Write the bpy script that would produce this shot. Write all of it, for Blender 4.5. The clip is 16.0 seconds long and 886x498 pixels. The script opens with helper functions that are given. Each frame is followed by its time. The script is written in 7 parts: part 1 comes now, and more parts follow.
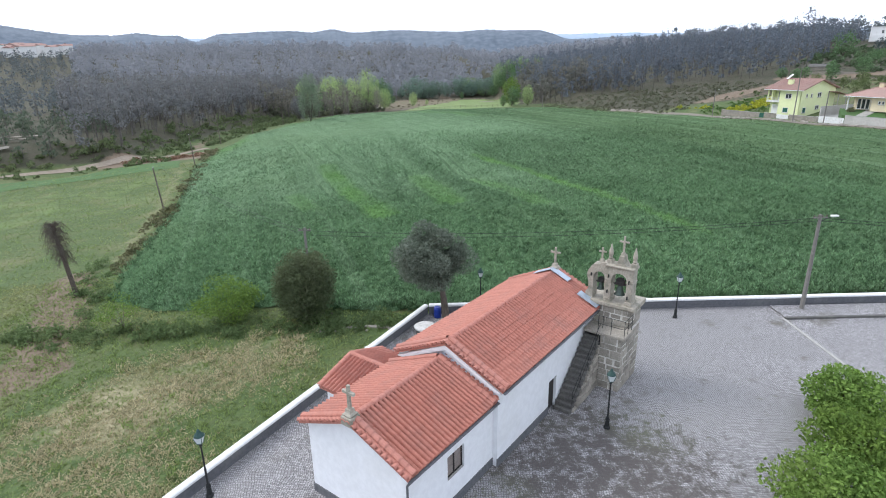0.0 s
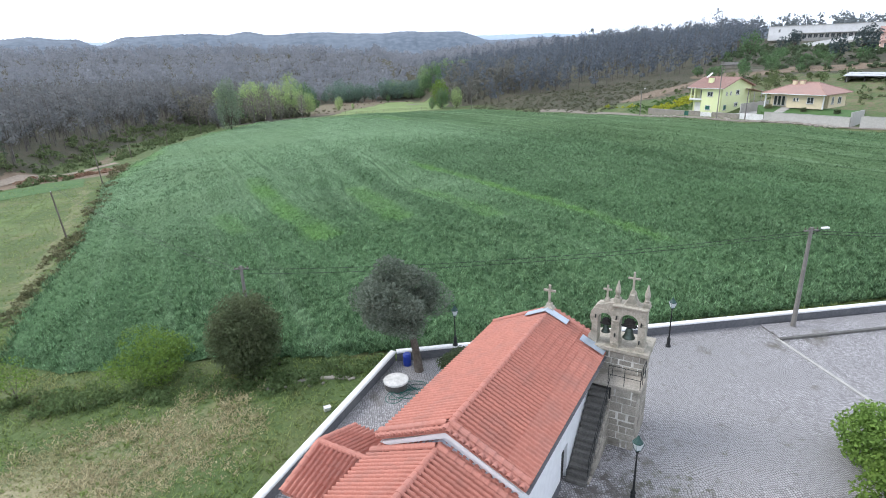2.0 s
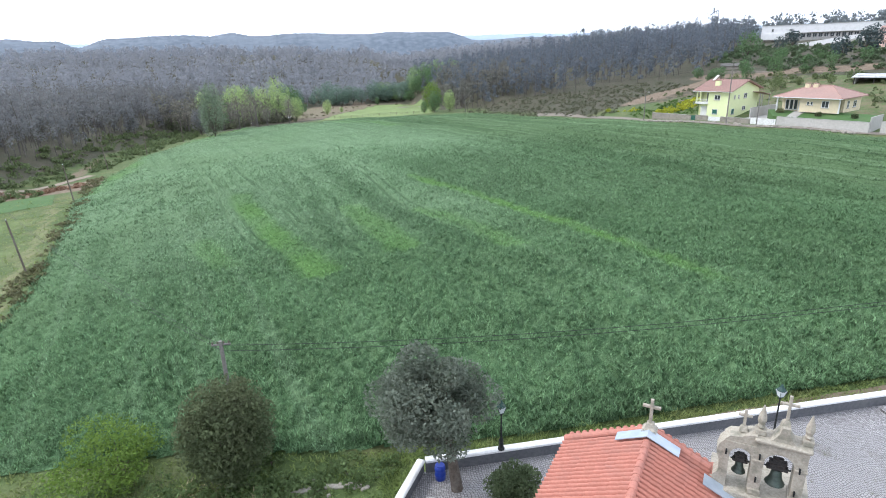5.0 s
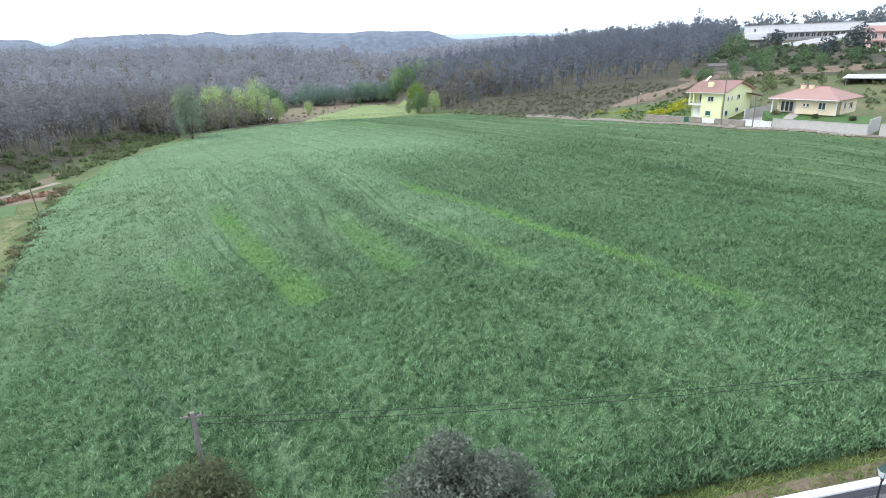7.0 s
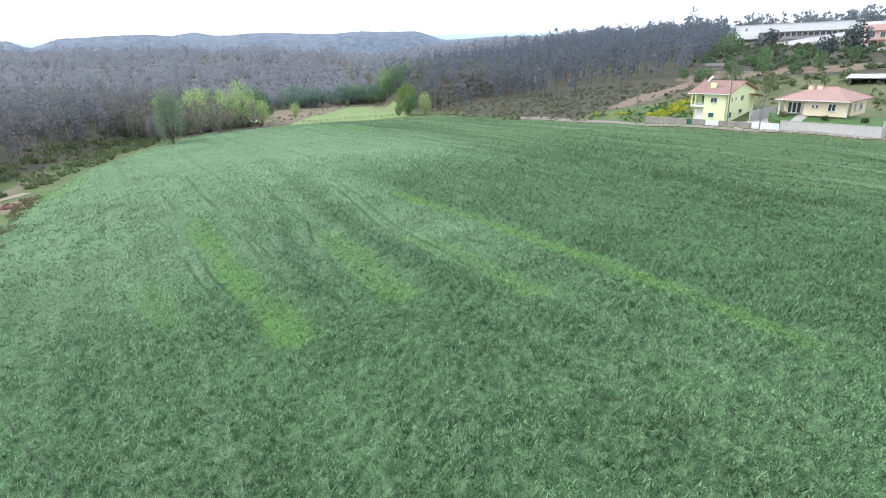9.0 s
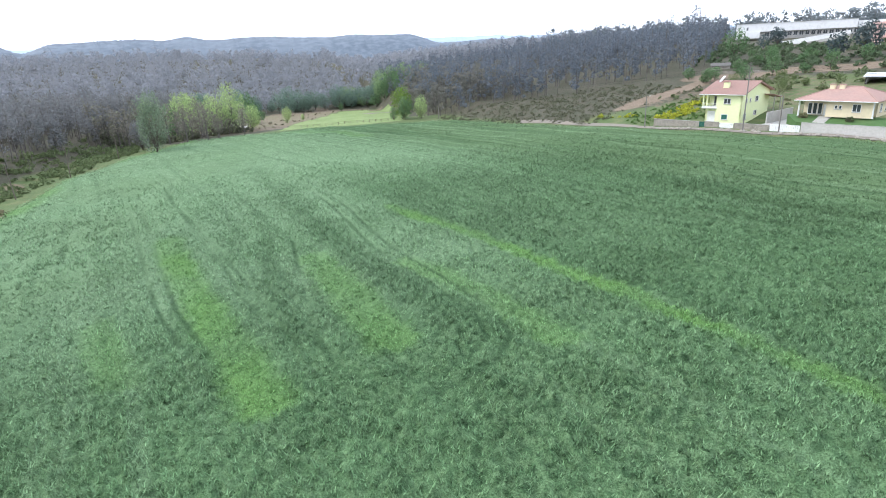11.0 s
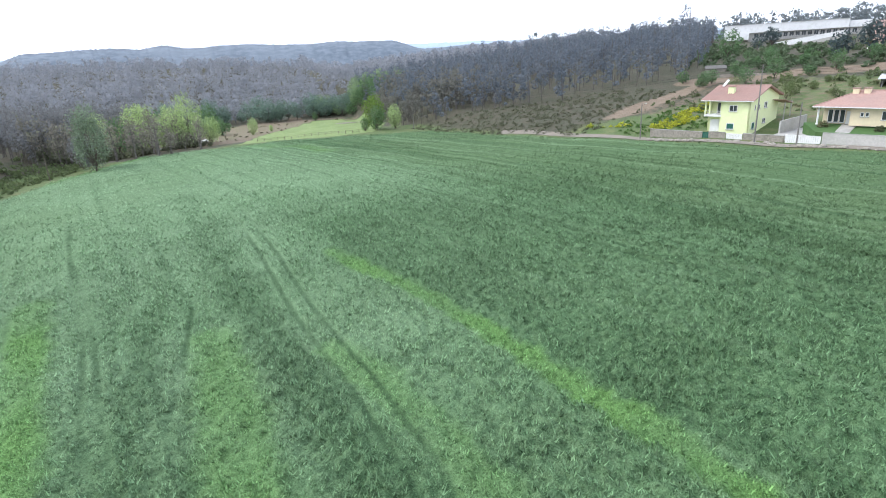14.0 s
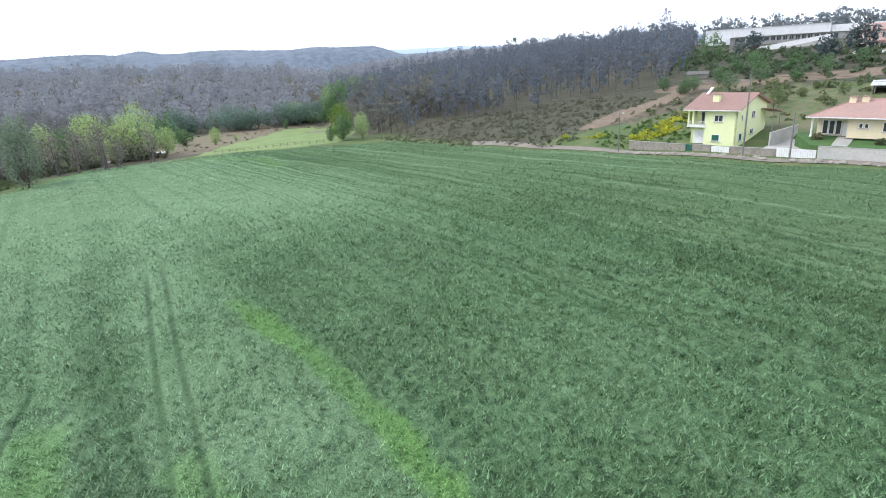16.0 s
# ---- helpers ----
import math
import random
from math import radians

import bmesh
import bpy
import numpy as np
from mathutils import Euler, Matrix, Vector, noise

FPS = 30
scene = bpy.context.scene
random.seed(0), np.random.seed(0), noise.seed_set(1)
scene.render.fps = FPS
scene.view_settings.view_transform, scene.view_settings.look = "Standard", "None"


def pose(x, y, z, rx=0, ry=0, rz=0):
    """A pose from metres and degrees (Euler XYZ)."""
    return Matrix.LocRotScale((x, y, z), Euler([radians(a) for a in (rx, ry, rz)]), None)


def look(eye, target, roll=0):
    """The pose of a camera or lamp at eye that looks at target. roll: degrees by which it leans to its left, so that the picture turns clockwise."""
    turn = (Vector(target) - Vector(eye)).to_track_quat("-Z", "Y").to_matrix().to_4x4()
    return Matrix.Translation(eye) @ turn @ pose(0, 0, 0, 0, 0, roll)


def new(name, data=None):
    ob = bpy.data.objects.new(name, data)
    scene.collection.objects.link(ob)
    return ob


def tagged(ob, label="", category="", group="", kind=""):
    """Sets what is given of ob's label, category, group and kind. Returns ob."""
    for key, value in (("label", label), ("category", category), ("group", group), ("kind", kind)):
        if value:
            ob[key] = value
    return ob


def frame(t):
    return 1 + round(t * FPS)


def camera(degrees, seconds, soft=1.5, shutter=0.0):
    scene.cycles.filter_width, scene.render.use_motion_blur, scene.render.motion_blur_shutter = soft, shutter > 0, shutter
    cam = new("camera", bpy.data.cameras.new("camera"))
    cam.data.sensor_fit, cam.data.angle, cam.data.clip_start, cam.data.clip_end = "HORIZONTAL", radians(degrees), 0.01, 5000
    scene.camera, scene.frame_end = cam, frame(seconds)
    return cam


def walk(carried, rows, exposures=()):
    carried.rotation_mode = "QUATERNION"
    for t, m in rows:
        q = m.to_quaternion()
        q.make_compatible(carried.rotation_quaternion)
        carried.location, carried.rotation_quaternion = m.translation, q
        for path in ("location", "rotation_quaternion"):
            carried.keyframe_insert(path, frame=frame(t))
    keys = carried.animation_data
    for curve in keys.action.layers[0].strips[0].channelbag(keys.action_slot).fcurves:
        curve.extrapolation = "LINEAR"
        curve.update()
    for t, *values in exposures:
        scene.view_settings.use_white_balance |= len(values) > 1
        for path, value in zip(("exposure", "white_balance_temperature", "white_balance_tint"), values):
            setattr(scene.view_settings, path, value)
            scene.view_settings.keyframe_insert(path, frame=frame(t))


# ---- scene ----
cam = camera(76.0, 16.0, soft=1.0)
PATH = [
    (0, (-0.115, -0.186, 17.708), (-0.097, 1.705, 17.058), -1.1),
    (0.5, (-0.668, 1.044, 17.691), (-0.601, 2.934, 17.041), -1.2),
    (1, (-1.285, 2.547, 17.76), (-1.142, 4.433, 17.111), -1.4),
    (1.5, (-1.73, 3.98, 17.863), (-1.524, 5.86, 17.213), -1.5),
    (2, (-2.097, 5.684, 18.049), (-1.837, 7.557, 17.398), -1.7),
    (2.5, (-2.291, 7.215, 18.185), (-2.016, 9.086, 17.534), -1.7),
    (3, (-2.585, 8.949, 18.383), (-2.305, 10.819, 17.732), -1.9),
    (3.5, (-2.828, 10.443, 18.516), (-2.54, 12.312, 17.863), -2.0),
    (4, (-2.98, 12.077, 18.726), (-2.682, 13.944, 18.073), -2.0),
    (4.2, (-3.005, 12.668, 18.762), (-2.708, 14.536, 18.112), -2.0),
    (6.3, (-3.701, 18.666, 19.086), (-3.367, 20.526, 18.43), -1.9),
    (6.5, (-3.768, 19.28, 19.102), (-3.424, 21.138, 18.448), -1.9),
    (7, (-3.916, 20.998, 19.181), (-3.556, 22.852, 18.525), -1.9),
    (7.5, (-4.008, 22.801, 19.252), (-3.633, 24.653, 18.596), -2.0),
    (8, (-4.014, 24.625, 19.288), (-3.623, 26.473, 18.631), -2.0),
    (8.2, (-3.996, 25.4, 19.281), (-3.599, 27.247, 18.623), -1.9),
    (10.5, (-2.845, 35.053, 18.752), (-2.444, 36.902, 18.103), -2.4),
    (11, (-2.354, 37.618, 18.649), (-1.943, 39.465, 18.001), -2.5),
    (11.5, (-1.609, 40.466, 18.504), (-1.186, 42.31, 17.857), -2.6),
    (12, (-0.551, 43.41, 18.395), (-0.126, 45.256, 17.752), -2.6),
    (12.5, (0.811, 46.363, 18.323), (1.238, 48.209, 17.682), -2.8),
    (13, (2.328, 49.37, 18.259), (2.758, 51.216, 17.621), -2.9),
    (13.5, (3.947, 52.427, 18.195), (4.387, 54.272, 17.559), -2.9),
    (14, (5.714, 55.443, 18.136), (6.17, 57.285, 17.504), -3.1),
    (14.5, (7.632, 58.38, 18.072), (8.1, 60.219, 17.443), -3.1),
    (15, (9.681, 61.218, 17.996), (10.161, 63.056, 17.371), -3.3),
    (15.5, (11.876, 63.928, 17.962), (12.369, 65.763, 17.339), -3.2),
    (16, (14.174, 66.593, 17.981), (14.68, 68.427, 17.363), -3.2),
]
walk(cam, [(t, look(eye, target, roll)) for t, eye, target, roll in PATH],
     exposures=((0, 0.19), (2, 0.31), (3.5, 0.4), (6.5, 0.54), (8, 0.59), (10.5, 0.62), (12.5, 0.6), (14.5, 0.5), (16, 0.44)))

# ---- world, sun and exposure ----
world = bpy.data.worlds.new("sky")
scene.world = world
world.use_nodes = True
wn, wl = world.node_tree.nodes, world.node_tree.links
sky = wn.new("ShaderNodeTexSky")
sky.sky_type, sky.sun_disc = "NISHITA", False
sky.sun_elevation, sky.sun_rotation = radians(44), radians(-67)
sky.air_density, sky.dust_density, sky.ozone_density = 1.0, 4.0, 1.0
clouds = wn.new("ShaderNodeTexNoise")
clouds.inputs["Scale"].default_value, clouds.inputs["Detail"].default_value = 2.2, 5
cloud_tone = wn.new("ShaderNodeMapRange")
cloud_tone.inputs["To Min"].default_value, cloud_tone.inputs["To Max"].default_value = 9.0, 11.5
wl.new(clouds.outputs["Fac"], cloud_tone.inputs["Value"])
cover = wn.new("ShaderNodeMix")
cover.data_type = "RGBA"
cover.inputs["Factor"].default_value = 0.9
wl.new(sky.outputs["Color"], cover.inputs["A"])
cloud_tint = wn.new("ShaderNodeMix")
cloud_tint.data_type, cloud_tint.blend_type = "RGBA", "MULTIPLY"
cloud_tint.inputs["Factor"].default_value = 1.0
cloud_tint.inputs["B"].default_value = (0.90, 0.99, 1.17, 1)
wl.new(cloud_tone.outputs["Result"], cloud_tint.inputs["A"])
wl.new(cloud_tint.outputs["Result"], cover.inputs["B"])
wn["Background"].inputs["Strength"].default_value = 0.125
wl.new(cover.outputs["Result"], wn["Background"].inputs["Color"])
sun = new("sun", bpy.data.lights.new("sun", "SUN"))
sun.data.energy, sun.data.angle, sun.data.color = 1.75, radians(25), (1.0, 0.98, 0.95)
sun.matrix_world = look((-60, 25, 62), (0, 0, 0))


# ---- materials ----
def node(nt, kind, **settings):
    n = nt.nodes.new(kind)
    for key, value in settings.items():
        n.inputs[key.replace("_", " ")].default_value = value
    return n


def mixed(nt, factor, a, b):
    m = nt.nodes.new("ShaderNodeMix")
    m.data_type = "RGBA"
    for socket, value in (("Factor", factor), ("A", a), ("B", b)):
        if isinstance(value, bpy.types.NodeSocket):
            nt.links.new(value, m.inputs[socket])
        else:
            m.inputs[socket].default_value = (*value, 1) if isinstance(value, tuple) else value
    return m.outputs["Result"]


def ramp(nt, value, lo, hi):
    r = nt.nodes.new("ShaderNodeMapRange")
    r.interpolation_type = "SMOOTHSTEP"
    r.inputs["From Min"].default_value, r.inputs["From Max"].default_value = lo, hi
    nt.links.new(value, r.inputs["Value"])
    return r.outputs["Result"]


def surface(name, base, other, stain=None, fine=8.0, broad=0.6, rough=0.85, metal=0.0, bump=0.3, depth=0.02, vary=0.0, island=0.0, stain_amount=0.5, through_light=0.0, spec=0.3):
    """A procedural surface: grain between two colours, broad stains, relief, and variation from piece to piece."""
    m = bpy.data.materials.new(name)
    m.use_nodes = True
    nt = m.node_tree
    bsdf = nt.nodes["Principled BSDF"]
    place = nt.nodes.new("ShaderNodeNewGeometry")
    grain = node(nt, "ShaderNodeTexNoise", Scale=fine, Detail=5.0, Roughness=0.65)
    wide = node(nt, "ShaderNodeTexNoise", Scale=broad, Detail=4.0, Roughness=0.6)
    for n in (grain, wide):
        nt.links.new(place.outputs["Position"], n.inputs["Vector"])
    colour = mixed(nt, ramp(nt, grain.outputs["Fac"], 0.32, 0.68), base, other)
    if stain:
        amount = nt.nodes.new("ShaderNodeMath")
        amount.operation = "MULTIPLY"
        nt.links.new(ramp(nt, wide.outputs["Fac"], 0.45, 0.72), amount.inputs[0])
        amount.inputs[1].default_value = stain_amount
        colour = mixed(nt, amount.outputs[0], colour, stain)
    if vary or island:
        tone = nt.nodes.new("ShaderNodeHueSaturation")
        lift = nt.nodes.new("ShaderNodeMapRange")
        spread = vary or island
        lift.inputs["To Min"].default_value, lift.inputs["To Max"].default_value = 1 - spread, 1 + spread
        source = nt.nodes.new("ShaderNodeObjectInfo").outputs["Random"] if vary else place.outputs["Random Per Island"]
        nt.links.new(source, lift.inputs["Value"])
        nt.links.new(lift.outputs["Result"], tone.inputs["Value"])
        nt.links.new(colour, tone.inputs["Color"])
        colour = tone.outputs["Color"]
    nt.links.new(colour, bsdf.inputs["Base Color"])
    bsdf.inputs["Roughness"].default_value, bsdf.inputs["Metallic"].default_value = rough, metal
    bsdf.inputs["Specular IOR Level"].default_value = spec
    if bump:
        relief = node(nt, "ShaderNodeBump", Strength=bump, Distance=depth)
        nt.links.new(grain.outputs["Fac"], relief.inputs["Height"])
        nt.links.new(relief.outputs["Normal"], bsdf.inputs["Normal"])
    if through_light:
        leaf = nt.nodes.new("ShaderNodeBsdfTranslucent")
        nt.links.new(colour, leaf.inputs["Color"])
        both = nt.nodes.new("ShaderNodeMixShader")
        both.inputs[0].default_value = through_light
        nt.links.new(bsdf.outputs[0], both.inputs[1])
        nt.links.new(leaf.outputs[0], both.inputs[2])
        nt.links.new(both.outputs[0], nt.nodes["Material Output"].inputs["Surface"])
    return m


LIME = surface("limewash", (0.80, 0.81, 0.83), (0.74, 0.75, 0.77), (0.62, 0.62, 0.60), fine=3, broad=0.5, stain_amount=0.25, bump=0.08, vary=0.0)
PLINTH = surface("grey_plinth_paint", (0.10, 0.105, 0.115), (0.14, 0.14, 0.15), (0.2, 0.2, 0.19), fine=6, stain_amount=0.4)
TILE = surface("clay_tile", (0.475, 0.205, 0.158), (0.415, 0.172, 0.132), (0.320, 0.170, 0.145), fine=9, broad=0.9, vary=0.06, rough=0.8, bump=0.15, stain_amount=0.45)
TILE_REST = surface("clay_tile_rest", (0.475, 0.205, 0.158), (0.415, 0.172, 0.132), (0.320, 0.170, 0.145), fine=9, broad=0.9, island=0.045, rough=0.8, bump=0.15, stain_amount=0.45)
GRANITE = surface("granite", (0.378, 0.350, 0.300), (0.252, 0.227, 0.195), (0.168, 0.160, 0.130), fine=14, broad=1.6, vary=0.22, rough=0.9, bump=0.5, stain_amount=0.6)
CARVED = surface("carved_granite", (0.43, 0.395, 0.33), (0.32, 0.29, 0.24), (0.17, 0.17, 0.13), fine=12, broad=2.2, rough=0.9, bump=0.5, stain_amount=0.75)
DARK_STONE = surface("weathered_step_stone", (0.13, 0.125, 0.115), (0.085, 0.082, 0.078), (0.17, 0.165, 0.15), fine=10, broad=1.5, vary=0.12, bump=0.4)
MORTAR = surface("lime_mortar", (0.70, 0.68, 0.63), (0.55, 0.53, 0.48), (0.27, 0.25, 0.215), fine=10, broad=1.2, bump=0.4, stain_amount=0.95)
ZINC = surface("zinc_flashing", (0.42, 0.49, 0.56), (0.36, 0.42, 0.5), (0.55, 0.58, 0.62), fine=3, rough=0.45, metal=0.4, bump=0.05)
IRON = surface("black_iron", (0.018, 0.02, 0.02), (0.028, 0.03, 0.03), fine=20, rough=0.5, metal=0.2, bump=0.1)
BRONZE = surface("bell_bronze", (0.095, 0.125, 0.108), (0.060, 0.078, 0.068), (0.12, 0.155, 0.135), fine=8, rough=0.55, metal=0.6, bump=0.1)
DARK_WOOD = surface("dark_wood", (0.05, 0.045, 0.042), (0.03, 0.028, 0.027), fine=15, bump=0.3)
GREEN_IRON = surface("green_lantern_paint", (0.03, 0.075, 0.065), (0.022, 0.055, 0.05), fine=15, rough=0.45, bump=0.05)
FROSTED = surface("lantern_glass", (0.62, 0.66, 0.66), (0.55, 0.6, 0.61), fine=5, rough=0.2, bump=0.0)
GLASS = surface("window_glass", (0.045, 0.055, 0.06), (0.07, 0.08, 0.085), fine=1.5, rough=0.12, bump=0.0, spec=0.6)
CONCRETE = surface("concrete", (0.42, 0.41, 0.385), (0.33, 0.32, 0.30), (0.24, 0.235, 0.22), fine=7, broad=0.8, bump=0.25)
POLE = surface("pole_concrete", (0.225, 0.212, 0.194), (0.165, 0.157, 0.144), (0.135, 0.124, 0.108), fine=9, broad=1.0, bump=0.2)
WHITE_CAP = surface("white_wall_paint", (0.80, 0.80, 0.79), (0.70, 0.70, 0.69), (0.45, 0.45, 0.42), fine=6, broad=0.8, bump=0.15, stain_amount=0.35)
BARK = surface("bark", (0.13, 0.105, 0.085), (0.075, 0.06, 0.05), (0.2, 0.18, 0.155), fine=9, broad=2, bump=0.8, depth=0.05)
PALE_BARK = surface("eucalyptus_bark", (0.173, 0.159, 0.146), (0.104, 0.094, 0.088), (0.069, 0.059, 0.055), fine=2, broad=0.3, bump=0.3)
BLUE_DRUM = surface("blue_plastic", (0.02, 0.05, 0.32), (0.015, 0.04, 0.26), fine=6, rough=0.4, bump=0.02)
HOSE = surface("green_hose", (0.02, 0.13, 0.10), (0.015, 0.1, 0.08), fine=10, rough=0.45, bump=0.0)


def leaves(name, base, other, dry=None, amount=0.35, island=0.28):
    return surface(name, base, other, dry or other, fine=1.2, broad=0.15, rough=0.6, bump=0.0, island=island, stain_amount=amount, through_light=0.4, spec=0.08)


OLIVE_LEAF = leaves("olive_leaf", (0.205, 0.240, 0.190), (0.122, 0.148, 0.112), (0.300, 0.330, 0.285))
DARK_LEAF = leaves("evergreen_leaf", (0.140, 0.172, 0.090), (0.088, 0.114, 0.062), (0.170, 0.165, 0.100))
BUSH_LEAF = leaves("bright_shrub_leaf", (0.225, 0.345, 0.085), (0.140, 0.235, 0.060), (0.330, 0.385, 0.125))
YELLOW_LEAF = leaves("spring_shrub_leaf", (0.185, 0.275, 0.062), (0.120, 0.200, 0.048))
# eucalyptus leaves lightened towards grey, with distance haze in the base colour
HAZED_EUCA_LEAF = leaves("hazed_eucalyptus_leaf", (0.225, 0.234, 0.238), (0.172, 0.180, 0.188), (0.248, 0.238, 0.225), amount=0.6, island=0.13)
# east wood leaves tinted blue and lightened to carry the haze
HAZED_EAST_LEAF = leaves("hazed_east_wood_leaf", (0.182, 0.212, 0.248), (0.142, 0.168, 0.200), (0.212, 0.220, 0.228), amount=0.5, island=0.1)
EUCA_DARK = leaves("pine_leaf", (0.097, 0.133, 0.131), (0.074, 0.100, 0.105), (0.129, 0.141, 0.137), amount=0.5)
SPRING_LEAF = leaves("spring_tree_leaf", (0.430, 0.545, 0.245), (0.285, 0.390, 0.165), (0.540, 0.620, 0.340), amount=0.5)
MID_LEAF = leaves("broad_tree_leaf", (0.147, 0.241, 0.112), (0.095, 0.172, 0.085), (0.207, 0.293, 0.150), amount=0.5)
GORSE = leaves("yellow_blossom", (0.527, 0.522, 0.060), (0.357, 0.399, 0.072), (0.170, 0.237, 0.072), amount=0.4)
SCRUB = leaves("dry_scrub", (0.200, 0.195, 0.106), (0.126, 0.139, 0.076), (0.295, 0.254, 0.169), amount=0.6)


def ground_material():
    """Meadow grass, going over into soil and forest litter where the sheet's own masks say so."""
    m = surface("meadow", (0.090, 0.134, 0.042), (0.062, 0.098, 0.031), (0.150, 0.155, 0.068), fine=2.2, broad=0.16, bump=1.0, depth=0.2, stain_amount=0.8)
    nt = m.node_tree
    bsdf = nt.nodes["Principled BSDF"]
    grass = bsdf.inputs["Base Color"].links[0].from_socket
    place = nt.nodes.new("ShaderNodeNewGeometry")
    for attribute, a, b, size in (("litter", (0.075, 0.066, 0.045), (0.05, 0.055, 0.03), 0.25), ("soil", (0.21, 0.16, 0.115), (0.155, 0.115, 0.08), 0.6), ("dry", (0.34, 0.30, 0.19), (0.175, 0.175, 0.08), 1.3), ("pale", (0.190, 0.250, 0.092), (0.140, 0.200, 0.066), 0.12)):
        mask = nt.nodes.new("ShaderNodeAttribute")
        mask.attribute_name = attribute
        rough_edge = node(nt, "ShaderNodeTexNoise", Scale=size, Detail=6.0, Roughness=0.7)
        nt.links.new(place.outputs["Position"], rough_edge.inputs["Vector"])
        add = nt.nodes.new("ShaderNodeMath")
        nt.links.new(mask.outputs["Fac"], add.inputs[0])
        nt.links.new(rough_edge.outputs["Fac"], add.inputs[1])
        tone = mixed(nt, ramp(nt, rough_edge.outputs["Fac"], 0.35, 0.65), a, b)
        grass = mixed(nt, ramp(nt, add.outputs[0], 0.85, 1.15), grass, tone)
    nt.links.new(grass, bsdf.inputs["Base Color"])
    return m


def crop_material(name, island):
    """Young cereal: grey-green leaves; the plants' own masks say where they stand deep, thin and lush, or olive."""
    m = bpy.data.materials.new(name)
    m.use_nodes = True
    nt = m.node_tree
    bsdf = nt.nodes["Principled BSDF"]
    place = nt.nodes.new("ShaderNodeNewGeometry")
    xyz = nt.nodes.new("ShaderNodeSeparateXYZ")
    nt.links.new(place.outputs["Position"], xyz.inputs[0])
    patch = node(nt, "ShaderNodeTexNoise", Scale=0.06, Detail=5.0, Roughness=0.62)
    fine = node(nt, "ShaderNodeTexNoise", Scale=1.9, Detail=4.0, Roughness=0.7)
    for n in (patch, fine):
        nt.links.new(place.outputs["Position"], n.inputs["Vector"])

    def sums(op, a, b):
        q = nt.nodes.new("ShaderNodeMath")
        q.operation = op
        for i, value in enumerate((a, b)):
            if isinstance(value, bpy.types.NodeSocket):
                nt.links.new(value, q.inputs[i])
            else:
                q.inputs[i].default_value = value
        return q.outputs[0]

    def mask(name, strength):
        value = nt.nodes.new("ShaderNodeAttribute")
        value.attribute_name = name
        return sums("MULTIPLY", value.outputs["Fac"], strength)

    patches = ramp(nt, patch.outputs["Fac"], 0.36, 0.62)
    tall = mixed(nt, ramp(nt, fine.outputs["Fac"], 0.38, 0.62), (0.138, 0.230, 0.116), (0.062, 0.122, 0.056))
    colour = mixed(nt, sums("MULTIPLY", patches, 0.4), tall, (0.146, 0.262, 0.128))
    row = nt.nodes.new("ShaderNodeAttribute")
    row.attribute_name = "drill"
    line = nt.nodes.new("ShaderNodeCombineXYZ")
    nt.links.new(row.outputs["Fac"], line.inputs["X"])
    nt.links.new(sums("MULTIPLY", xyz.outputs["Y"], 0.011), line.inputs["Y"])
    streaks = node(nt, "ShaderNodeTexNoise", Scale=0.62, Detail=3.0, Roughness=0.6)
    nt.links.new(line.outputs[0], streaks.inputs["Vector"])
    weight = sums("ADD", 0.3, sums("MULTIPLY", ramp(nt, row.outputs["Fac"], -12, 10), 0.55))
    wheel = nt.nodes.new("ShaderNodeAttribute")
    wheel.attribute_name = "wheel"
    rut = ramp(nt, sums("ADD", wheel.outputs["Fac"], sums("MULTIPLY", sums("SUBTRACT", fine.outputs["Fac"], 0.5), 0.7)), 0.42, 0.05)
    # paler far crop, its colour also lifted and blued for haze
    colour = mixed(nt, mask("pale", 0.64), colour, (0.258, 0.380, 0.232))
    colour = mixed(nt, mask("olive", 0.72), colour, (0.140, 0.210, 0.105))
    colour = mixed(nt, sums("MULTIPLY", ramp(nt, streaks.outputs["Fac"], 0.47, 0.33), sums("MULTIPLY", weight, 0.7)), colour, (0.230, 0.335, 0.205))
    colour = mixed(nt, sums("MULTIPLY", ramp(nt, streaks.outputs["Fac"], 0.51, 0.66), sums("MULTIPLY", weight, 0.9)), colour, (0.070, 0.132, 0.070))
    rows = node(nt, "ShaderNodeTexNoise", Scale=1.5, Detail=2.0, Roughness=0.5)
    nt.links.new(line.outputs[0], rows.inputs["Vector"])
    colour = mixed(nt, sums("MULTIPLY", ramp(nt, rows.outputs["Fac"], 0.5, 0.64), sums("MULTIPLY", ramp(nt, row.outputs["Fac"], -24, 4), 0.75)), colour, (0.070, 0.118, 0.056))
    colour = mixed(nt, mask("deep", 0.45), colour, (0.060, 0.118, 0.056))
    colour = mixed(nt, mask("lush", 0.7), colour, (0.142, 0.285, 0.078))
    colour = mixed(nt, sums("MULTIPLY", rut, sums("MULTIPLY", ramp(nt, patch.outputs["Fac"], 0.32, 0.56), 0.68)), colour, (0.040, 0.080, 0.040))
    if island:
        tone = nt.nodes.new("ShaderNodeHueSaturation")
        lift = nt.nodes.new("ShaderNodeMapRange")
        lift.inputs["To Min"].default_value, lift.inputs["To Max"].default_value = 0.45, 1.65
        nt.links.new(place.outputs["Random Per Island"], lift.inputs["Value"])
        nt.links.new(lift.outputs["Result"], tone.inputs["Value"])
        nt.links.new(colour, tone.inputs["Color"])
        colour = tone.outputs["Color"]
    else:
        # leaf colours darkened in a random grain, painting shade between the plants
        under = nt.nodes.new("ShaderNodeHueSaturation")
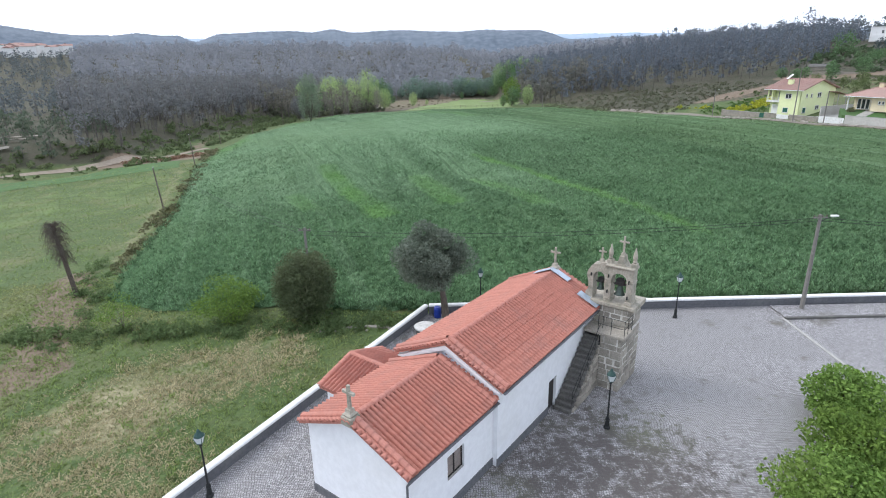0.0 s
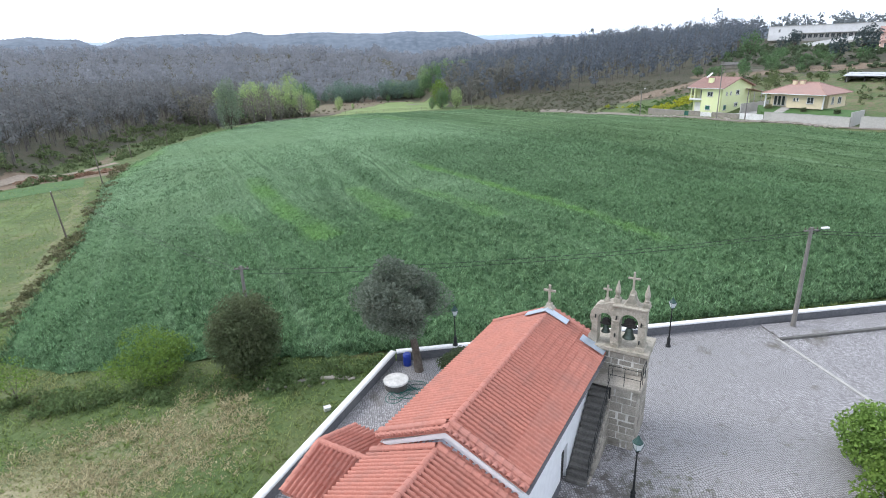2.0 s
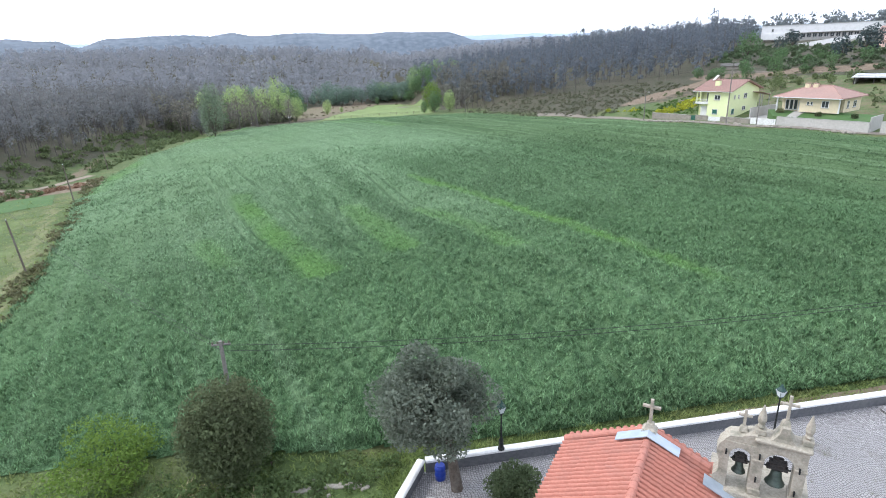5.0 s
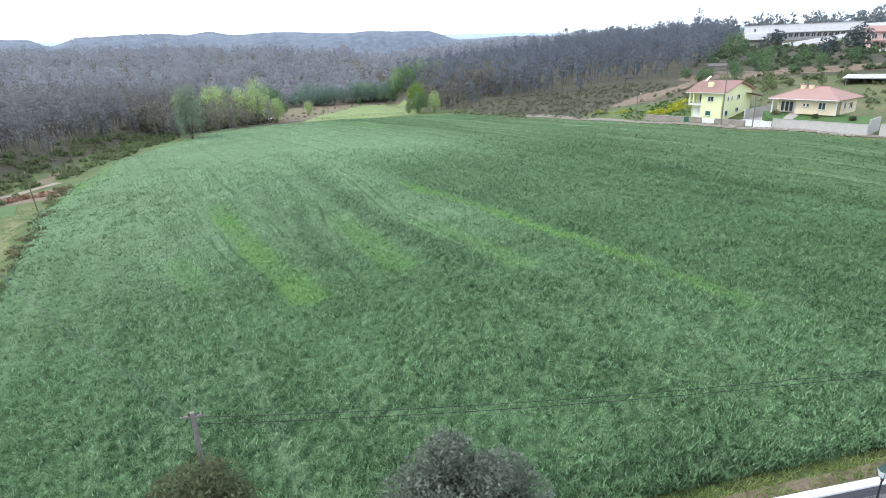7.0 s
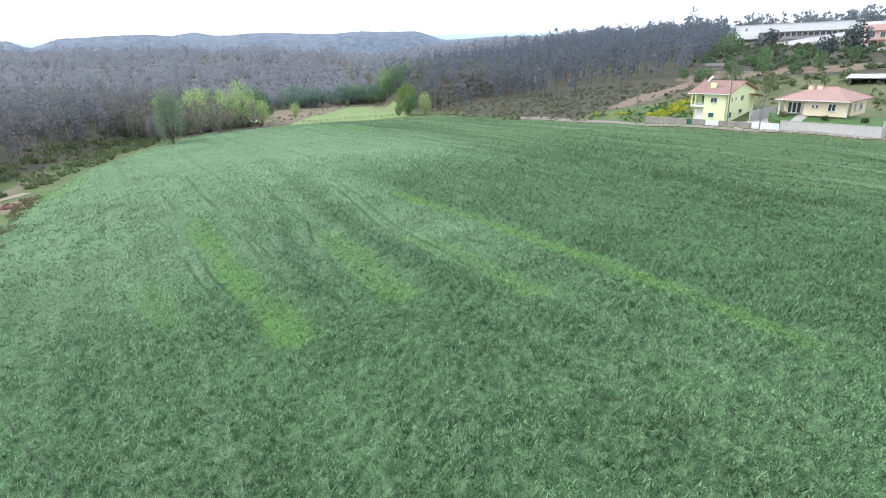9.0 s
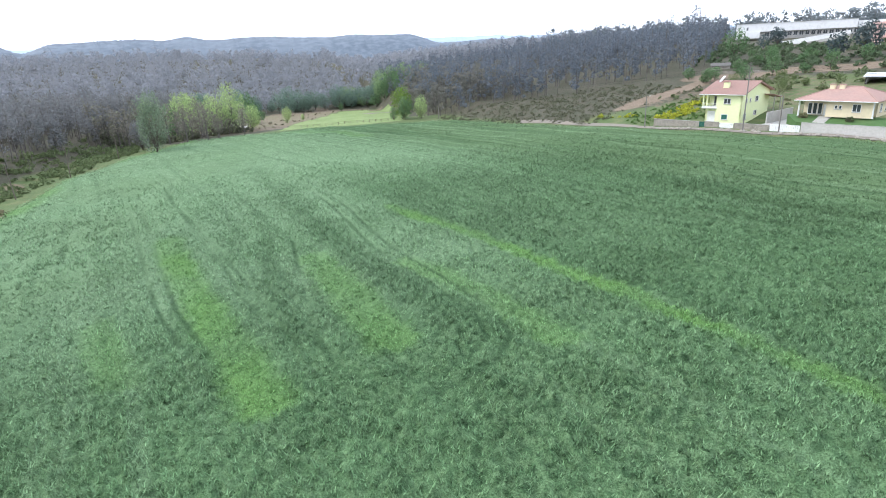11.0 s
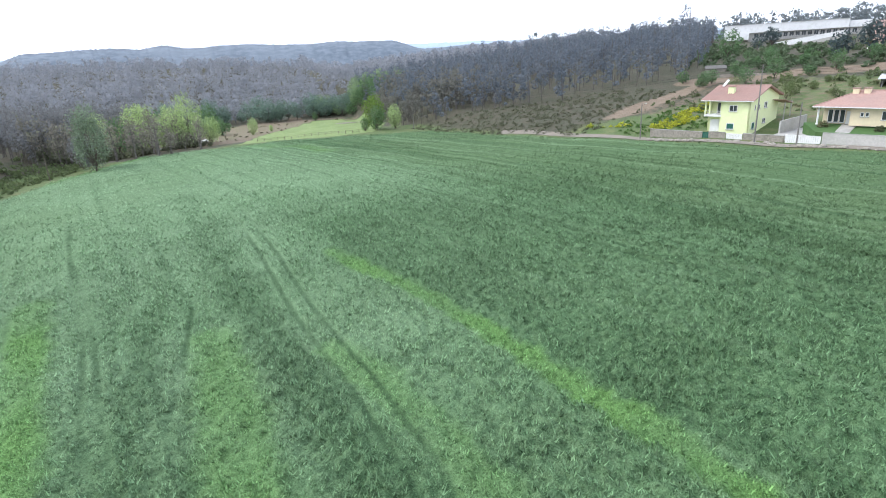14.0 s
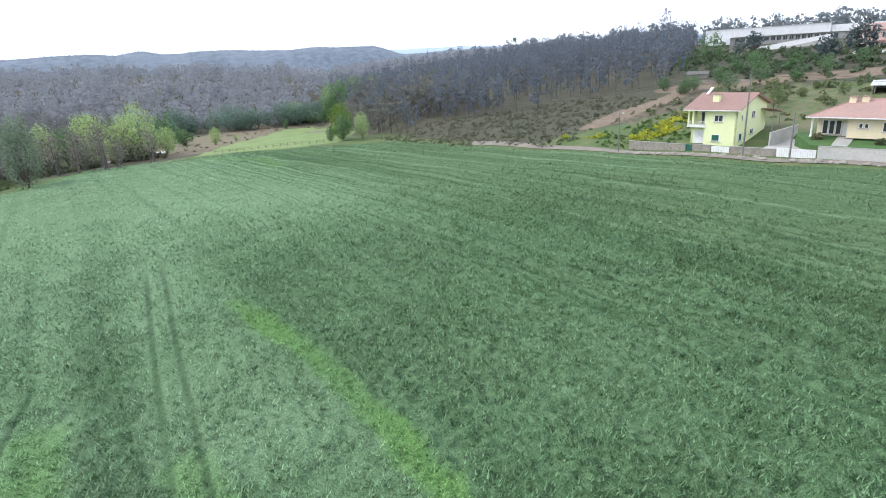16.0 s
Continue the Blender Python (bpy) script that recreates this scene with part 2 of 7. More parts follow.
        shade_grain = node(nt, "ShaderNodeTexNoise", Scale=11.0, Detail=3.0, Roughness=0.7)
        nt.links.new(place.outputs["Position"], shade_grain.inputs["Vector"])
        depth = nt.nodes.new("ShaderNodeMapRange")
        depth.inputs["From Min"].default_value, depth.inputs["From Max"].default_value = 0.35, 0.65
        depth.inputs["To Min"].default_value, depth.inputs["To Max"].default_value = 0.42, 1.1
        nt.links.new(shade_grain.outputs["Fac"], depth.inputs["Value"])
        nt.links.new(depth.outputs["Result"], under.inputs["Value"])
        nt.links.new(colour, under.inputs["Color"])
        colour = under.outputs["Color"]
        bsdf.inputs["Roughness"].default_value = 1.0
        relief = node(nt, "ShaderNodeBump", Strength=1.0, Distance=0.25)
        nt.links.new(fine.outputs["Fac"], relief.inputs["Height"])
        nt.links.new(relief.outputs["Normal"], bsdf.inputs["Normal"])
    nt.links.new(colour, bsdf.inputs["Base Color"])
    if island:
        bsdf.inputs["Roughness"].default_value = 0.65
    bsdf.inputs["Specular IOR Level"].default_value = 0.12 if island else 0.0
    if island:
        leaf = nt.nodes.new("ShaderNodeBsdfTranslucent")
        nt.links.new(colour, leaf.inputs["Color"])
        both = nt.nodes.new("ShaderNodeMixShader")
        both.inputs[0].default_value = 0.14
        nt.links.new(bsdf.outputs[0], both.inputs[1])
        nt.links.new(leaf.outputs[0], both.inputs[2])
        nt.links.new(both.outputs[0], nt.nodes["Material Output"].inputs["Surface"])
    return m


def cobble_material():
    """Small granite setts in sand joints, with moss and damp stains."""
    m = bpy.data.materials.new("granite_setts")
    m.use_nodes = True
    nt = m.node_tree
    bsdf = nt.nodes["Principled BSDF"]
    place = nt.nodes.new("ShaderNodeNewGeometry")
    bend = node(nt, "ShaderNodeTexNoise", Scale=0.35, Detail=2.0)
    nt.links.new(place.outputs["Position"], bend.inputs["Vector"])
    shift = nt.nodes.new("ShaderNodeVectorMath")
    shift.operation = "MULTIPLY_ADD"
    nt.links.new(bend.outputs["Color"], shift.inputs[0])
    shift.inputs[1].default_value = (1.2, 1.2, 0)
    nt.links.new(place.outputs["Position"], shift.inputs[2])
    stones = nt.nodes.new("ShaderNodeTexVoronoi")
    stones.inputs["Scale"].default_value, stones.inputs["Randomness"].default_value = 9.4, 0.35
    joints = nt.nodes.new("ShaderNodeTexVoronoi")
    joints.feature = "DISTANCE_TO_EDGE"
    joints.inputs["Scale"].default_value, joints.inputs["Randomness"].default_value = 9.4, 0.35
    for n in (stones, joints):
        nt.links.new(shift.outputs[0], n.inputs["Vector"])
    stain = node(nt, "ShaderNodeTexNoise", Scale=0.28, Detail=6.0, Roughness=0.68)
    wide = node(nt, "ShaderNodeTexNoise", Scale=0.09, Detail=3.0, Roughness=0.5)
    for n in (stain, wide):
        nt.links.new(place.outputs["Position"], n.inputs["Vector"])
    one = nt.nodes.new("ShaderNodeSeparateColor")
    nt.links.new(stones.outputs["Color"], one.inputs[0])
    colour = mixed(nt, one.outputs[0], (0.235, 0.225, 0.23), (0.47, 0.455, 0.462))
    colour = mixed(nt, ramp(nt, wide.outputs["Fac"], 0.42, 0.62), colour, (0.33, 0.32, 0.323))
    colour = mixed(nt, ramp(nt, stain.outputs["Fac"], 0.56, 0.7), colour, (0.17, 0.155, 0.13))
    damp = nt.nodes.new("ShaderNodeVectorMath")
    damp.operation = "DISTANCE"
    nt.links.new(place.outputs["Position"], damp.inputs[0])
    damp.inputs[1].default_value = (7.0, 20.0, 0)
    moss = node(nt, "ShaderNodeTexNoise", Scale=1.5, Detail=9.0, Roughness=0.82)
    nt.links.new(place.outputs["Position"], moss.inputs["Vector"])
    near = nt.nodes.new("ShaderNodeMath")
    near.operation = "MULTIPLY_ADD"
    nt.links.new(ramp(nt, damp.outputs["Value"], 9.0, 2.0), near.inputs[0])
    near.inputs[1].default_value = 0.16
    nt.links.new(moss.outputs["Fac"], near.inputs[2])
    mossy = mixed(nt, ramp(nt, wide.outputs["Fac"], 0.44, 0.56), (0.082, 0.066, 0.058), (0.1, 0.105, 0.048))
    heavy = nt.nodes.new("ShaderNodeMath")
    heavy.operation = "MULTIPLY"
    nt.links.new(ramp(nt, near.outputs[0], 0.56, 0.68), heavy.inputs[0])
    heavy.inputs[1].default_value = 0.92
    colour = mixed(nt, heavy.outputs[0], colour, mossy)
    edge = ramp(nt, joints.outputs["Distance"], 0.02, 0.16)
    flip = nt.nodes.new("ShaderNodeMath")
    flip.operation = "SUBTRACT"
    flip.inputs[0].default_value = 1.0
    nt.links.new(edge, flip.inputs[1])
    colour = mixed(nt, flip.outputs[0], colour, (0.085, 0.082, 0.078))
    nt.links.new(colour, bsdf.inputs["Base Color"])
    bsdf.inputs["Roughness"].default_value = 0.75
    relief = node(nt, "ShaderNodeBump", Strength=0.8, Distance=0.03)
    nt.links.new(edge, relief.inputs["Height"])
    nt.links.new(relief.outputs["Normal"], bsdf.inputs["Normal"])
    return m


# ---- building tools ----
class Geo:
    """Collects faces for one mesh."""

    def __init__(self):
        self.v, self.f = [], []

    def add(self, verts, faces):
        n = len(self.v)
        self.v.extend(tuple(p) for p in verts)
        self.f.extend(tuple(i + n for i in f) for f in faces)
        return self

    def box(self, x0, y0, z0, x1, y1, z1, edge=0.0):
        if edge <= 0:
            p = [(x, y, z) for z in (z0, z1) for y in (y0, y1) for x in (x0, x1)]
            return self.add(p, [(0, 2, 3, 1), (4, 5, 7, 6), (0, 1, 5, 4), (2, 6, 7, 3), (0, 4, 6, 2), (1, 3, 7, 5)])
        bm = bmesh.new()
        bmesh.ops.create_cube(bm, size=1)
        for v in bm.verts:
            v.co = ((x0 + x1) / 2 + v.co.x * (x1 - x0), (y0 + y1) / 2 + v.co.y * (y1 - y0), (z0 + z1) / 2 + v.co.z * (z1 - z0))
        bmesh.ops.bevel(bm, geom=bm.edges[:], offset=edge, segments=1, affect="EDGES")
        bm.verts.index_update()
        self.add([v.co for v in bm.verts], [[v.index for v in f.verts] for f in bm.faces])
        bm.free()
        return self

    def tube(self, a, b, r0, r1=None, sides=8, caps=True):
        a, b, r1 = Vector(a), Vector(b), r0 if r1 is None else r1
        w = (b - a).normalized()
        s = w.orthogonal().normalized()
        t = w.cross(s)
        ring = [(math.cos(2 * math.pi * i / sides), math.sin(2 * math.pi * i / sides)) for i in range(sides)]
        verts = [a + (s * c + t * d) * r0 for c, d in ring] + [b + (s * c + t * d) * r1 for c, d in ring]
        faces = [(i, (i + 1) % sides, sides + (i + 1) % sides, sides + i) for i in range(sides)]
        if caps:
            faces += [tuple(range(sides))[::-1], tuple(range(sides, 2 * sides))]
        return self.add(verts, faces)

    def lathe(self, profile, sides=12, at=(0, 0, 0), square=False):
        x, y, z = at
        turn = math.pi / sides if square else 0
        grow = 1 / math.cos(math.pi / sides) if square else 1
        verts = [(x + r * grow * math.cos(2 * math.pi * i / sides + turn), y + r * grow * math.sin(2 * math.pi * i / sides + turn), z + h) for r, h in profile for i in range(sides)]
        faces = [(k * sides + i, k * sides + (i + 1) % sides, (k + 1) * sides + (i + 1) % sides, (k + 1) * sides + i) for k in range(len(profile) - 1) for i in range(sides)]
        faces += [tuple(range(sides))[::-1], tuple(range((len(profile) - 1) * sides, len(profile) * sides))]
        return self.add(verts, faces)

    def slab(self, outline, axis, a, b):
        """An outline in two axes, drawn out along the third from a to b."""
        def at(p, d):
            return {"x": (d, p[0], p[1]), "y": (p[0], d, p[1]), "z": (p[0], p[1], d)}[axis]
        n = len(outline)
        verts = [at(p, a) for p in outline] + [at(p, b) for p in outline]
        return self.add(verts, [tuple(range(n))[::-1], tuple(range(n, 2 * n))] + [(i, (i + 1) % n, n + (i + 1) % n, n + i) for i in range(n)])

    def mesh(self, name, material, smooth=False):
        me = bpy.data.meshes.new(name)
        me.from_pydata([tuple(p) for p in self.v], [], self.f)
        for mat in material if isinstance(material, (list, tuple)) else [material]:
            me.materials.append(mat)
        bm = bmesh.new()
        bm.from_mesh(me)
        bmesh.ops.recalc_face_normals(bm, faces=bm.faces[:])
        bm.to_mesh(me)
        bm.free()
        if smooth:
            me.polygons.foreach_set("use_smooth", [True] * len(me.polygons))
        return me


def part(name, geo, material, parent=None, label="", smooth=False):
    ob = new(name, geo.mesh(name, material, smooth))
    ob.parent = parent
    if label:
        ob["label"] = label
    return ob


def thing(name, label, category, at=None, group="", kind=""):
    ob = new(name)
    if at is not None:
        ob.matrix_basis = at
    return tagged(ob, label, category, group, kind)


def big_mesh(name, verts, faces, materials, index=None):
    """A mesh from arrays; faces all have the same number of corners."""
    verts, faces = np.asarray(verts, np.float32), np.asarray(faces, np.int32)
    me = bpy.data.meshes.new(name)
    me.vertices.add(len(verts))
    me.vertices.foreach_set("co", verts.ravel())
    me.loops.add(faces.size)
    me.loops.foreach_set("vertex_index", faces.ravel())
    me.polygons.add(len(faces))
    me.polygons.foreach_set("loop_start", np.arange(0, faces.size, faces.shape[1], dtype=np.int32))
    for m in materials:
        me.materials.append(m)
    if index is not None:
        me.polygons.foreach_set("material_index", np.asarray(index, np.int32))
    me.update(calc_edges=True)
    me.validate()
    return me


# ---- the lie of the land ----
def step(a, b, x):
    t = np.clip((np.asarray(x, float) - a) / (b - a), 0, 1)
    return t * t * (3 - 2 * t)


WALL_A, WALL_B = (-18.4, 6.5), (-1.05, 37.1)      # the churchyard's west wall
NORTH_Y = 37.1


def west_of_wall(x, y):
    """Metres west of the line of the west wall."""
    dx, dy = WALL_B[0] - WALL_A[0], WALL_B[1] - WALL_A[1]
    return -((x - WALL_A[0]) * dy - (y - WALL_A[1]) * dx) / math.hypot(dx, dy)


def field_height(x, y):
    q = -2.109 + 0.04703 * x + 0.01031 * y - 0.000258 * x * x - 0.0000595 * x * y - 0.0000988 * y * y
    q = q + 1.1 * np.exp(-(((x - 98) / 36) ** 2) - ((y - 146) / 46) ** 2)
    return q + 1.1 * np.exp(-(((x - 8) / 28) ** 2) - ((y - 60) / 22) ** 2) - 1.5 * np.exp(-(((x + 5) / 60) ** 2) - ((y - 103) / 22) ** 2)


def road_side(x, y):
    """Metres east of the lane that bounds the field."""
    return x * 0.912 + y * 0.41 - 142.4 - 9.0 * step(185, 250, y) - 0.35 * np.maximum(y - 250, 0)


def bank_side(x, y):
    """Metres beyond the dirt track, into the wooded western slope."""
    return np.minimum(-74 - x + 0.06 * (y - 190), y - (150 + 0.36 * (x + 74)))


def land(x, y):
    x, y = np.asarray(x, float), np.asarray(y, float)
    xc, yc = np.clip(x, -120, 170), np.clip(y, -60, 430)
    z = field_height(xc, yc) - 0.4
    floor = -8.8 - 0.02 * np.maximum(yc - 160, 0)
    z = np.where(z > floor, z, floor + 0.15 * (z - floor))
    se = np.maximum(road_side(x, y), 0)
    hill = -0.4 + 22.7 * (1 - np.exp(-((np.maximum(se - 16, 0) / 120) ** 1.2)))
    w = step(0, 16, se)
    z = z * (1 - w) + np.maximum(hill, z) * w
    sw = bank_side(x, y)
    z = z + 6.0 * step(0, 20, sw) + 3 * step(15, 190, sw)
    r = np.hypot(x, y)
    bearing = np.degrees(np.arctan2(y, x))
    z = z + 52 * np.clip((r - 462) / 448, 0, 1) ** 0.95 * (0.8 + 0.2 * step(74, 96, bearing)) * (1 - step(-40, 60, se))
    z = z + 0.25 * np.sin(x * 0.21 + 1.3) * np.sin(y * 0.17) * step(55, 120, r)
    behind = (x - 281) * 0.649 + (y - 380) * 0.76
    z = z + 2 * step(20, 120, behind) * step(270, 350, x)
    inside = (west_of_wall(x, y) < 0.4) & (y < NORTH_Y + 0.4)
    return np.where(inside, -0.25, z)


def spread(lo, hi, fine_lo, fine_hi, fine, growth=1.13):
    inner = list(np.arange(fine_lo, fine_hi + fine, fine))
    up, d = [inner[-1]], fine
    while up[-1] < hi:
        d *= growth
        up.append(up[-1] + d)
    down, d = [inner[0]], fine
    while down[-1] > lo:
        d *= growth
        down.append(down[-1] - d)
    return np.array(down[:0:-1] + inner + up[1:])


def grid(xs, ys):
    X, Y = np.meshgrid(xs, ys)
    n, m = len(xs), len(ys)
    i = (np.arange(m - 1)[:, None] * n + np.arange(n - 1)[None]).ravel()
    return X.ravel(), Y.ravel(), np.stack([i, i + 1, i + n + 1, i + n], 1)


gx, gy, gf = grid(spread(-2600, 2600, -130, 170, 2.0), spread(-900, 3000, -10, 300, 2.0))
ground = new("ground", big_mesh("ground", np.stack([gx, gy, land(gx, gy)], 1), gf, [ground_material()]))
tagged(ground, "rolling grassy land with bare soil and wooded slopes", "ground", kind="structure")
ground.data.polygons.foreach_set("use_smooth", [True] * len(ground.data.polygons))
gse, gsw, gr = road_side(gx, gy), bank_side(gx, gy), np.hypot(gx, gy)


def line_distance(x, y, points):
    best = np.full(np.shape(x), 1e9)
    for (ax, ay), (bx, by) in zip(points, points[1:]):
        t = np.clip(((x - ax) * (bx - ax) + (y - ay) * (by - ay)) / ((bx - ax) ** 2 + (by - ay) ** 2), 0, 1)
        best = np.minimum(best, np.hypot(x - ax - t * (bx - ax), y - ay - t * (by - ay)))
    return best


def near_line(x, y, points, half):
    return 1 - step(half * 0.6, half * 1.8, line_distance(x, y, points))


def inside_outline(x, y, outline):
    hit = np.zeros(np.shape(x), bool)
    for (ax, ay), (bx, by) in zip(outline, outline[1:] + outline[:1]):
        hit ^= ((ay > y) != (by > y)) & (x < (bx - ax) * (y - ay) / (by - ay + 1e-12) + ax)
    return hit


PALE_MEADOW = [(-14, 280), (-13, 292), (-9, 318), (-4, 340), (12, 406), (20, 427), (48, 418), (49, 330), (34, 268)]
STREAM_GROUND = [(-46, 296), (-20, 292), (-13, 292), (-9, 318), (-4, 340), (12, 406), (20, 427), (48, 418), (46, 427), (30, 452), (8, 462), (-20, 450), (-34, 426), (-48, 380), (-60, 335)]
litter = np.clip(step(-1, 10, gsw) * 0.85 + step(300, 340, gr) * (1 - step(-30, 0, gse)) * step(0, 30, gsw + 30 * step(380, 440, gr)) + step(60, 95, gse) * step(120, 200, gy + 0.0 * gx) + 0.8 * step(-2, 7, gse) * (1 - step(60, 90, gse)) * step(184, 205, gy) + step(425, 445, gr) * (gx < 330) + near_line(gx, gy, [(66, 320), (74, 400), (80, 470)], 22) + near_line(gx, gy, [(-72, 285), (-40, 292), (-18, 300)], 16) * 0.8, 0, 1)
soil = np.clip(near_line(gx, gy, [(-30, 36), (-34, 46), (-39, 56)], 2.4) * 0.75 + near_line(gx, gy, [(-82, 149), (-64, 152)], 5.5) * 1.0 + near_line(gx, gy, [(-72, 170), (-76, 200)], 2.5) * 0.6
               + step(20, 30, gse) * (1 - step(70, 90, gse)) * step(110, 130, gy) * (1 - step(205, 235, gy)) * 0.45 + inside_outline(gx, gy, STREAM_GROUND) * 0.56 + near_line(gx, gy, [(92, 200), (108.6, 207.3), (130, 215.2), (140.3, 219.2), (150, 222)], 2.6) * 0.65 + near_line(gx, gy, [(138, 226), (152, 212), (163, 203), (170, 195), (178, 186)], 5.5) * 0.9, 0, 1)
pale = np.clip(inside_outline(gx, gy, PALE_MEADOW) * 0.9 + near_line(gx, gy, [(-105, 80), (-62, 108)], 20) * 0.42, 0, 1)
dry = np.clip(near_line(gx, gy, [(-20, 33), (-13, 36)], 4.0) * 0.5 + near_line(gx, gy, [(-24, 27), (-16, 22)], 5) * 0.4 + near_line(gx, gy, [(-36, 60), (-58, 128)], 1.6) * 0.5 + near_line(gx, gy, [(-50, 66), (-75, 100)], 8) * 0.12, 0, 1)
litter = np.clip(litter + ((gy > 262 - 0.42 * (gx - 50)) & (gx > 52) & (gse > 8)) * 1.0, 0, 1)
for attribute, values in (("dry", dry), ("litter", litter), ("soil", soil), ("pale", pale)):
    ground.data.attributes.new(attribute, "FLOAT", "POINT").data.foreach_set("value", values.astype(np.float32))

# ---- the field of young cereal ----
FIELD = [(-34, 57), (-31, 49), (-25, 45.5), (-14, 44.2), (-6, 42), (5, 40.4), (60, 40.2), (117, 43), (122.5, 91), (101, 127.4), (90.7, 144.2), (80.9, 169.4), (66, 209), (51.5, 246), (25, 262), (-3, 272), (-27, 272), (-48, 280), (-57, 245), (-64, 194), (-60, 160), (-56, 132), (-39, 78)]


rng = np.random.default_rng(7)
LATTICE = rng.uniform(0, 1, (257, 257))


def lumpy(x, y, size):
    """Smooth random lumps between nought and one, of the given size in metres."""
    u, v = np.asarray(x) / size + 900, np.asarray(y) / size + 900
    i, j = np.floor(u).astype(int), np.floor(v).astype(int)
    s, t = u - i, v - j
    s, t = s * s * (3 - 2 * s), t * t * (3 - 2 * t)
    i, j = i % 256, j % 256
    return (LATTICE[i, j] * (1 - s) + LATTICE[i + 1, j] * s) * (1 - t) + (LATTICE[i, j + 1] * (1 - s) + LATTICE[i + 1, j + 1] * s) * t


# thin bright lanes, dense dark strips and wheel tracks, as lines across the field with half widths and strengths
LUSH = (([(8.3, 121), (12.3, 112), (15.3, 104.8), (18.4, 95), (20.3, 86), (21.7, 79), (23.1, 71), (24.5, 66.5), (27.4, 56)], 0.85, 1.0), ([(-23, 119), (-16.6, 98.5), (-11.2, 83.6), (-7, 70.4)], 1.5, 0.95),
        ([(-3.5, 104), (-0.6, 90), (1.8, 76)], 1.7, 0.65), ([(6.5, 97), (11.2, 83), (13.4, 71)], 1.2, 0.6), ([(-23.5, 92), (-18, 78)], 1.3, 0.4), ([(-66, 200), (-60, 165), (-57, 140)], 3.0, 0.7), ([(-48, 272), (-60, 225)], 2.5, 0.6), ([(-8, 262), (8, 240), (14, 215)], 2.2, 0.5))
DEEP = (([(-16, 170), (-8.5, 141), (-3.5, 120), (1, 104), (4.5, 90), (7.2, 80), (8, 74)], 1.8, 0.75), ([(-12, 130), (-9.5, 110), (-7.5, 95), (-5.5, 80)], 0.9, 0.6), ([(5, 142), (11, 121), (18, 105), (23, 88), (25.6, 74), (29, 60)], 1.5, 0.6), ([(-17, 92.1), (-10.7, 74.3)], 0.6, 0.5))
TRACKS = ([(-40, 161), (-37.5, 153), (-26.1, 116.5), (-19.2, 94.5), (-14.6, 83)], [(-37.5, 160), (-35, 151), (-23.9, 115.5), (-17.2, 93.6), (-12.6, 82)],
          [(-34, 163), (-20.5, 123.3), (-15, 108.4), (-10.4, 92.5), (-5, 78.9)], [(-31.5, 160), (-26.1, 139.7), (-16.7, 115.8), (-11.8, 101), (-7.5, 87.8), (-3, 77)],
          [(-6.2, 112), (-5.3, 100.5), (-3.7, 79.7), (-2.3, 72.8), (0.5, 69.9), (3.4, 69), (6.4, 70.6), (8.6, 73.5), (9.1, 78.2), (6.9, 91.6), (2.8, 109.7), (-2.4, 134.9), (-6, 150)],
          [(-3.8, 71.6), (0, 68), (3.6, 67.1), (7.6, 69), (10.3, 72.8), (10.9, 78.4), (8.7, 92), (4.6, 110), (-0.6, 135), (-4, 150)])
EDGE_LINE = [(5, 225), (16, 181), (27.6, 138.5), (34.7, 116.5), (39.6, 97.1), (42.6, 86.8), (50, 60)]
OLIVE_LINE = [(14, 200), (23.4, 168), (38, 124.4), (45.4, 104.6), (50.2, 90.7), (58, 65), (63, 45)]


OLIVE_FIT = np.polyfit([y for x, y in OLIVE_LINE], [x for x, y in OLIVE_LINE], 2)


def shifted(line, d):
    return [(x + d, y) for x, y in line]


TRACKS += tuple(shifted(EDGE_LINE, d) for d in (0, 1.7))


def crop_masks(x, y):
    """How lush, how deep, how olive and how trodden the crop is at the given places."""
    u = x + 0.7 * (lumpy(x, y, 6.0) - 0.5) + 0.8 * (lumpy(x + 31, y, 1.0) - 0.5)
    patchy = np.clip(0.35 + 0.9 * lumpy(x, y + 9, 5.0), 0, 1)
    lush, deep, trodden = np.zeros(np.shape(x)), np.zeros(np.shape(x)), np.zeros(np.shape(x))
    for line, half, strength in LUSH:
        lush = np.maximum(lush, strength * patchy * near_line(u, y, line, half))
    for line, half, strength in DEEP:
        deep = np.maximum(deep, strength * near_line(u, y, line, half))
    for line in TRACKS:
        trodden = np.maximum(trodden, near_line(x + 0.35 * (lumpy(x, y, 2.5) - 0.5), y, line, 0.3))
    side = x - np.polyval(OLIVE_FIT, y)
    olive = step(-2, 22, side) * (0.6 + 0.4 * lumpy(x, y, 12.0)) * (1 - step(225, 262, y) * 0.5)
    olive = np.maximum(olive, 0.45 * step(18, 34, -x - 6 + 0.1 * (y - 60)) * lumpy(x, y, 9.0))
    trodden = trodden * (0.55 + 0.45 * lumpy(x, y, 6.0))
    deep = deep * (1 - 0.5 * step(105, 150, y))
    # paler northward: thinner-toned crop together with painted distance haze
    pale = step(56, 130, y + 0.35 * (lumpy(x, y, 14.0) - 0.5) * 60) * (1 - 0.7 * step(-10, 20, side)) * (0.7 + 0.3 * lumpy(x, y, 3.0))
    thick = step(-36, -27, side) * (1 - step(125, 170, y + 20 * (lumpy(x, y, 14.0) - 0.5)))
    pale, deep = pale * (1 - 0.6 * thick), np.maximum(deep, 0.3 * thick * (0.6 + 0.6 * lumpy(x, y, 4.0)))
    return lush, deep, olive, trodden, pale


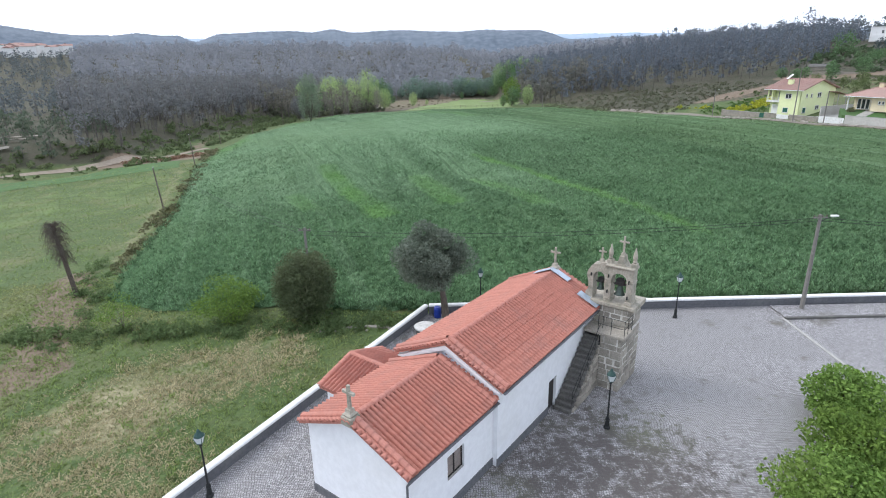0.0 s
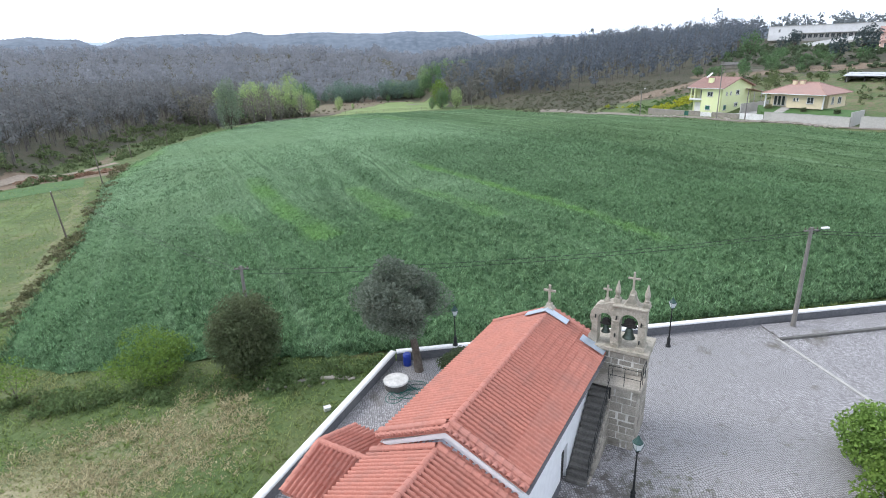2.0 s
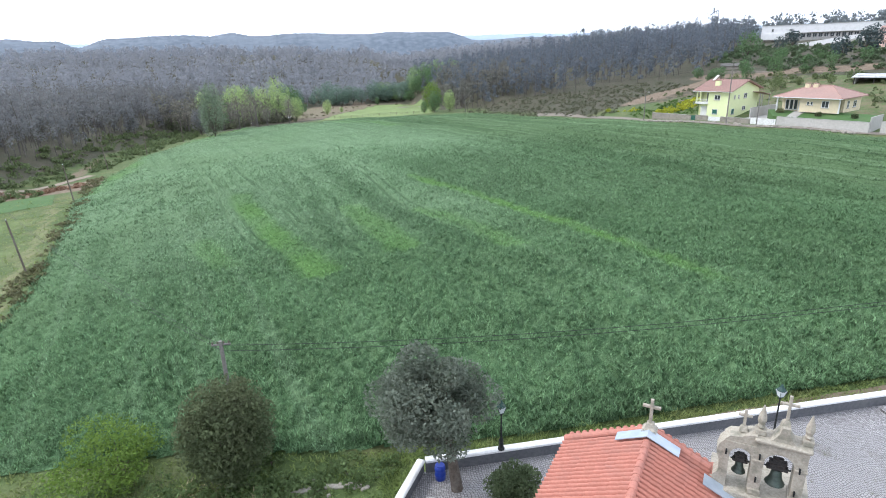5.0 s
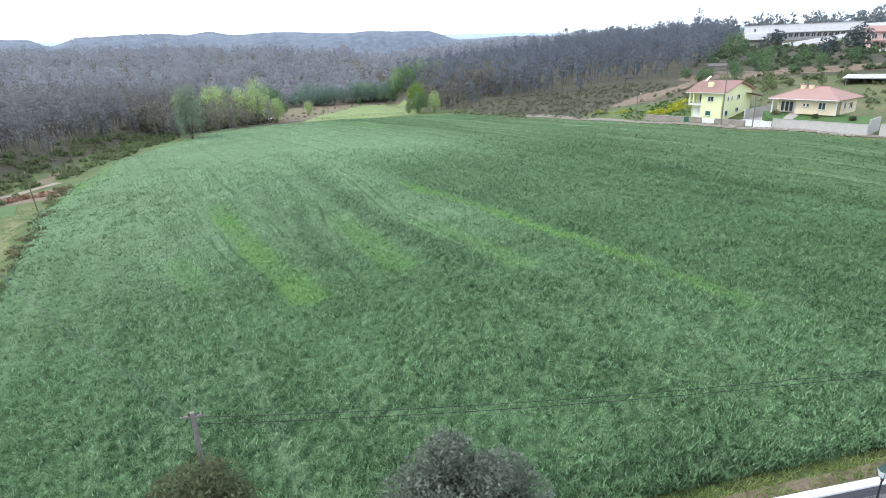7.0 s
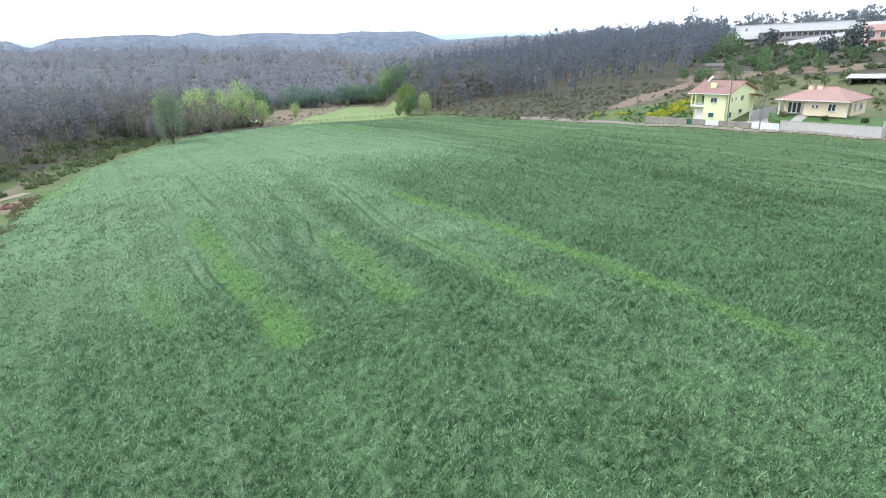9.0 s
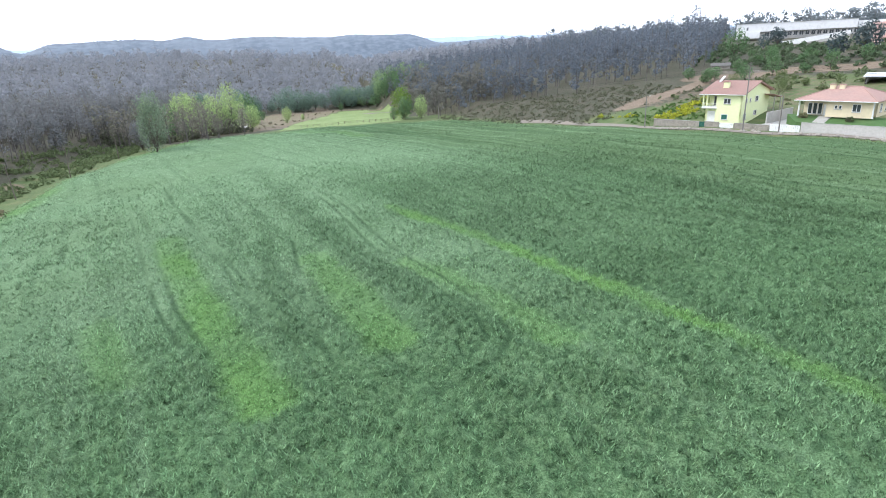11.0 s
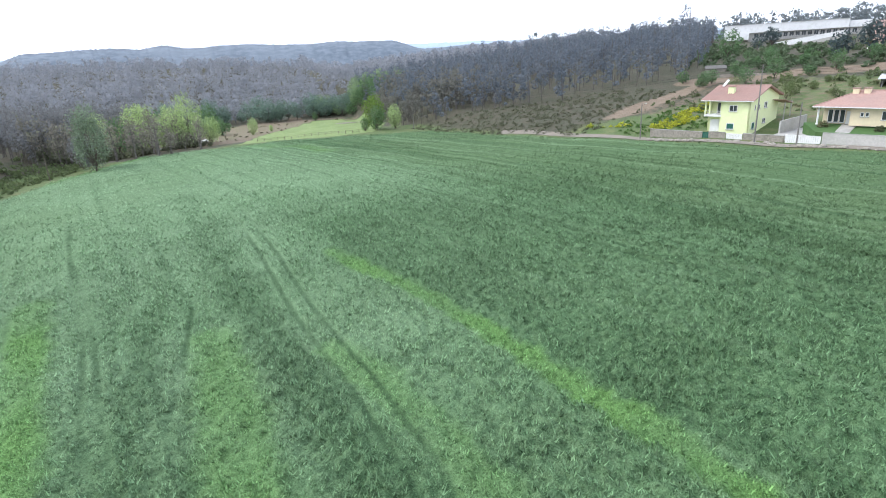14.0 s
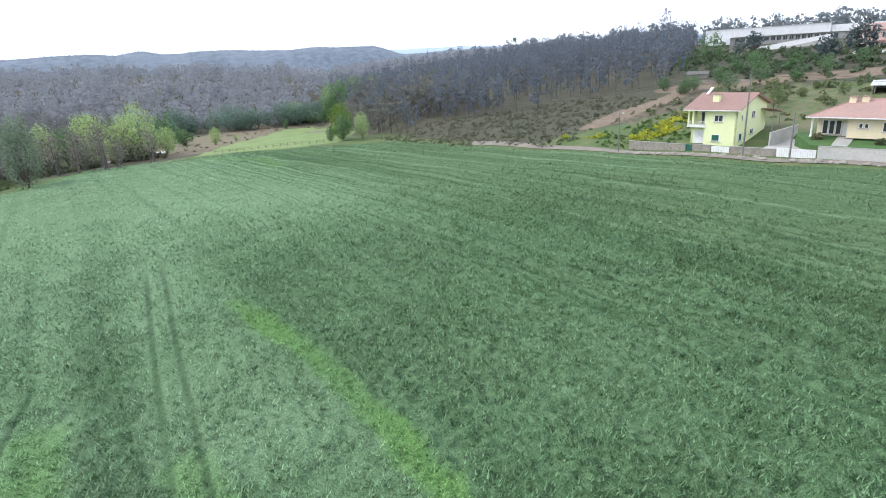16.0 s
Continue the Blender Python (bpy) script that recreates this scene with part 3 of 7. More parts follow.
def canopy(x, y):
    """The height of the leaf canopy over the soil: tufts, and hollows between them."""
    return 0.04 + 0.68 * lumpy(x, y, 0.42) ** 1.7 + 0.18 * lumpy(x + 17, y, 1.3)


def give_masks(ob, x, y, each=1):
    lush, deep, olive, trodden, pale = (np.repeat(a, each) for a in crop_masks(x, y))
    drill = np.repeat(x - np.polyval(OLIVE_FIT, y), each)
    wheel = np.repeat(np.min([line_distance(x, y, line) for line in TRACKS], axis=0), each)
    for attribute, values in (("lush", lush), ("deep", deep), ("olive", olive), ("pale", pale), ("drill", drill), ("wheel", np.minimum(wheel, 4.0))):
        ob.data.attributes.new(attribute, "FLOAT", "POINT").data.foreach_set("value", values.astype(np.float32))


fx, fy, ff = grid(spread(-68, 134, -22, 40, 0.22, 1.032), spread(39, 284, 40, 92, 0.22, 1.032))
keep = inside_outline(fx, fy, FIELD)
ff = ff[keep[ff].all(1)]
used, ff = np.unique(ff, return_inverse=True)
fx, fy, ff = fx[used], fy[used], ff.reshape(-1, 4)
fl, fd, _, ft, _ = crop_masks(fx, fy)
cell = 0.22 + 0.032 * np.maximum.reduce([fx - 40, -22 - fx, fy - 92, fx * 0])
fz = land(fx, fy) + (0.3 + (canopy(fx, fy) - 0.3) * np.clip(0.5 / cell, 0.1, 1) + 0.22 * (lumpy(fx + 5, fy, 2.2) - 0.5) * step(0.6, 1.2, cell) * (1 - step(2, 3.5, cell))) * np.clip(1 + 0.2 * fd - 0.45 * fl - 0.5 * ft, 0.15, 1.2) * (0.25 + 0.75 * step(0.0, 1.3, line_distance(fx, fy, FIELD + FIELD[:1])))
crop_sheet = new("crop_field", big_mesh("crop_field", np.stack([fx, fy, fz], 1), ff, [crop_material("shaded_crop_undergrowth", False)]))
tagged(crop_sheet, "dense green young cereal crop with brighter lanes", "field", kind="structure")
give_masks(crop_sheet, fx, fy)
crop_sheet.data.polygons.foreach_set("use_smooth", [True] * len(crop_sheet.data.polygons))


def tufts(x, y, z, height, width, leaves_each, lean=0.7, leafy=False):
    """Leaning pointed blades in tufts round the given places; leafy ones start at several heights up the stalk."""
    n = len(x) * leaves_each
    x, y, z, height = (np.repeat(a, leaves_each) for a in (x, y, z, height))
    turn = rng.uniform(0, 2 * np.pi, n)
    dx, dy = np.cos(turn), np.sin(turn)
    tall = height * rng.uniform(0.6, 1.15, n)
    out = tall * rng.uniform(0.2, lean, n)
    wide = width * rng.uniform(0.7, 1.3, n)
    if leafy:
        z = z + tall * rng.uniform(0.0, 0.68, n)
        tall = tall * rng.uniform(0.25, 0.5, n)
        out = tall * rng.uniform(0.2, lean, n) * 1.3
        x, y = x + rng.normal(0, 0.06, n), y + rng.normal(0, 0.06, n)
    x, y = x + rng.normal(0, 0.06, n), y + rng.normal(0, 0.06, n)
    a = np.stack([x - dy * wide / 2, y + dx * wide / 2, z], 1)
    b = np.stack([x + dy * wide / 2, y - dx * wide / 2, z], 1)
    d = np.stack([x + dx * out * 1.25, y + dy * out * 1.25, z + tall * rng.uniform(0.75, 1.0, n)], 1)
    verts = np.stack([a, b, d], 1).reshape(-1, 3)
    return verts, np.arange(3 * n).reshape(-1, 3)


def crop_blades(count, y0, y1, height, width, each, x0=-66, x1=132, power=1.0, ease=None, lean=0.7, leafy=False):
    """Plants over a stretch of the field, thicker towards the churchyard where power is over one."""
    y = y0 + (y1 - y0) * rng.uniform(0, 1, count) ** power
    x = rng.uniform(x0, x1, count)
    ok = inside_outline(x, y, FIELD)
    if leafy:
        ok &= rng.uniform(0, 1, count) > step(x1 - 30, x1, x)
    x, y = x[ok], y[ok]
    lush, deep, olive, trodden, pale = crop_masks(x, y)
    ok = rng.uniform(0, 1, len(x)) < np.maximum(np.clip((lumpy(x, y, 0.42) - 0.15) * 2.2, 0.15, 1), np.maximum(lush, 0.75 * step(80, 130, y))) * (1 - 0.6 * trodden)
    if ease:
        ok &= rng.uniform(0, 1, len(x)) < (step(ease[0], ease[1], y) if ease[0] < ease[1] else 1 - step(ease[1], ease[0], y))
    x, y, lush, deep, trodden = (a[ok] for a in (x, y, lush, deep, trodden))
    growth = np.clip(1 + 0.2 * deep - 0.45 * lush - 0.6 * trodden, 0.15, 1.2)
    tall = height * growth * (0.7 + 0.5 * lumpy(x + 50, y, 3.0)) * rng.uniform(0.75, 1.2, len(x))
    return tufts(x, y, land(x, y) + growth * (0.5 * canopy(x, y) * (1 - step(95, 140, y)) + 0.24 * step(95, 140, y)), tall, width * (1 + 0.006 * (np.repeat(y, each) - y0)), each, lean, leafy)


def blades_object(name, sets, material, label, category):
    verts, faces, n = [], [], 0
    for v, f in sets:
        verts.append(v)
        faces.append(f + n)
        n += len(v)
    return tagged(new(name, big_mesh(name, np.concatenate(verts), np.concatenate(faces), [material])), label, category, kind="stuff")


def roots(ob):
    """The places at which the blades of an object stand."""
    co = np.empty(len(ob.data.vertices) * 3, np.float32)
    ob.data.vertices.foreach_get("co", co)
    co = co.reshape(-1, 3, 3)
    at = (co[:, 0] + co[:, 1]) / 2
    return at[:, 0].astype(float), at[:, 1].astype(float)


cereal = blades_object("cereal_plants", [crop_blades(225000, 40, 178, 0.66, 0.072, 6, -30, 74, 1.75, (178, 88), 0.7, True), crop_blades(52000, 40, 178, 0.5, 0.08, 4, -66, -30, 1.6, (178, 88)), crop_blades(60000, 40, 128, 0.4, 0.065, 3, 48, 132, 1.1, (128, 90), lean=1.3), crop_blades(150000, 80, 284, 0.34, 0.085, 2, power=1.25, ease=(80, 120), lean=2.2)],
                       crop_material("crop_leaf", True), "green leafy young cereal plants standing in rows", "crop")
give_masks(cereal, *roots(cereal), 3)

# ---- the paved churchyard ----
def ribbon(points, half, lift, material, name, label, category, bumps=0.0):
    """A strip laid along a line on the land."""
    line = []
    for (ax, ay), (bx, by) in zip(points, points[1:]):
        n = max(2, int(math.hypot(bx - ax, by - ay) / 2))
        line += [(ax + (bx - ax) * i / n, ay + (by - ay) * i / n) for i in range(n)]
    line.append(points[-1])
    p = np.array(line, float)
    d = np.gradient(p, axis=0)
    d /= np.linalg.norm(d, axis=1)[:, None]
    offs = np.array([-1, -0.5, 0, 0.5, 1]) * half
    x = p[:, 0, None] - d[:, 1, None] * offs * rng.uniform(0.85, 1.15, (len(p), 1))
    y = p[:, 1, None] + d[:, 0, None] * offs
    z = land(x, y) + lift + rng.normal(0, bumps, x.shape)
    i = (np.arange(len(p) - 1)[:, None] * 5 + np.arange(4)[None]).ravel()
    ob = new(name, big_mesh(name, np.stack([x, y, z], -1).reshape(-1, 3), np.stack([i, i + 1, i + 6, i + 5], 1), [material]))
    return tagged(ob, label, category, kind="structure")


def wall_point(t, off=0.0):
    dx, dy = WALL_B[0] - WALL_A[0], WALL_B[1] - WALL_A[1]
    n = math.hypot(dx, dy)
    return WALL_A[0] + dx * t + dy / n * off, WALL_A[1] + dy * t - dx / n * off


SETTS = cobble_material()
paving = Geo().slab([wall_point(-0.9, 0.05), (95, -22), (95, NORTH_Y - 0.05), (WALL_B[0], NORTH_Y - 0.05)], "z", -0.2, 0.0)
tagged(part("pavement", paving, SETTS), "grey granite sett paving with mossy stains", "pavement", kind="structure")
footway = Geo().slab([(23.75, 34.95), (95, 35.2), (95, 36.8), (23.75, 36.8)], "z", -0.1, 0.13)
tagged(part("footway", footway, SETTS), "raised sett footway beside the wall", "pavement", kind="structure")
edge_line = Geo().box(23.55, 4, -0.1, 23.75, 35.0, 0.035, 0.01)
tagged(part("kerb", edge_line, CONCRETE), "flush pale granite edging across the paving", "kerb", kind="structure")
footway_kerb = Geo().box(23.7, 34.75, -0.1, 95, 34.95, 0.15, 0.01)
tagged(part("kerb", footway_kerb, DARK_STONE), "dark stone kerb of the footway", "kerb", kind="structure")


def boundary_wall(name, a, b, label):
    """A low wall: dark painted face, white rounded coping."""
    length = math.hypot(b[0] - a[0], b[1] - a[1])
    turn = math.degrees(math.atan2(b[1] - a[1], b[0] - a[0]))
    holder = thing(name, label, "wall", pose(a[0], a[1], 0, 0, 0, turn), kind="structure")
    part("wall_body", Geo().box(0, -0.13, -2.4, length, 0.13, 0.58), PLINTH, holder, "dark grey painted face")
    n = max(1, round(length / 2.0))
    cap = Geo().slab([(-0.19, 0.581), (0.19, 0.581), (0.19, 0.68), (0.12, 0.73), (-0.12, 0.73), (-0.19, 0.68)], "x", 0.0, length / n - 0.012)
    first = part("coping", cap, WHITE_CAP, holder, "white painted coping")
    for i in range(1, n):
        c = new("coping", first.data)
        c.parent, c.location = holder, (i * length / n, 0, 0)
    return holder


boundary_wall("wall_west", wall_point(-0.4), WALL_B, "low grey churchyard wall with white coping")
boundary_wall("wall_north", (WALL_B[0] + 0.2, NORTH_Y), (92, NORTH_Y + 0.3), "long low grey churchyard wall with white coping")

# ---- the chapel ----
CHAPEL = pose(2.42, 20.33, 0, 0, 0, -37.88)


def gabled_walls(holder, x0, x1, y0, y1, eave, ridge, thick, openings=()):
    """Four rendered walls; the end walls rise to gables. Openings in the east wall: (y0, y1, z0, z1)."""
    mid = (x0 + x1) / 2
    cuts = sorted(openings)
    g, y = Geo(), y0
    for a, b, z0, z1 in cuts:
        g.box(x1 - thick, y, 0, x1, a, eave)
        if z0 > 0:
            g.box(x1 - thick, a, 0, x1, b, z0)
        g.box(x1 - thick, a, z1, x1, b, eave)
        y = b
    g.box(x1 - thick, y, 0, x1, y1, eave)
    part("wall", g, LIME, holder, "white limewashed side wall")
    part("wall", Geo().box(x0, y0, 0, x0 + thick, y1, eave), LIME, holder)
    for a, b in ((y0 - 0.002, y0 + thick), (y1 - thick, y1 + 0.002)):
        part("gable_wall", Geo().slab([(x0 + 0.002, 0), (x1 - 0.002, 0), (x1 - 0.002, eave), (mid, ridge), (x0 + 0.002, eave)], "y", a, b), LIME, holder)


chapel = thing("chapel", "small white chapel with red clay tile roofs", "chapel", CHAPEL)
NAVE = dict(x0=-5.75, x1=-0.38, y0=0.35, y1=11.3)
gabled_walls(chapel, eave=4.02, ridge=5.3, thick=0.5, openings=((5.3, 6.15, 0, 1.85),), **NAVE)
gabled_walls(chapel, -5.95, -0.62, -5.45, 0.35, 3.42, 4.6, 0.45, ((-3.02, -1.86, 1.45, 2.6),))
annex = thing("vestry", "white lean vestry annex with clay tile roof", "annex", CHAPEL)
gabled = Geo().box(-8.35, -2.35, 0, -5.96, 1.55, 2.62)
part("wall", gabled, LIME, annex, "white limewashed walls")


# ---- roofs ----
TILE_W, TILE_L = 0.225, 0.38


def tile_geo():
    """One roll tile: a flat pan and a round roll, thick at its lower lip."""
    g = Geo()
    prof = [(-0.114, 0.008), (-0.09, -0.022), (-0.045, -0.024), (-0.016, 0.085), (0.034, 0.15), (0.084, 0.1), (0.116, 0.006)]
    n = len(prof)
    top = [(x, 0.0, z + 0.024) for x, z in prof] + [(x, TILE_L + 0.05, z - 0.006) for x, z in prof]
    lip = [(x, 0.0, z - 0.003) for x, z in prof]
    g.add(top, [(i, i + 1, n + i + 1, n + i) for i in range(n - 1)])
    g.add(top[:n] + lip, [(i, n + i, n + i + 1, i + 1) for i in range(n - 1)])
    return g


TILE_MESH = tile_geo().mesh("roof_tile", TILE)
TILE_V = np.array([v.co[:] for v in TILE_MESH.vertices])
TILE_F = np.array([p.vertices[:] for p in TILE_MESH.polygons])


def cover(holder, ridge_a, ridge_b, eave_z, run, side, singles, hole=None):
    """Tiles on one slope: from the ridge line (local y from a to b at x, z) down to the eave, on the side given.
    The first of them are pieces of their own, the rest one mesh."""
    (x, z), (ya, yb) = ridge_a, ridge_b
    fall = z - eave_z
    length = math.hypot(run, fall)
    courses, columns = max(1, round(length / TILE_L)), max(1, round((yb - ya) / TILE_W))
    dx, dz = side * run / length, -fall / length
    down, up = Vector((dx, 0, dz)), Vector((-dz * side, 0, dx * side))
    along = Vector((0, 1, 0)) * side
    turn = Matrix((along, -down, up)).transposed().to_4x4()
    rest_v, rest_f, count = [], [], 0
    for c in range(courses):
        for k in range(columns):
            p = Vector((x, ya + (k + 0.5) * (yb - ya) / columns, z)) + down * (length * (c + 1) / courses + 0.03)
            p += up * random.uniform(-0.003, 0.004)
            if hole and hole(p):
                continue
            m = Matrix.Translation(p) @ turn @ pose(0, 0, 0, random.uniform(-0.4, 0.4), 0, random.uniform(-0.5, 0.5))
            if count < singles:
                t = new("roof_tile", TILE_MESH)
                t.parent, t.matrix_basis = holder, m
                count += 1
            else:
                rest_f.append(TILE_F + len(rest_v) * len(TILE_V))
                rest_v.append(TILE_V @ np.array(m.to_3x3()).T + np.array(m.translation))
    if rest_v:
        ob = new("roof_tiles", big_mesh("roof_tiles", np.concatenate(rest_v), np.concatenate(rest_f), [TILE_REST]))
        ob.parent = holder
        ob["kind"] = "stuff"


def cap_geo(length=0.42, r=0.15):
    g, n = Geo(), 7
    ang = [math.pi * i / (n - 1) for i in range(n)]
    rings = []
    for y, rr in ((0, r), (0.05, r * 1.08), (0.08, r), (length, r * 0.86)):
        rings += [(rr * math.cos(a), y, rr * math.sin(a) * 0.9) for a in ang]
    rings += [((r - 0.022) * math.cos(a), 0.0, (r - 0.022) * math.sin(a) * 0.9) for a in ang]
    faces = [(k * n + i, k * n + i + 1, (k + 1) * n + i + 1, (k + 1) * n + i) for k in range(3) for i in range(n - 1)]
    faces += [(i, 4 * n + i, 4 * n + i + 1, i + 1) for i in range(n - 1)]
    return g.add(rings, faces)


CAP_MESH = cap_geo().mesh("ridge_tile", TILE)


def caps(holder, a, b, name="ridge_tile"):
    """A row of half-round tiles from a up or along to b."""
    a, b = Vector(a), Vector(b)
    n = max(1, round((b - a).length / 0.36))
    w = (b - a).normalized()
    side = w.cross(Vector((0, 0, 1))).normalized()
    turn = Matrix((side, w, side.cross(w))).transposed().to_4x4()
    for i in range(n):
        t = new(name, CAP_MESH)
        t.parent = holder
        t.matrix_basis = Matrix.Translation(a + (b - a) * i / n + Vector((0, 0, random.uniform(-0.006, 0.006)))) @ turn @ pose(0, 0, 0, 0, 0, random.uniform(-1.5, 1.5))


def roof(name, x, y0, y1, ridge, eave, run, label, singles, parent):
    """Both slopes of a gabled roof whose ridge runs along local y at x."""
    holder = part(name, Geo().slab([(x - run, eave - 0.02), (x, ridge - 0.02), (x + run, eave - 0.02), (x + run, eave - 0.1), (x, ridge - 0.12), (x - run, eave - 0.1)], "y", y0 + 0.04, y1 - 0.04), TILE_REST, parent, label)
    cover(holder, (x, ridge), (y0, y1), eave, run, 1, singles)
    cover(holder, (x, ridge), (y0, y1), eave, run, -1, max(0, singles - 280))
    caps(holder, (x, y0 - 0.02, ridge + 0.02), (x, y1, ridge + 0.02))
    for side in (-1, 1):
        for y, out in ((y0 + 0.34, -1), (y1 - 0.34, 1)):
            caps(holder, (x + side * (run + 0.04), y, eave + 0.1), (x + side * 0.1, y, ridge + 0.1), "verge_tile")
            n = round(math.hypot(run, ridge - eave) / 0.27)
            for i in range(n):
                t = (i + 0.5) / n
                end = new("verge_end_tile", CAP_MESH)
                end.parent = holder
                end.matrix_basis = Matrix.Translation((x + side * run * t, y + out * 0.4, ridge + (eave - ridge) * t + 0.045 + random.uniform(-0.006, 0.006))) @ pose(0, 0, 0, 0, 0, (0 if out < 0 else 180) + random.uniform(-3, 3)) @ Matrix.Diagonal((0.72, 0.95, 0.75, 1))
    return holder


nave_roof = roof("nave_roof", -3.05, 0.1, 11.35, 5.55, 4.17, 3.05, "red clay tile roof", 300, chapel)
roof("chancel_roof", -3.28, -5.75, 0.3, 4.78, 3.55, 2.95, "red clay tile roof", 300, chapel)


def cross_roof(parent):
    """The vestry's little roof: its ridge runs across, into the chancel roof."""
    turn = pose(0, -0.4, 0, 0, 0, 90)
    holder = part("vestry_roof", Geo().slab([(-2.2, 2.7), (0, 3.42), (2.2, 2.7), (2.2, 2.62), (0, 3.32), (-2.2, 2.62)], "y", 5.9, 8.6), TILE_REST, parent, "small clay tile roof")
    holder.matrix_basis = turn
    cover(holder, (0, 3.45), (5.7, 8.65), 2.74, 2.2, 1, 60)
    cover(holder, (0, 3.45), (5.7, 8.65), 2.74, 2.2, -1, 60)
    caps(holder, (0, 8.65, 3.48), (0, 6.0, 3.48))
    for side in (-1, 1):
        caps(holder, (side * 2.24, 8.58, 2.77), (side * 0.1, 8.58, 3.48), "verge_tile")
    part("gable_wall", Geo().slab([(-1.95, 2.6), (1.95, 2.6), (0, 3.3)], "y", 8.0, 8.35), LIME, parent).matrix_basis = turn


cross_roof(annex)

# ---- plinths, gutters and openings of the chapel ----
for x0, y0, x1, y1 in ((-0.4, 0.33, -0.345, 5.3), (-0.4, 6.15, -0.345, 11.32), (-0.64, -5.48, -0.585, 0.33), (-5.98, -5.48, -0.6, -5.44), (-5.99, -5.46, -5.94, -2.37), (-8.39, -2.39, -8.34, 1.58), (-8.36, -2.39, -6.0, -2.34)):
    part("plinth", Geo().box(x0, y0, 0, x1, y1, 0.42, 0.008), PLINTH, chapel, "dark grey painted plinth")
for x, y0, y1, z in ((0.03, 0.12, 10.2, 4.1), (-0.3, -5.72, 0.25, 3.48)):
    gutter = Geo().slab([(x - 0.02, z), (x + 0.02, z - 0.05), (x + 0.08, z - 0.05), (x + 0.11, z), (x + 0.11, z + 0.02), (x - 0.02, z + 0.02)], "y", y0, y1)
    part("gutter", gutter, PLINTH, chapel, "dark metal gutter")
pipe = Geo().tube((-0.28, -5.6, 3.46), (-0.52, -5.56, 3.1), 0.045).tube((-0.52, -5.56, 3.1), (-0.54, -5.56, 0.02), 0.045)
part("downpipe", pipe, PLINTH, chapel)
part("cornice", Geo().box(-0.38, 0.36, 3.9, -0.2, 10.2, 4.04, 0.03), LIME, chapel)
part("cornice", Geo().box(-0.62, -5.4, 3.3, -0.48, 0.3, 3.44, 0.03), LIME, chapel)
nave_verge = Geo().slab([(-6.0, 3.98), (-5.6, 3.98), (-3.05, 5.2), (-0.45, 3.98), (-0.1, 3.98), (-3.05, 5.42)], "y", 0.16, 0.36)
part("verge_board", nave_verge, LIME, chapel, "white rendered verge")
part("flashing", Geo().slab([(-0.35, 3.56), (-3.28, 4.86), (-6.2, 3.56), (-6.2, 3.62), (-3.28, 4.94), (-0.35, 3.62)], "y", 0.2, 0.33), ZINC, chapel, "grey metal flashing")
door = part("door", Geo().box(-0.58, 5.32, 0.02, -0.52, 6.13, 1.83, 0.01), DARK_WOOD, chapel, "dark closed side door")
part("door_handle", Geo().tube((-0.52, 5.45, 0.95), (-0.48, 5.45, 0.95), 0.02).tube((-0.48, 5.45, 0.95), (-0.48, 5.55, 0.95), 0.012), IRON, door)
window = part("window", Geo().box(-0.82, -3.02, 1.45, -0.77, -1.86, 2.6), surface("brown_window_grille", (0.27, 0.225, 0.205), (0.2, 0.165, 0.15), (0.36, 0.33, 0.31), fine=12, broad=3, bump=0.2, rough=0.5), chapel, "brown shuttered square window")
for y0, y1, z0, z1 in ((-3.02, -2.96, 1.45, 2.6), (-1.92, -1.86, 1.45, 2.6), (-2.96, -1.92, 1.45, 1.51), (-2.96, -1.92, 2.54, 2.6), (-2.47, -2.41, 1.51, 2.54)):
    part("window_frame", Geo().box(-0.77, y0, z0, -0.72, y1, z1, 0.006), DARK_WOOD, window)
part("window_sill", Geo().box(-0.716, -3.0, 1.452, -0.63, -1.88, 1.48, 0.005), CONCRETE, window)


def stone_cross(name, at, height, label, arm=0.62, thick=0.11, base=0.42):
    """A plain stone cross with bevelled arms on a stepped foot."""
    holder = thing(name, label, "cross", CHAPEL @ pose(*at))
    h = base
    part("pedestal", Geo().box(-0.27, -0.27, -0.25, 0.27, 0.27, 0.14, 0.03).lathe([(0.2, 0.14), (0.22, 0.2), (0.14, 0.28), (0.12, h)], 4, square=True), CARVED, holder)
    top = h + height
    part("shaft", Geo().box(-thick / 2, -thick / 2, h - 0.02, thick / 2, thick / 2, top, 0.015), CARVED, holder)
    z = h + height * 0.68
    part("arm", Geo().box(-arm / 2, -thick / 2 + 0.002, z - thick / 2, arm / 2, thick / 2 - 0.002, z + thick / 2, 0.015), CARVED, holder)
    return holder


stone_cross("stone_cross", (-3.05, 10.95, 5.6), 0.98, "pale stone cross on the nave gable")
stone_cross("stone_cross", (-3.28, -5.5, 4.82), 1.0, "mossy stone cross on the chancel gable", thick=0.13)
flash = Geo().slab([(-3.05, 5.8), (-1.95, 5.3), (-1.95, 5.33), (-3.05, 5.84), (-4.15, 5.33), (-4.15, 5.3)], "y", 10.35, 10.85)
part("flashing", flash, ZINC, chapel, "pale metal flashing at the ridge end")
part("flashing", Geo().slab([(-1.1, 4.94), (0.06, 4.4), (0.06, 4.43), (-1.1, 4.98)], "y", 9.78, 10.34), ZINC, chapel, "pale metal flashing beside the bell tower")


# ---- trees and woods ----
def tube_arrays(a, b, r0, r1, sides=5):
    g = Geo().tube(a, b, r0, r1, sides, caps=False)
    f = np.array(g.f)
    return np.array(g.v, float), np.concatenate([f[:, [0, 1, 2]], f[:, [0, 2, 3]]])


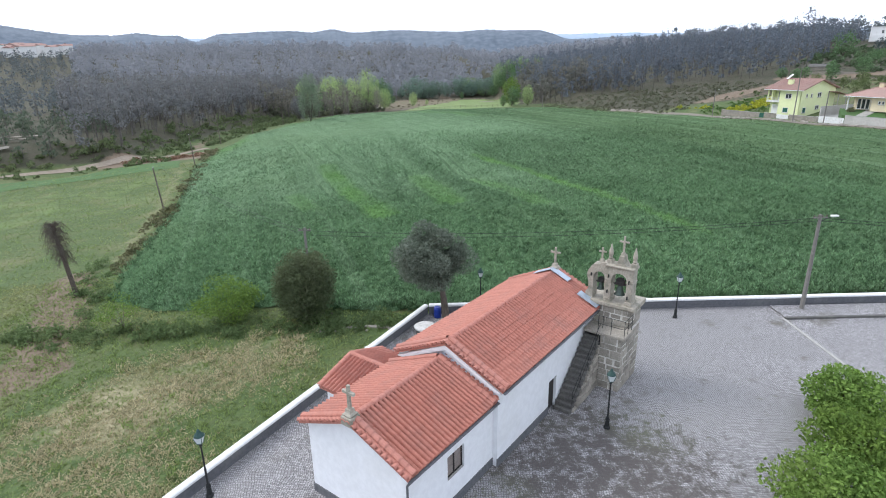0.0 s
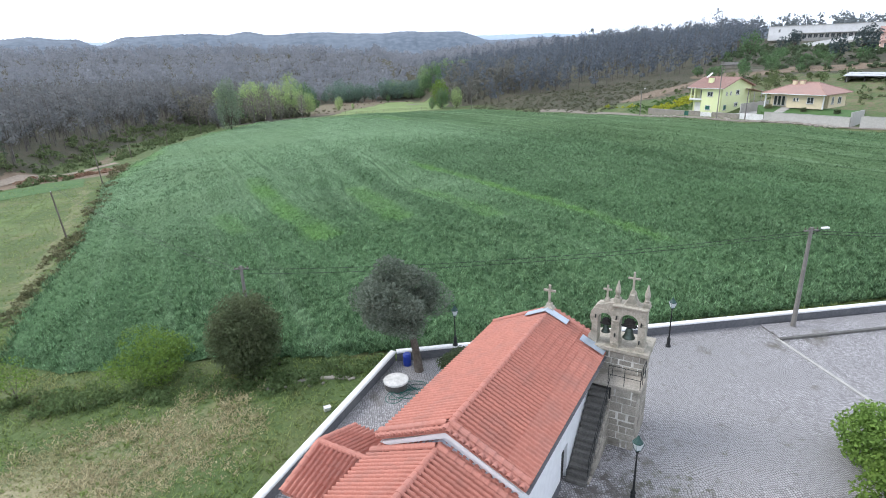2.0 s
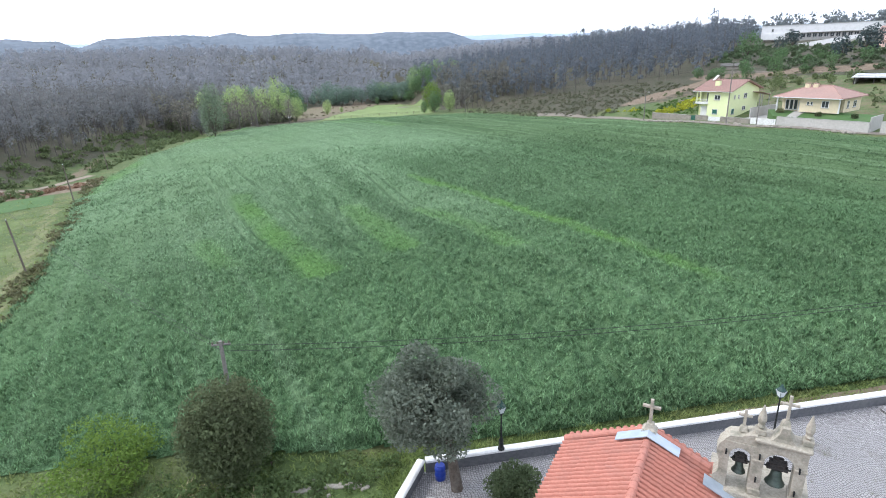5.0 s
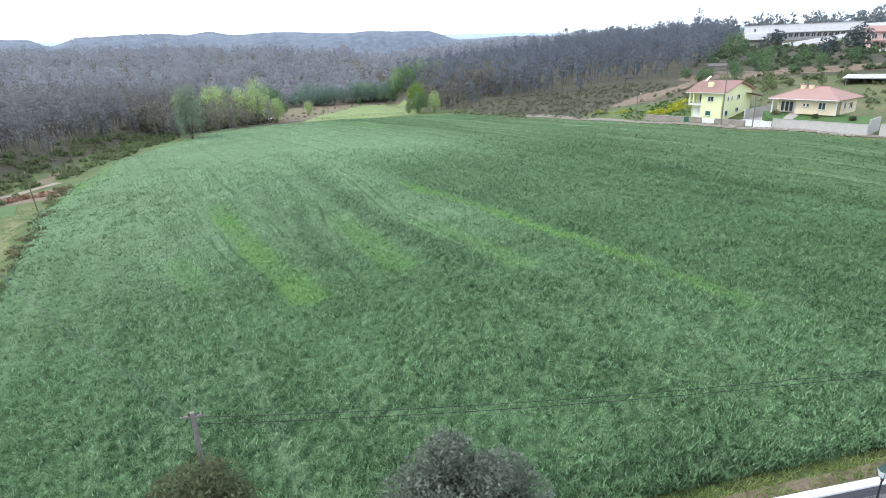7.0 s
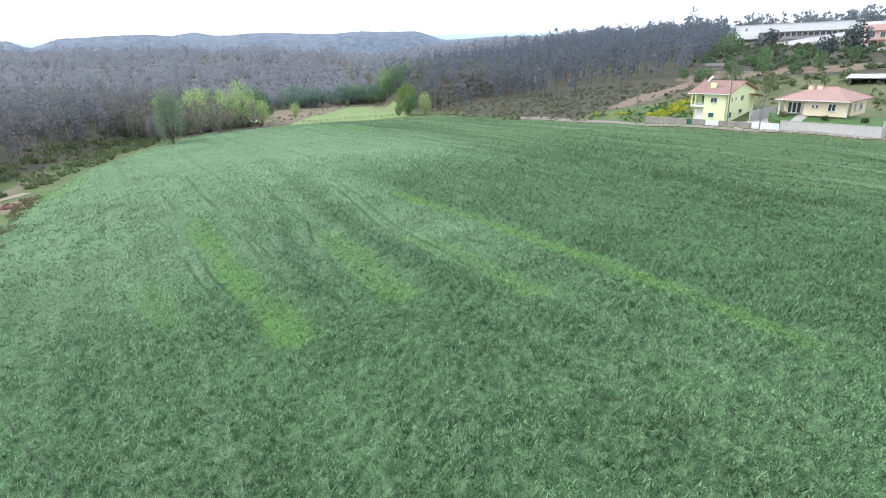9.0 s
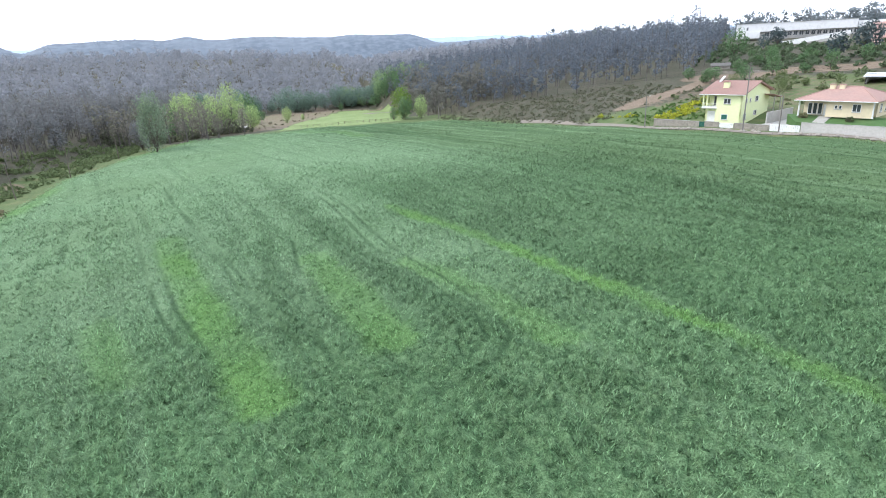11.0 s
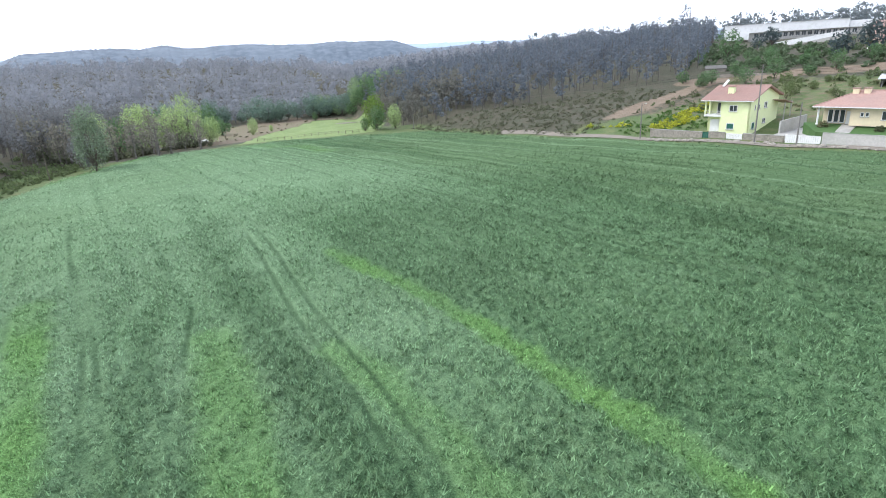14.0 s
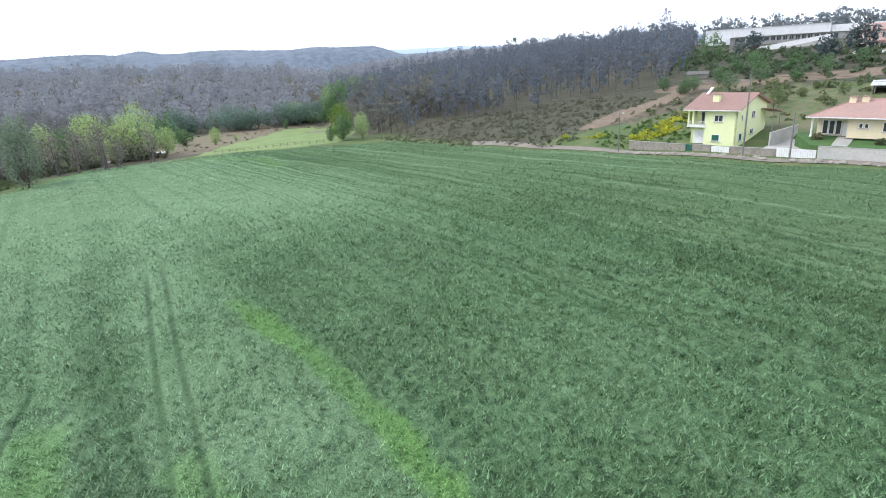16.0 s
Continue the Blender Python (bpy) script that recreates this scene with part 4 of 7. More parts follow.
def cards(centres, size, r, out=None):
    """Small bent leaves or sprays, two triangles each, turned every way or lying on the crown they belong to."""
    n = len(centres)
    a = r.normal(size=(n, 3))
    if out is not None:
        a = np.cross(out + a * 0.35, r.normal(size=(n, 3)))
    a /= np.linalg.norm(a, axis=1)[:, None]
    b = np.cross(a, r.normal(size=(n, 3)) if out is None else out + r.normal(size=(n, 3)) * 0.35)
    b /= np.linalg.norm(b, axis=1)[:, None]
    s = size * r.uniform(0.55, 1.35, n)[:, None]
    lift = np.cross(a, b) * s * 0.25
    v = np.stack([centres - a * s, centres - b * s * 0.55 + lift, centres + a * s, centres + b * s * 0.55 + lift], 1).reshape(-1, 3)
    k = np.arange(n)[:, None] * 4
    return v, np.concatenate([k + [0, 1, 2], k + [0, 2, 3]], 1).reshape(-1, 3)


def joined(pieces):
    """Pieces of (verts, faces, material index) as one set of arrays."""
    verts, faces, index, n = [], [], [], 0
    for v, f, m in pieces:
        verts.append(v)
        faces.append(f + n)
        index.append(np.full(len(f), m))
        n += len(v)
    return np.concatenate(verts), np.concatenate(faces), np.concatenate(index)


def tall_tree(seed, height=20.0, sprays=210, size=0.6, start=0.38, spread_=2.4):
    """A slender forest tree: a bare pole, thin rising limbs, open tufts of foliage."""
    r = np.random.default_rng(seed)
    bend = r.normal(0, 0.03, 2) * height
    pts = [np.array([bend[0] * t * t, bend[1] * t * t, height * t]) for t in (0, 0.35, 0.7, 0.97)]
    rad = [0.21, 0.16, 0.1, 0.03]
    pieces = [(*tube_arrays(pts[i], pts[i + 1], rad[i], rad[i + 1]), 0) for i in range(3)]
    centres = []
    limbs = 7
    for i in range(limbs):
        t = start + (0.97 - start) * (i + r.uniform(0, 0.8)) / limbs
        base = np.array([bend[0] * t * t, bend[1] * t * t, height * t])
        turn, out = r.uniform(0, 2 * np.pi), spread_ * (1.15 - 0.75 * (t - start) / (1 - start)) * r.uniform(0.5, 1.15)
        tip = base + [math.cos(turn) * out, math.sin(turn) * out, out * r.uniform(0.3, 1.0)]
        pieces.append((*tube_arrays(base, tip, 0.06, 0.015, 3), 0))
        m = sprays // limbs
        along = r.uniform(0.35, 1.1, m)[:, None]
        centres.append(base + (tip - base) * along + r.normal(0, 1, (m, 3)) * [0.8, 0.8, 0.6])
    centres.append(pts[3] + r.normal(0, 1, (sprays // 8, 3)) * [0.55, 0.55, 0.8])
    pieces.append((*cards(np.concatenate(centres), size, r), 1))
    return joined(pieces)


def round_tree(seed, height, width, low, sprays, size, lumps=9, trunk=0.25, lean=0.05, shift=(0, 0), ragged=False):
    """A broad tree or shrub: forked trunk, limbs, and a crown of lumps with gaps between them."""
    r = np.random.default_rng(seed)
    over = np.array([*shift, 0.0])
    fork = np.array([r.normal(0, lean) * height, r.normal(0, lean) * height, max(0.25, low * 0.9)]) + over * 0.35
    pieces = [(*tube_arrays((0, 0, -0.2), fork * [0.5, 0.5, 0.55], trunk, trunk * 0.8, 7), 0), (*tube_arrays(fork * [0.5, 0.5, 0.55], fork, trunk * 0.8, trunk * 0.65, 7), 0)]
    mid = (low + height) / 2
    centres, weight = [], []
    for i in range(lumps):
        a = 2.4 * i + r.uniform(-0.4, 0.4)
        h = (i + 0.5) / lumps
        ring = math.sqrt(max(0.05, 1 - (2 * h - 1) ** 2))
        c = np.array([math.cos(a) * ring * width * 0.33, math.sin(a) * ring * width * 0.33, low + (height - low) * (0.14 + 0.72 * h)]) + over
        pieces.append((*tube_arrays(fork, fork + (c - fork) * 0.9, trunk * 0.38, trunk * 0.08, 4), 0))
        m = sprays // lumps
        d = r.normal(size=(m, 3))
        d /= np.linalg.norm(d, axis=1)[:, None]
        rad = r.uniform(0.25, 1, (m, 1)) ** 0.5
        big = r.uniform(0.15, 0.29) if ragged else 0.24
        if ragged:
            c = c + r.normal(0, 0.05, 3) * width
        centres.append(c + d * rad * [width * big, width * big, (height - low) * big])
    m = sprays // (200 if ragged else 12)
    d = r.normal(size=(m, 3))
    d /= np.linalg.norm(d, axis=1)[:, None]
    centres.append(over + np.array([0, 0, mid]) + d * r.uniform(0.7, 1.06, (m, 1)) * [width * 0.47, width * 0.47, (height - low) * 0.48])
    pieces.append((*cards(np.concatenate(centres), size, r), 1))
    return joined(pieces)


def plant_stand(name, places, kinds, materials, label, category="woods", scale=(0.8, 1.2), stretch=(0.85, 1.15)):
    """Many trees as one joined mesh."""
    verts, faces, index, n = [], [], [], 0
    for x, y in places:
        v, f, m = kinds[rng.integers(len(kinds))]
        a, s = rng.uniform(0, 2 * np.pi), rng.uniform(*scale)
        c, d = math.cos(a) * s, math.sin(a) * s
        t = s * rng.uniform(*stretch)
        verts.append(np.stack([v[:, 0] * c - v[:, 1] * d + x, v[:, 0] * d + v[:, 1] * c + y, v[:, 2] * t + float(land(x, y)) - 0.2], 1))
        faces.append(f + n)
        index.append(m)
        n += len(v)
    return tagged(new(name, big_mesh(name, np.concatenate(verts), np.concatenate(faces), materials, np.concatenate(index))), label, category, kind="stuff")


def scatter(count, x0, x1, y0, y1, accept):
    x, y = rng.uniform(x0, x1, count), rng.uniform(y0, y1, count)
    ok = accept(x, y)
    return list(zip(x[ok], y[ok]))


def single_tree(name, arrays, bark, foliage, at, label, category="tree", scale=1.0, turn=0.0):
    """One tree as a thing, with trunk and crown as its parts."""
    v, f, m = arrays
    x, y, z = at
    holder = thing(name, label, category, pose(x, y, z, 0, 0, turn) @ Matrix.Scale(scale, 4))
    for kind, material, mask in (("trunk", bark, m == 0), ("crown", foliage, m == 1)):
        used, faces = np.unique(f[mask], return_inverse=True)
        ob = new(kind, big_mesh(kind, v[used], faces.reshape(-1, 3), [material]))
        ob.parent = holder
    return holder


def wood_tree(seed, height, width, low, sprays, size, lumps=5, limbs=True):
    """A forest tree: a slender stem and a soft crown of several rounded tufts."""
    r = np.random.default_rng(seed)
    bend = r.normal(0, 0.035, 2) * height
    stem = [np.array([bend[0] * t * t, bend[1] * t * t, height * t]) for t in (0, 0.5, 0.9)]
    pieces = [(*tube_arrays(stem[i], stem[i + 1], (0.2, 0.13)[i], (0.13, 0.04)[i], 4), 0) for i in range(2)]
    centres, out = [], []
    for i in range(lumps):
        h = low + (0.93 - low) * (i + r.uniform(0.2, 0.8)) / lumps
        reach = width * 0.33 * math.sin(math.pi * (0.3 + 0.6 * (h - low) / (1 - low))) * r.uniform(0.5, 1.2)
        a = r.uniform(0, 2 * np.pi)
        base = np.array([bend[0] * h * h, bend[1] * h * h, height * h])
        c = base + [math.cos(a) * reach, math.sin(a) * reach, 0]
        if limbs:
            pieces.append((*tube_arrays(base - [0, 0, 0.1 * height], c, 0.06, 0.02, 3), 0))
        d = r.normal(size=(sprays // lumps, 3))
        d /= np.linalg.norm(d, axis=1)[:, None]
        centres.append(c + d * r.uniform(0.3, 1, (len(d), 1)) ** 0.5 * [width * 0.28, width * 0.28, height * 0.1] * r.uniform(0.75, 1.25))
        out.append(d)
    pieces.append((*cards(np.concatenate(centres), size, r, np.concatenate(out)), 1))
    return joined(pieces)


TALL = [wood_tree(s, h, w, 0.42, 82, 0.58) for s, h, w in ((1, 17, 6.0), (2, 20, 6.5), (3, 21, 6.0), (4, 15, 6.5), (5, 19, 5.5))]
DENSE = [wood_tree(s, h, w, 0.18, 105, 0.6) for s, h, w in ((6, 14, 6.5), (7, 16, 7.0), (8, 12, 6.5))]
FAR = [wood_tree(s, h, w, 0.15, 52, 0.88, 4, False) for s, h, w in ((11, 13, 8.5), (12, 15, 9.5), (13, 12, 9.0), (14, 14, 8.0))]

plant_stand("west_woods", scatter(4600, -280, -58, 140, 400, lambda x, y: (bank_side(x, y) > 10) & (bank_side(x, y) < 120) & ((np.arctan2(y, x) < 2.135) | (np.hypot(x, y) < 185)) & (rng.uniform(0, 1, len(x)) < np.where(bank_side(x, y) < 70, 0.8, 0.4))), TALL + DENSE[:1], [PALE_BARK, HAZED_EUCA_LEAF], "tall grey-green eucalyptus wood on the western slope", scale=(0.6, 0.92), stretch=(0.85, 1.05))


def east_wood_line(x, y):
    return (y > 264 - 0.42 * (x - 50)) & (x > 52) & (road_side(x, y) > 6)


plant_stand("east_woods", scatter(2900, 50, 330, 180, 500, lambda x, y: east_wood_line(x, y) & (x < 0.853 * (y - 67) + 2) & (rng.uniform(0, 1, len(x)) < 0.75)), TALL + DENSE, [PALE_BARK, HAZED_EAST_LEAF], "tall bare-stemmed eucalyptus wood on the eastern hill", scale=(0.6, 0.96))
# hilltop leaves likewise paled and blued with painted haze
plant_stand("hilltop_woods", scatter(1500, 200, 560, 240, 560, lambda x, y: ((x - 281) * 0.649 + (y - 380) * 0.76 > 24) & ((x - 281) * 0.649 + (y - 380) * 0.76 < 110)), FAR, [PALE_BARK, leaves("hazed_hilltop_leaf", (0.215, 0.248, 0.255), (0.165, 0.194, 0.206), (0.250, 0.250, 0.245), amount=0.5, island=0.13)], "dark wood along the hilltop behind the school", scale=(0.85, 1.4))
single_tree("eucalyptus_tree", wood_tree(190, 37 - float(land(183.4, 289.8)), 8.5, 0.6, 130, 0.55, 6), PALE_BARK, HAZED_EAST_LEAF, (183.4, 289.8, float(land(183.4, 289.8)) - 0.2), "tall open-crowned eucalyptus standing over the wood")
# valley haze put into the leaf colour, which also serves as bark
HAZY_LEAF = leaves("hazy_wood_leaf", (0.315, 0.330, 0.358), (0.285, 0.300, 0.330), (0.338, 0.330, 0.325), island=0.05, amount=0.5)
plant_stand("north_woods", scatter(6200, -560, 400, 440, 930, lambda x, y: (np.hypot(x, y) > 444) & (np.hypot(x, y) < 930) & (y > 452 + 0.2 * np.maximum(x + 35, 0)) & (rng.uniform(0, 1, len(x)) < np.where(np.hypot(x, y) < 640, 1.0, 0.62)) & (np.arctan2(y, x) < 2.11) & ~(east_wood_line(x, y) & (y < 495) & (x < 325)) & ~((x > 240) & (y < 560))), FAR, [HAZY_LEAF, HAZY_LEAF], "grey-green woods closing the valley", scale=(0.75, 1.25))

plant_stand("plain_scrub", scatter(2000, -640, -110, 160, 760, lambda x, y: (np.arctan2(y, x) > 2.08) & (np.arctan2(y, x) < 2.3) & (np.hypot(x, y) > 240)), FAR, [PALE_BARK, leaves("plain_leaf", (0.165, 0.190, 0.195), (0.125, 0.148, 0.155), (0.200, 0.198, 0.190), amount=0.5, island=0.15)], "low thin wood on the plain before the village", "woods", (0.45, 0.85))

plant_stand("terrace_scrub", scatter(1000, -300, -90, 100, 270, lambda x, y: (np.arctan2(y, x) > 2.08) & (np.hypot(x, y) > 165) & (np.hypot(x, y) < 260) & (bank_side(x, y) > 8)), FAR, [PALE_BARK, leaves("terrace_leaf", (0.13, 0.165, 0.115), (0.095, 0.125, 0.09), (0.17, 0.17, 0.12), amount=0.5, island=0.18)], "thin young trees and scrub on the old terraces", "woods", (0.3, 0.6))

# far ridges; the distance haze is painted into their blue-grey colours
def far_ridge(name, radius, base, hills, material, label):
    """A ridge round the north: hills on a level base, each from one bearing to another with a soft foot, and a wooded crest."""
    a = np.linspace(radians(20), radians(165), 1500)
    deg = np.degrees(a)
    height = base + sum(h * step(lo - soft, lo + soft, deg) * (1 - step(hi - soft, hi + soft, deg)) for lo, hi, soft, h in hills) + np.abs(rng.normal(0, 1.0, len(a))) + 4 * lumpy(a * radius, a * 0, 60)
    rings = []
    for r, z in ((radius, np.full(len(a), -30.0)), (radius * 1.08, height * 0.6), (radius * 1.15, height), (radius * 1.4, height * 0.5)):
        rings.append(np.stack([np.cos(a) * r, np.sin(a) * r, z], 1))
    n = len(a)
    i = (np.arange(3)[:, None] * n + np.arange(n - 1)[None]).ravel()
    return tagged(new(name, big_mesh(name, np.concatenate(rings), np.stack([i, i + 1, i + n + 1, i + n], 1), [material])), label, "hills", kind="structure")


# nearer ridge: haze mixed into the colour; the further one is paler still
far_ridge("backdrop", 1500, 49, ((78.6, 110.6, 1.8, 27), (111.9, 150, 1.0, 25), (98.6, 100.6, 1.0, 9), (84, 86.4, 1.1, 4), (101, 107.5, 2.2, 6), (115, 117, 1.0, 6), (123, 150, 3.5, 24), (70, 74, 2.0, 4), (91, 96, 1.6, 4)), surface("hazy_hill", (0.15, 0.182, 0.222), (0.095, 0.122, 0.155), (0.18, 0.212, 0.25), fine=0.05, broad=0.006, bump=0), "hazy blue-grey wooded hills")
far_ridge("backdrop", 2500, 84, ((108, 114, 2, 16), (120, 130, 4, 20), (70, 80, 3, 8)), surface("far_hazy_hill", (0.34, 0.42, 0.52), (0.3, 0.38, 0.48), (0.37, 0.45, 0.54), fine=0.02, broad=0.003, bump=0), "distant hills, pale blue with haze")

# ---- trees near the chapel ----
single_tree("olive_tree", round_tree(21, 6.7, 5.3, 2.5, 24000, 0.085, lumps=20, trunk=0.3, lean=0.03, shift=(-1.0, 0.3), ragged=True), BARK, OLIVE_LEAF, (0.4, 35.6, 0), "old olive tree with silvery grey-green crown")
single_tree("evergreen_tree", round_tree(22, 5.6, 4.8, 0.2, 15000, 0.1, lumps=34, trunk=0.22), BARK, DARK_LEAF, (-10.8, 41.7, float(land(-10.8, 41.7))), "dense dark round evergreen tree below the wall")
single_tree("shrub", round_tree(23, 3.4, 6.0, 0.3, 5200, 0.09, lumps=11, trunk=0.08, ragged=True), BARK, YELLOW_LEAF, (-17.2, 43.2, float(land(-17.2, 43.2))), "loose yellow-green shrub at the field edge", "shrub")
single_tree("shrub", round_tree(24, 3.0, 4.2, 0.4, 900, 0.08, lumps=9, trunk=0.07, ragged=True), BARK, YELLOW_LEAF, (-26.5, 42.5, float(land(-26.5, 42.5))), "thin half-bare shrub in the ditch", "shrub")
single_tree("shrub", round_tree(25, 1.95, 2.7, 0.05, 7000, 0.07, lumps=14, trunk=0.07), BARK, leaves("clipped_shrub_leaf", (0.15, 0.19, 0.10), (0.10, 0.135, 0.07)), (2.7, 33.9, 0), "clipped dark green shrub beside the chapel", "shrub")
for k, (x, y, h, w) in enumerate(((15.0, 17.2, 2.5, 5.0), (18.2, 20.2, 2.4, 4.6), (20.0, 23.6, 2.6, 4.0), (13.6, 14.4, 2.6, 4.8))):
    single_tree("shrub", round_tree(30 + k, h, w, 0.1, 6500, 0.1, lumps=15, trunk=0.1), BARK, BUSH_LEAF if k != 1 else YELLOW_LEAF, (x, y, 0), "leafy bright green garden shrub beside the paving", "shrub")


# ---- the bell tower and its stair ----
tower = thing("bell_tower", "granite bell tower with twin arches, beside the chapel", "bell tower", CHAPEL)


def masonry(holder, x0, y0, x1, y1, z0, z1, faces, course=0.36):
    """Rough granite blocks, each a piece of its own, standing proud of a pale mortar core."""
    part("core", Geo().box(x0 + 0.006, y0 + 0.006, z0, x1 - 0.006, y1 - 0.006, z1), MORTAR, holder, "pale pointed mortar")
    r = random.Random(int(z0 * 10 + x0 * 7 + 3))
    z = z0
    while z < z1 - 0.05:
        h = min(course * r.uniform(0.75, 1.25), z1 - z)
        if z1 - z - h < 0.14:
            h = z1 - z
        for face in faces:
            a, b = (x0, x1) if face in "sn" else (y0, y1)
            p = a
            while p < b - 0.02:
                w = min(r.uniform(0.28, 0.85), b - p)
                if b - p - w < 0.2:
                    w = b - p
                d, gap = r.uniform(0.008, 0.03), r.choice((0.014, 0.018, 0.024, 0.06))
                lo, hi, zl, zh = p + gap * (p > a), p + w - gap * (p + w < b - 0.01), z + gap * 0.7, z + h - gap * 0.7
                g = Geo()
                if face == "s":
                    g.box(lo, y0 - d, zl, hi, y0 + 0.14, zh, 0.018)
                elif face == "n":
                    g.box(lo, y1 - 0.14, zl, hi, y1 + d, zh, 0.018)
                elif face == "e":
                    g.box(x1 - 0.14, lo, zl, x1 + d, hi, zh, 0.018)
                else:
                    g.box(x0 - d, lo, zl, x0 + 0.14, hi, zh, 0.018)
                part("stone", g, GRANITE, holder)
                p += w
        z += h


masonry(tower, 0.52, 9.22, 1.82, 11.9, 0.0, 3.2, "se", 0.4)
masonry(tower, -0.28, 10.35, 1.82, 11.9, 3.4, 4.42, "se", 0.34)
part("landing", Geo().box(-0.3, 9.1, 3.2, 2.0, 10.4, 3.38, 0.02), GRANITE, tower, "thick granite landing slab")
part("shelf", Geo().slab([(10.25, 4.42), (11.95, 4.42), (12.05, 4.52), (12.05, 4.68), (10.12, 4.68), (10.12, 4.52)], "x", -0.95, 2.02), CARVED, tower, "moulded granite shelf")

YB0, YB1 = 10.35, 11.0


def arch_block(x0, x1, ax0, ax1, z0, spring, top):
    """A wall block with an arched opening through it, along local y."""
    cx, r = (ax0 + ax1) / 2, (ax1 - ax0) / 2
    n = 10
    arc = [(cx - r * math.cos(math.pi * i / n), spring + r * math.sin(math.pi * i / n)) for i in range(n + 1)]
    outer = [(x0, spring)] + [(x0 + (x1 - x0) * i / n, top) for i in range(n + 1)] + [(x1, spring)]
    inner = [arc[0]] + arc + [arc[-1]]
    outer, inner = [(x0, z0)] + outer + [(x1, z0)], [(ax0, z0)] + inner + [(ax1, z0)]
    m = len(outer)
    verts = [(p[0], y, p[1]) for y in (YB0, YB1) for row in (outer, inner) for p in row]
    faces = []
    for i in range(m - 1):
        a, b, c, d = i, m + i, 2 * m + i, 3 * m + i
        flat = inner[i] == inner[i + 1]
        faces += [(a, a + 1, b) if flat else (a, a + 1, b + 1, b), (c, c + 1, d) if flat else (c, c + 1, d + 1, d), (a, a + 1, c + 1, c)]
        if not flat:
            faces.append((b, b + 1, d + 1, d))
    faces += [(0, m, 3 * m, 2 * m), (m - 1, 2 * m - 1, 4 * m - 1, 3 * m - 1)]
    g = Geo().add(verts, faces)
    return g


belfry = part("belfry_arch", arch_block(0.28, 1.74, 0.56, 1.42, 4.68, 6.0, 6.72), CARVED, tower, "carved granite belfry arch")
side_arch = arch_block(-0.62, 0.278, -0.44, 0.2, 4.68, 6.0, 6.5)
part("side_arch", side_arch, CARVED, tower, "smaller carved granite arch")
curl = Geo().slab([(-0.86, 4.68), (-0.62, 4.68), (-0.62, 6.5), (-0.78, 6.28), (-0.84, 6.0), (-0.72, 5.6), (-0.72, 5.2), (-0.86, 5.0)], "y", YB0 + 0.04, YB1 - 0.04)
curl.slab([(-0.66, 6.5), (0.28, 6.5), (0.28, 6.9), (0.1, 6.88), (-0.2, 6.74), (-0.5, 6.68)], "y", YB0 + 0.03, YB1 - 0.03)
part("scroll", curl, CARVED, tower, "scrolled stone shoulder")
part("impost", Geo().box(0.24, YB0 - 0.04, 5.96, 0.575, YB1 + 0.04, 6.05, 0.02).box(1.405, YB0 - 0.04, 5.96, 1.78, YB1 + 0.04, 6.05, 0.02), CARVED, tower)
part("cornice", Geo().box(0.2, YB0 - 0.08, 6.722, 1.82, YB1 + 0.08, 6.86, 0.04), CARVED, tower)
for x0, x1 in ((0.22, 0.6), (1.38, 1.8)):
    part("pier_base", Geo().box(x0, YB0 - 0.07, 4.68, x1, YB1 + 0.06, 4.9, 0.02), CARVED, tower)
crest = Geo().slab([(0.66, 6.86), (1.36, 6.86), (1.26, 6.98), (1.17, 7.14), (1.12, 7.4), (0.9, 7.4), (0.85, 7.14), (0.76, 6.98)], "y", YB0 + 0.05, YB1 - 0.05)
part("crest", crest, CARVED, tower)
for x in (0.34, 1.66):
    pin = Geo().box(x - 0.16, 10.515, 6.86, x + 0.16, 10.835, 7.06, 0.02).lathe([(0.08, 7.06), (0.13, 7.14), (0.09, 7.22), (0.135, 7.36), (0.12, 7.52), (0.07, 7.72), (0.02, 7.92)], 8, (x, 10.675, 0))
    part("pinnacle", pin, CARVED, tower, "carved stone pinnacle", smooth=False)
for x, z, h in ((1.01, 7.4, 1.05), (-0.14, 6.84, 0.78)):
    cr = Geo().lathe([(0.13, z - 0.02), (0.1, z + 0.1), (0.07, z + 0.16)], 4, (x, 10.675, 0), square=True).box(x - 0.045, 10.63, z + 0.1, x + 0.045, 10.72, z + h, 0.012).box(x - 0.27 * h / 1.05, 10.632, z + h * 0.66, x + 0.27 * h / 1.05, 10.718, z + h * 0.66 + 0.085, 0.012)
    part("cross", cr, CARVED, tower, "small stone cross")


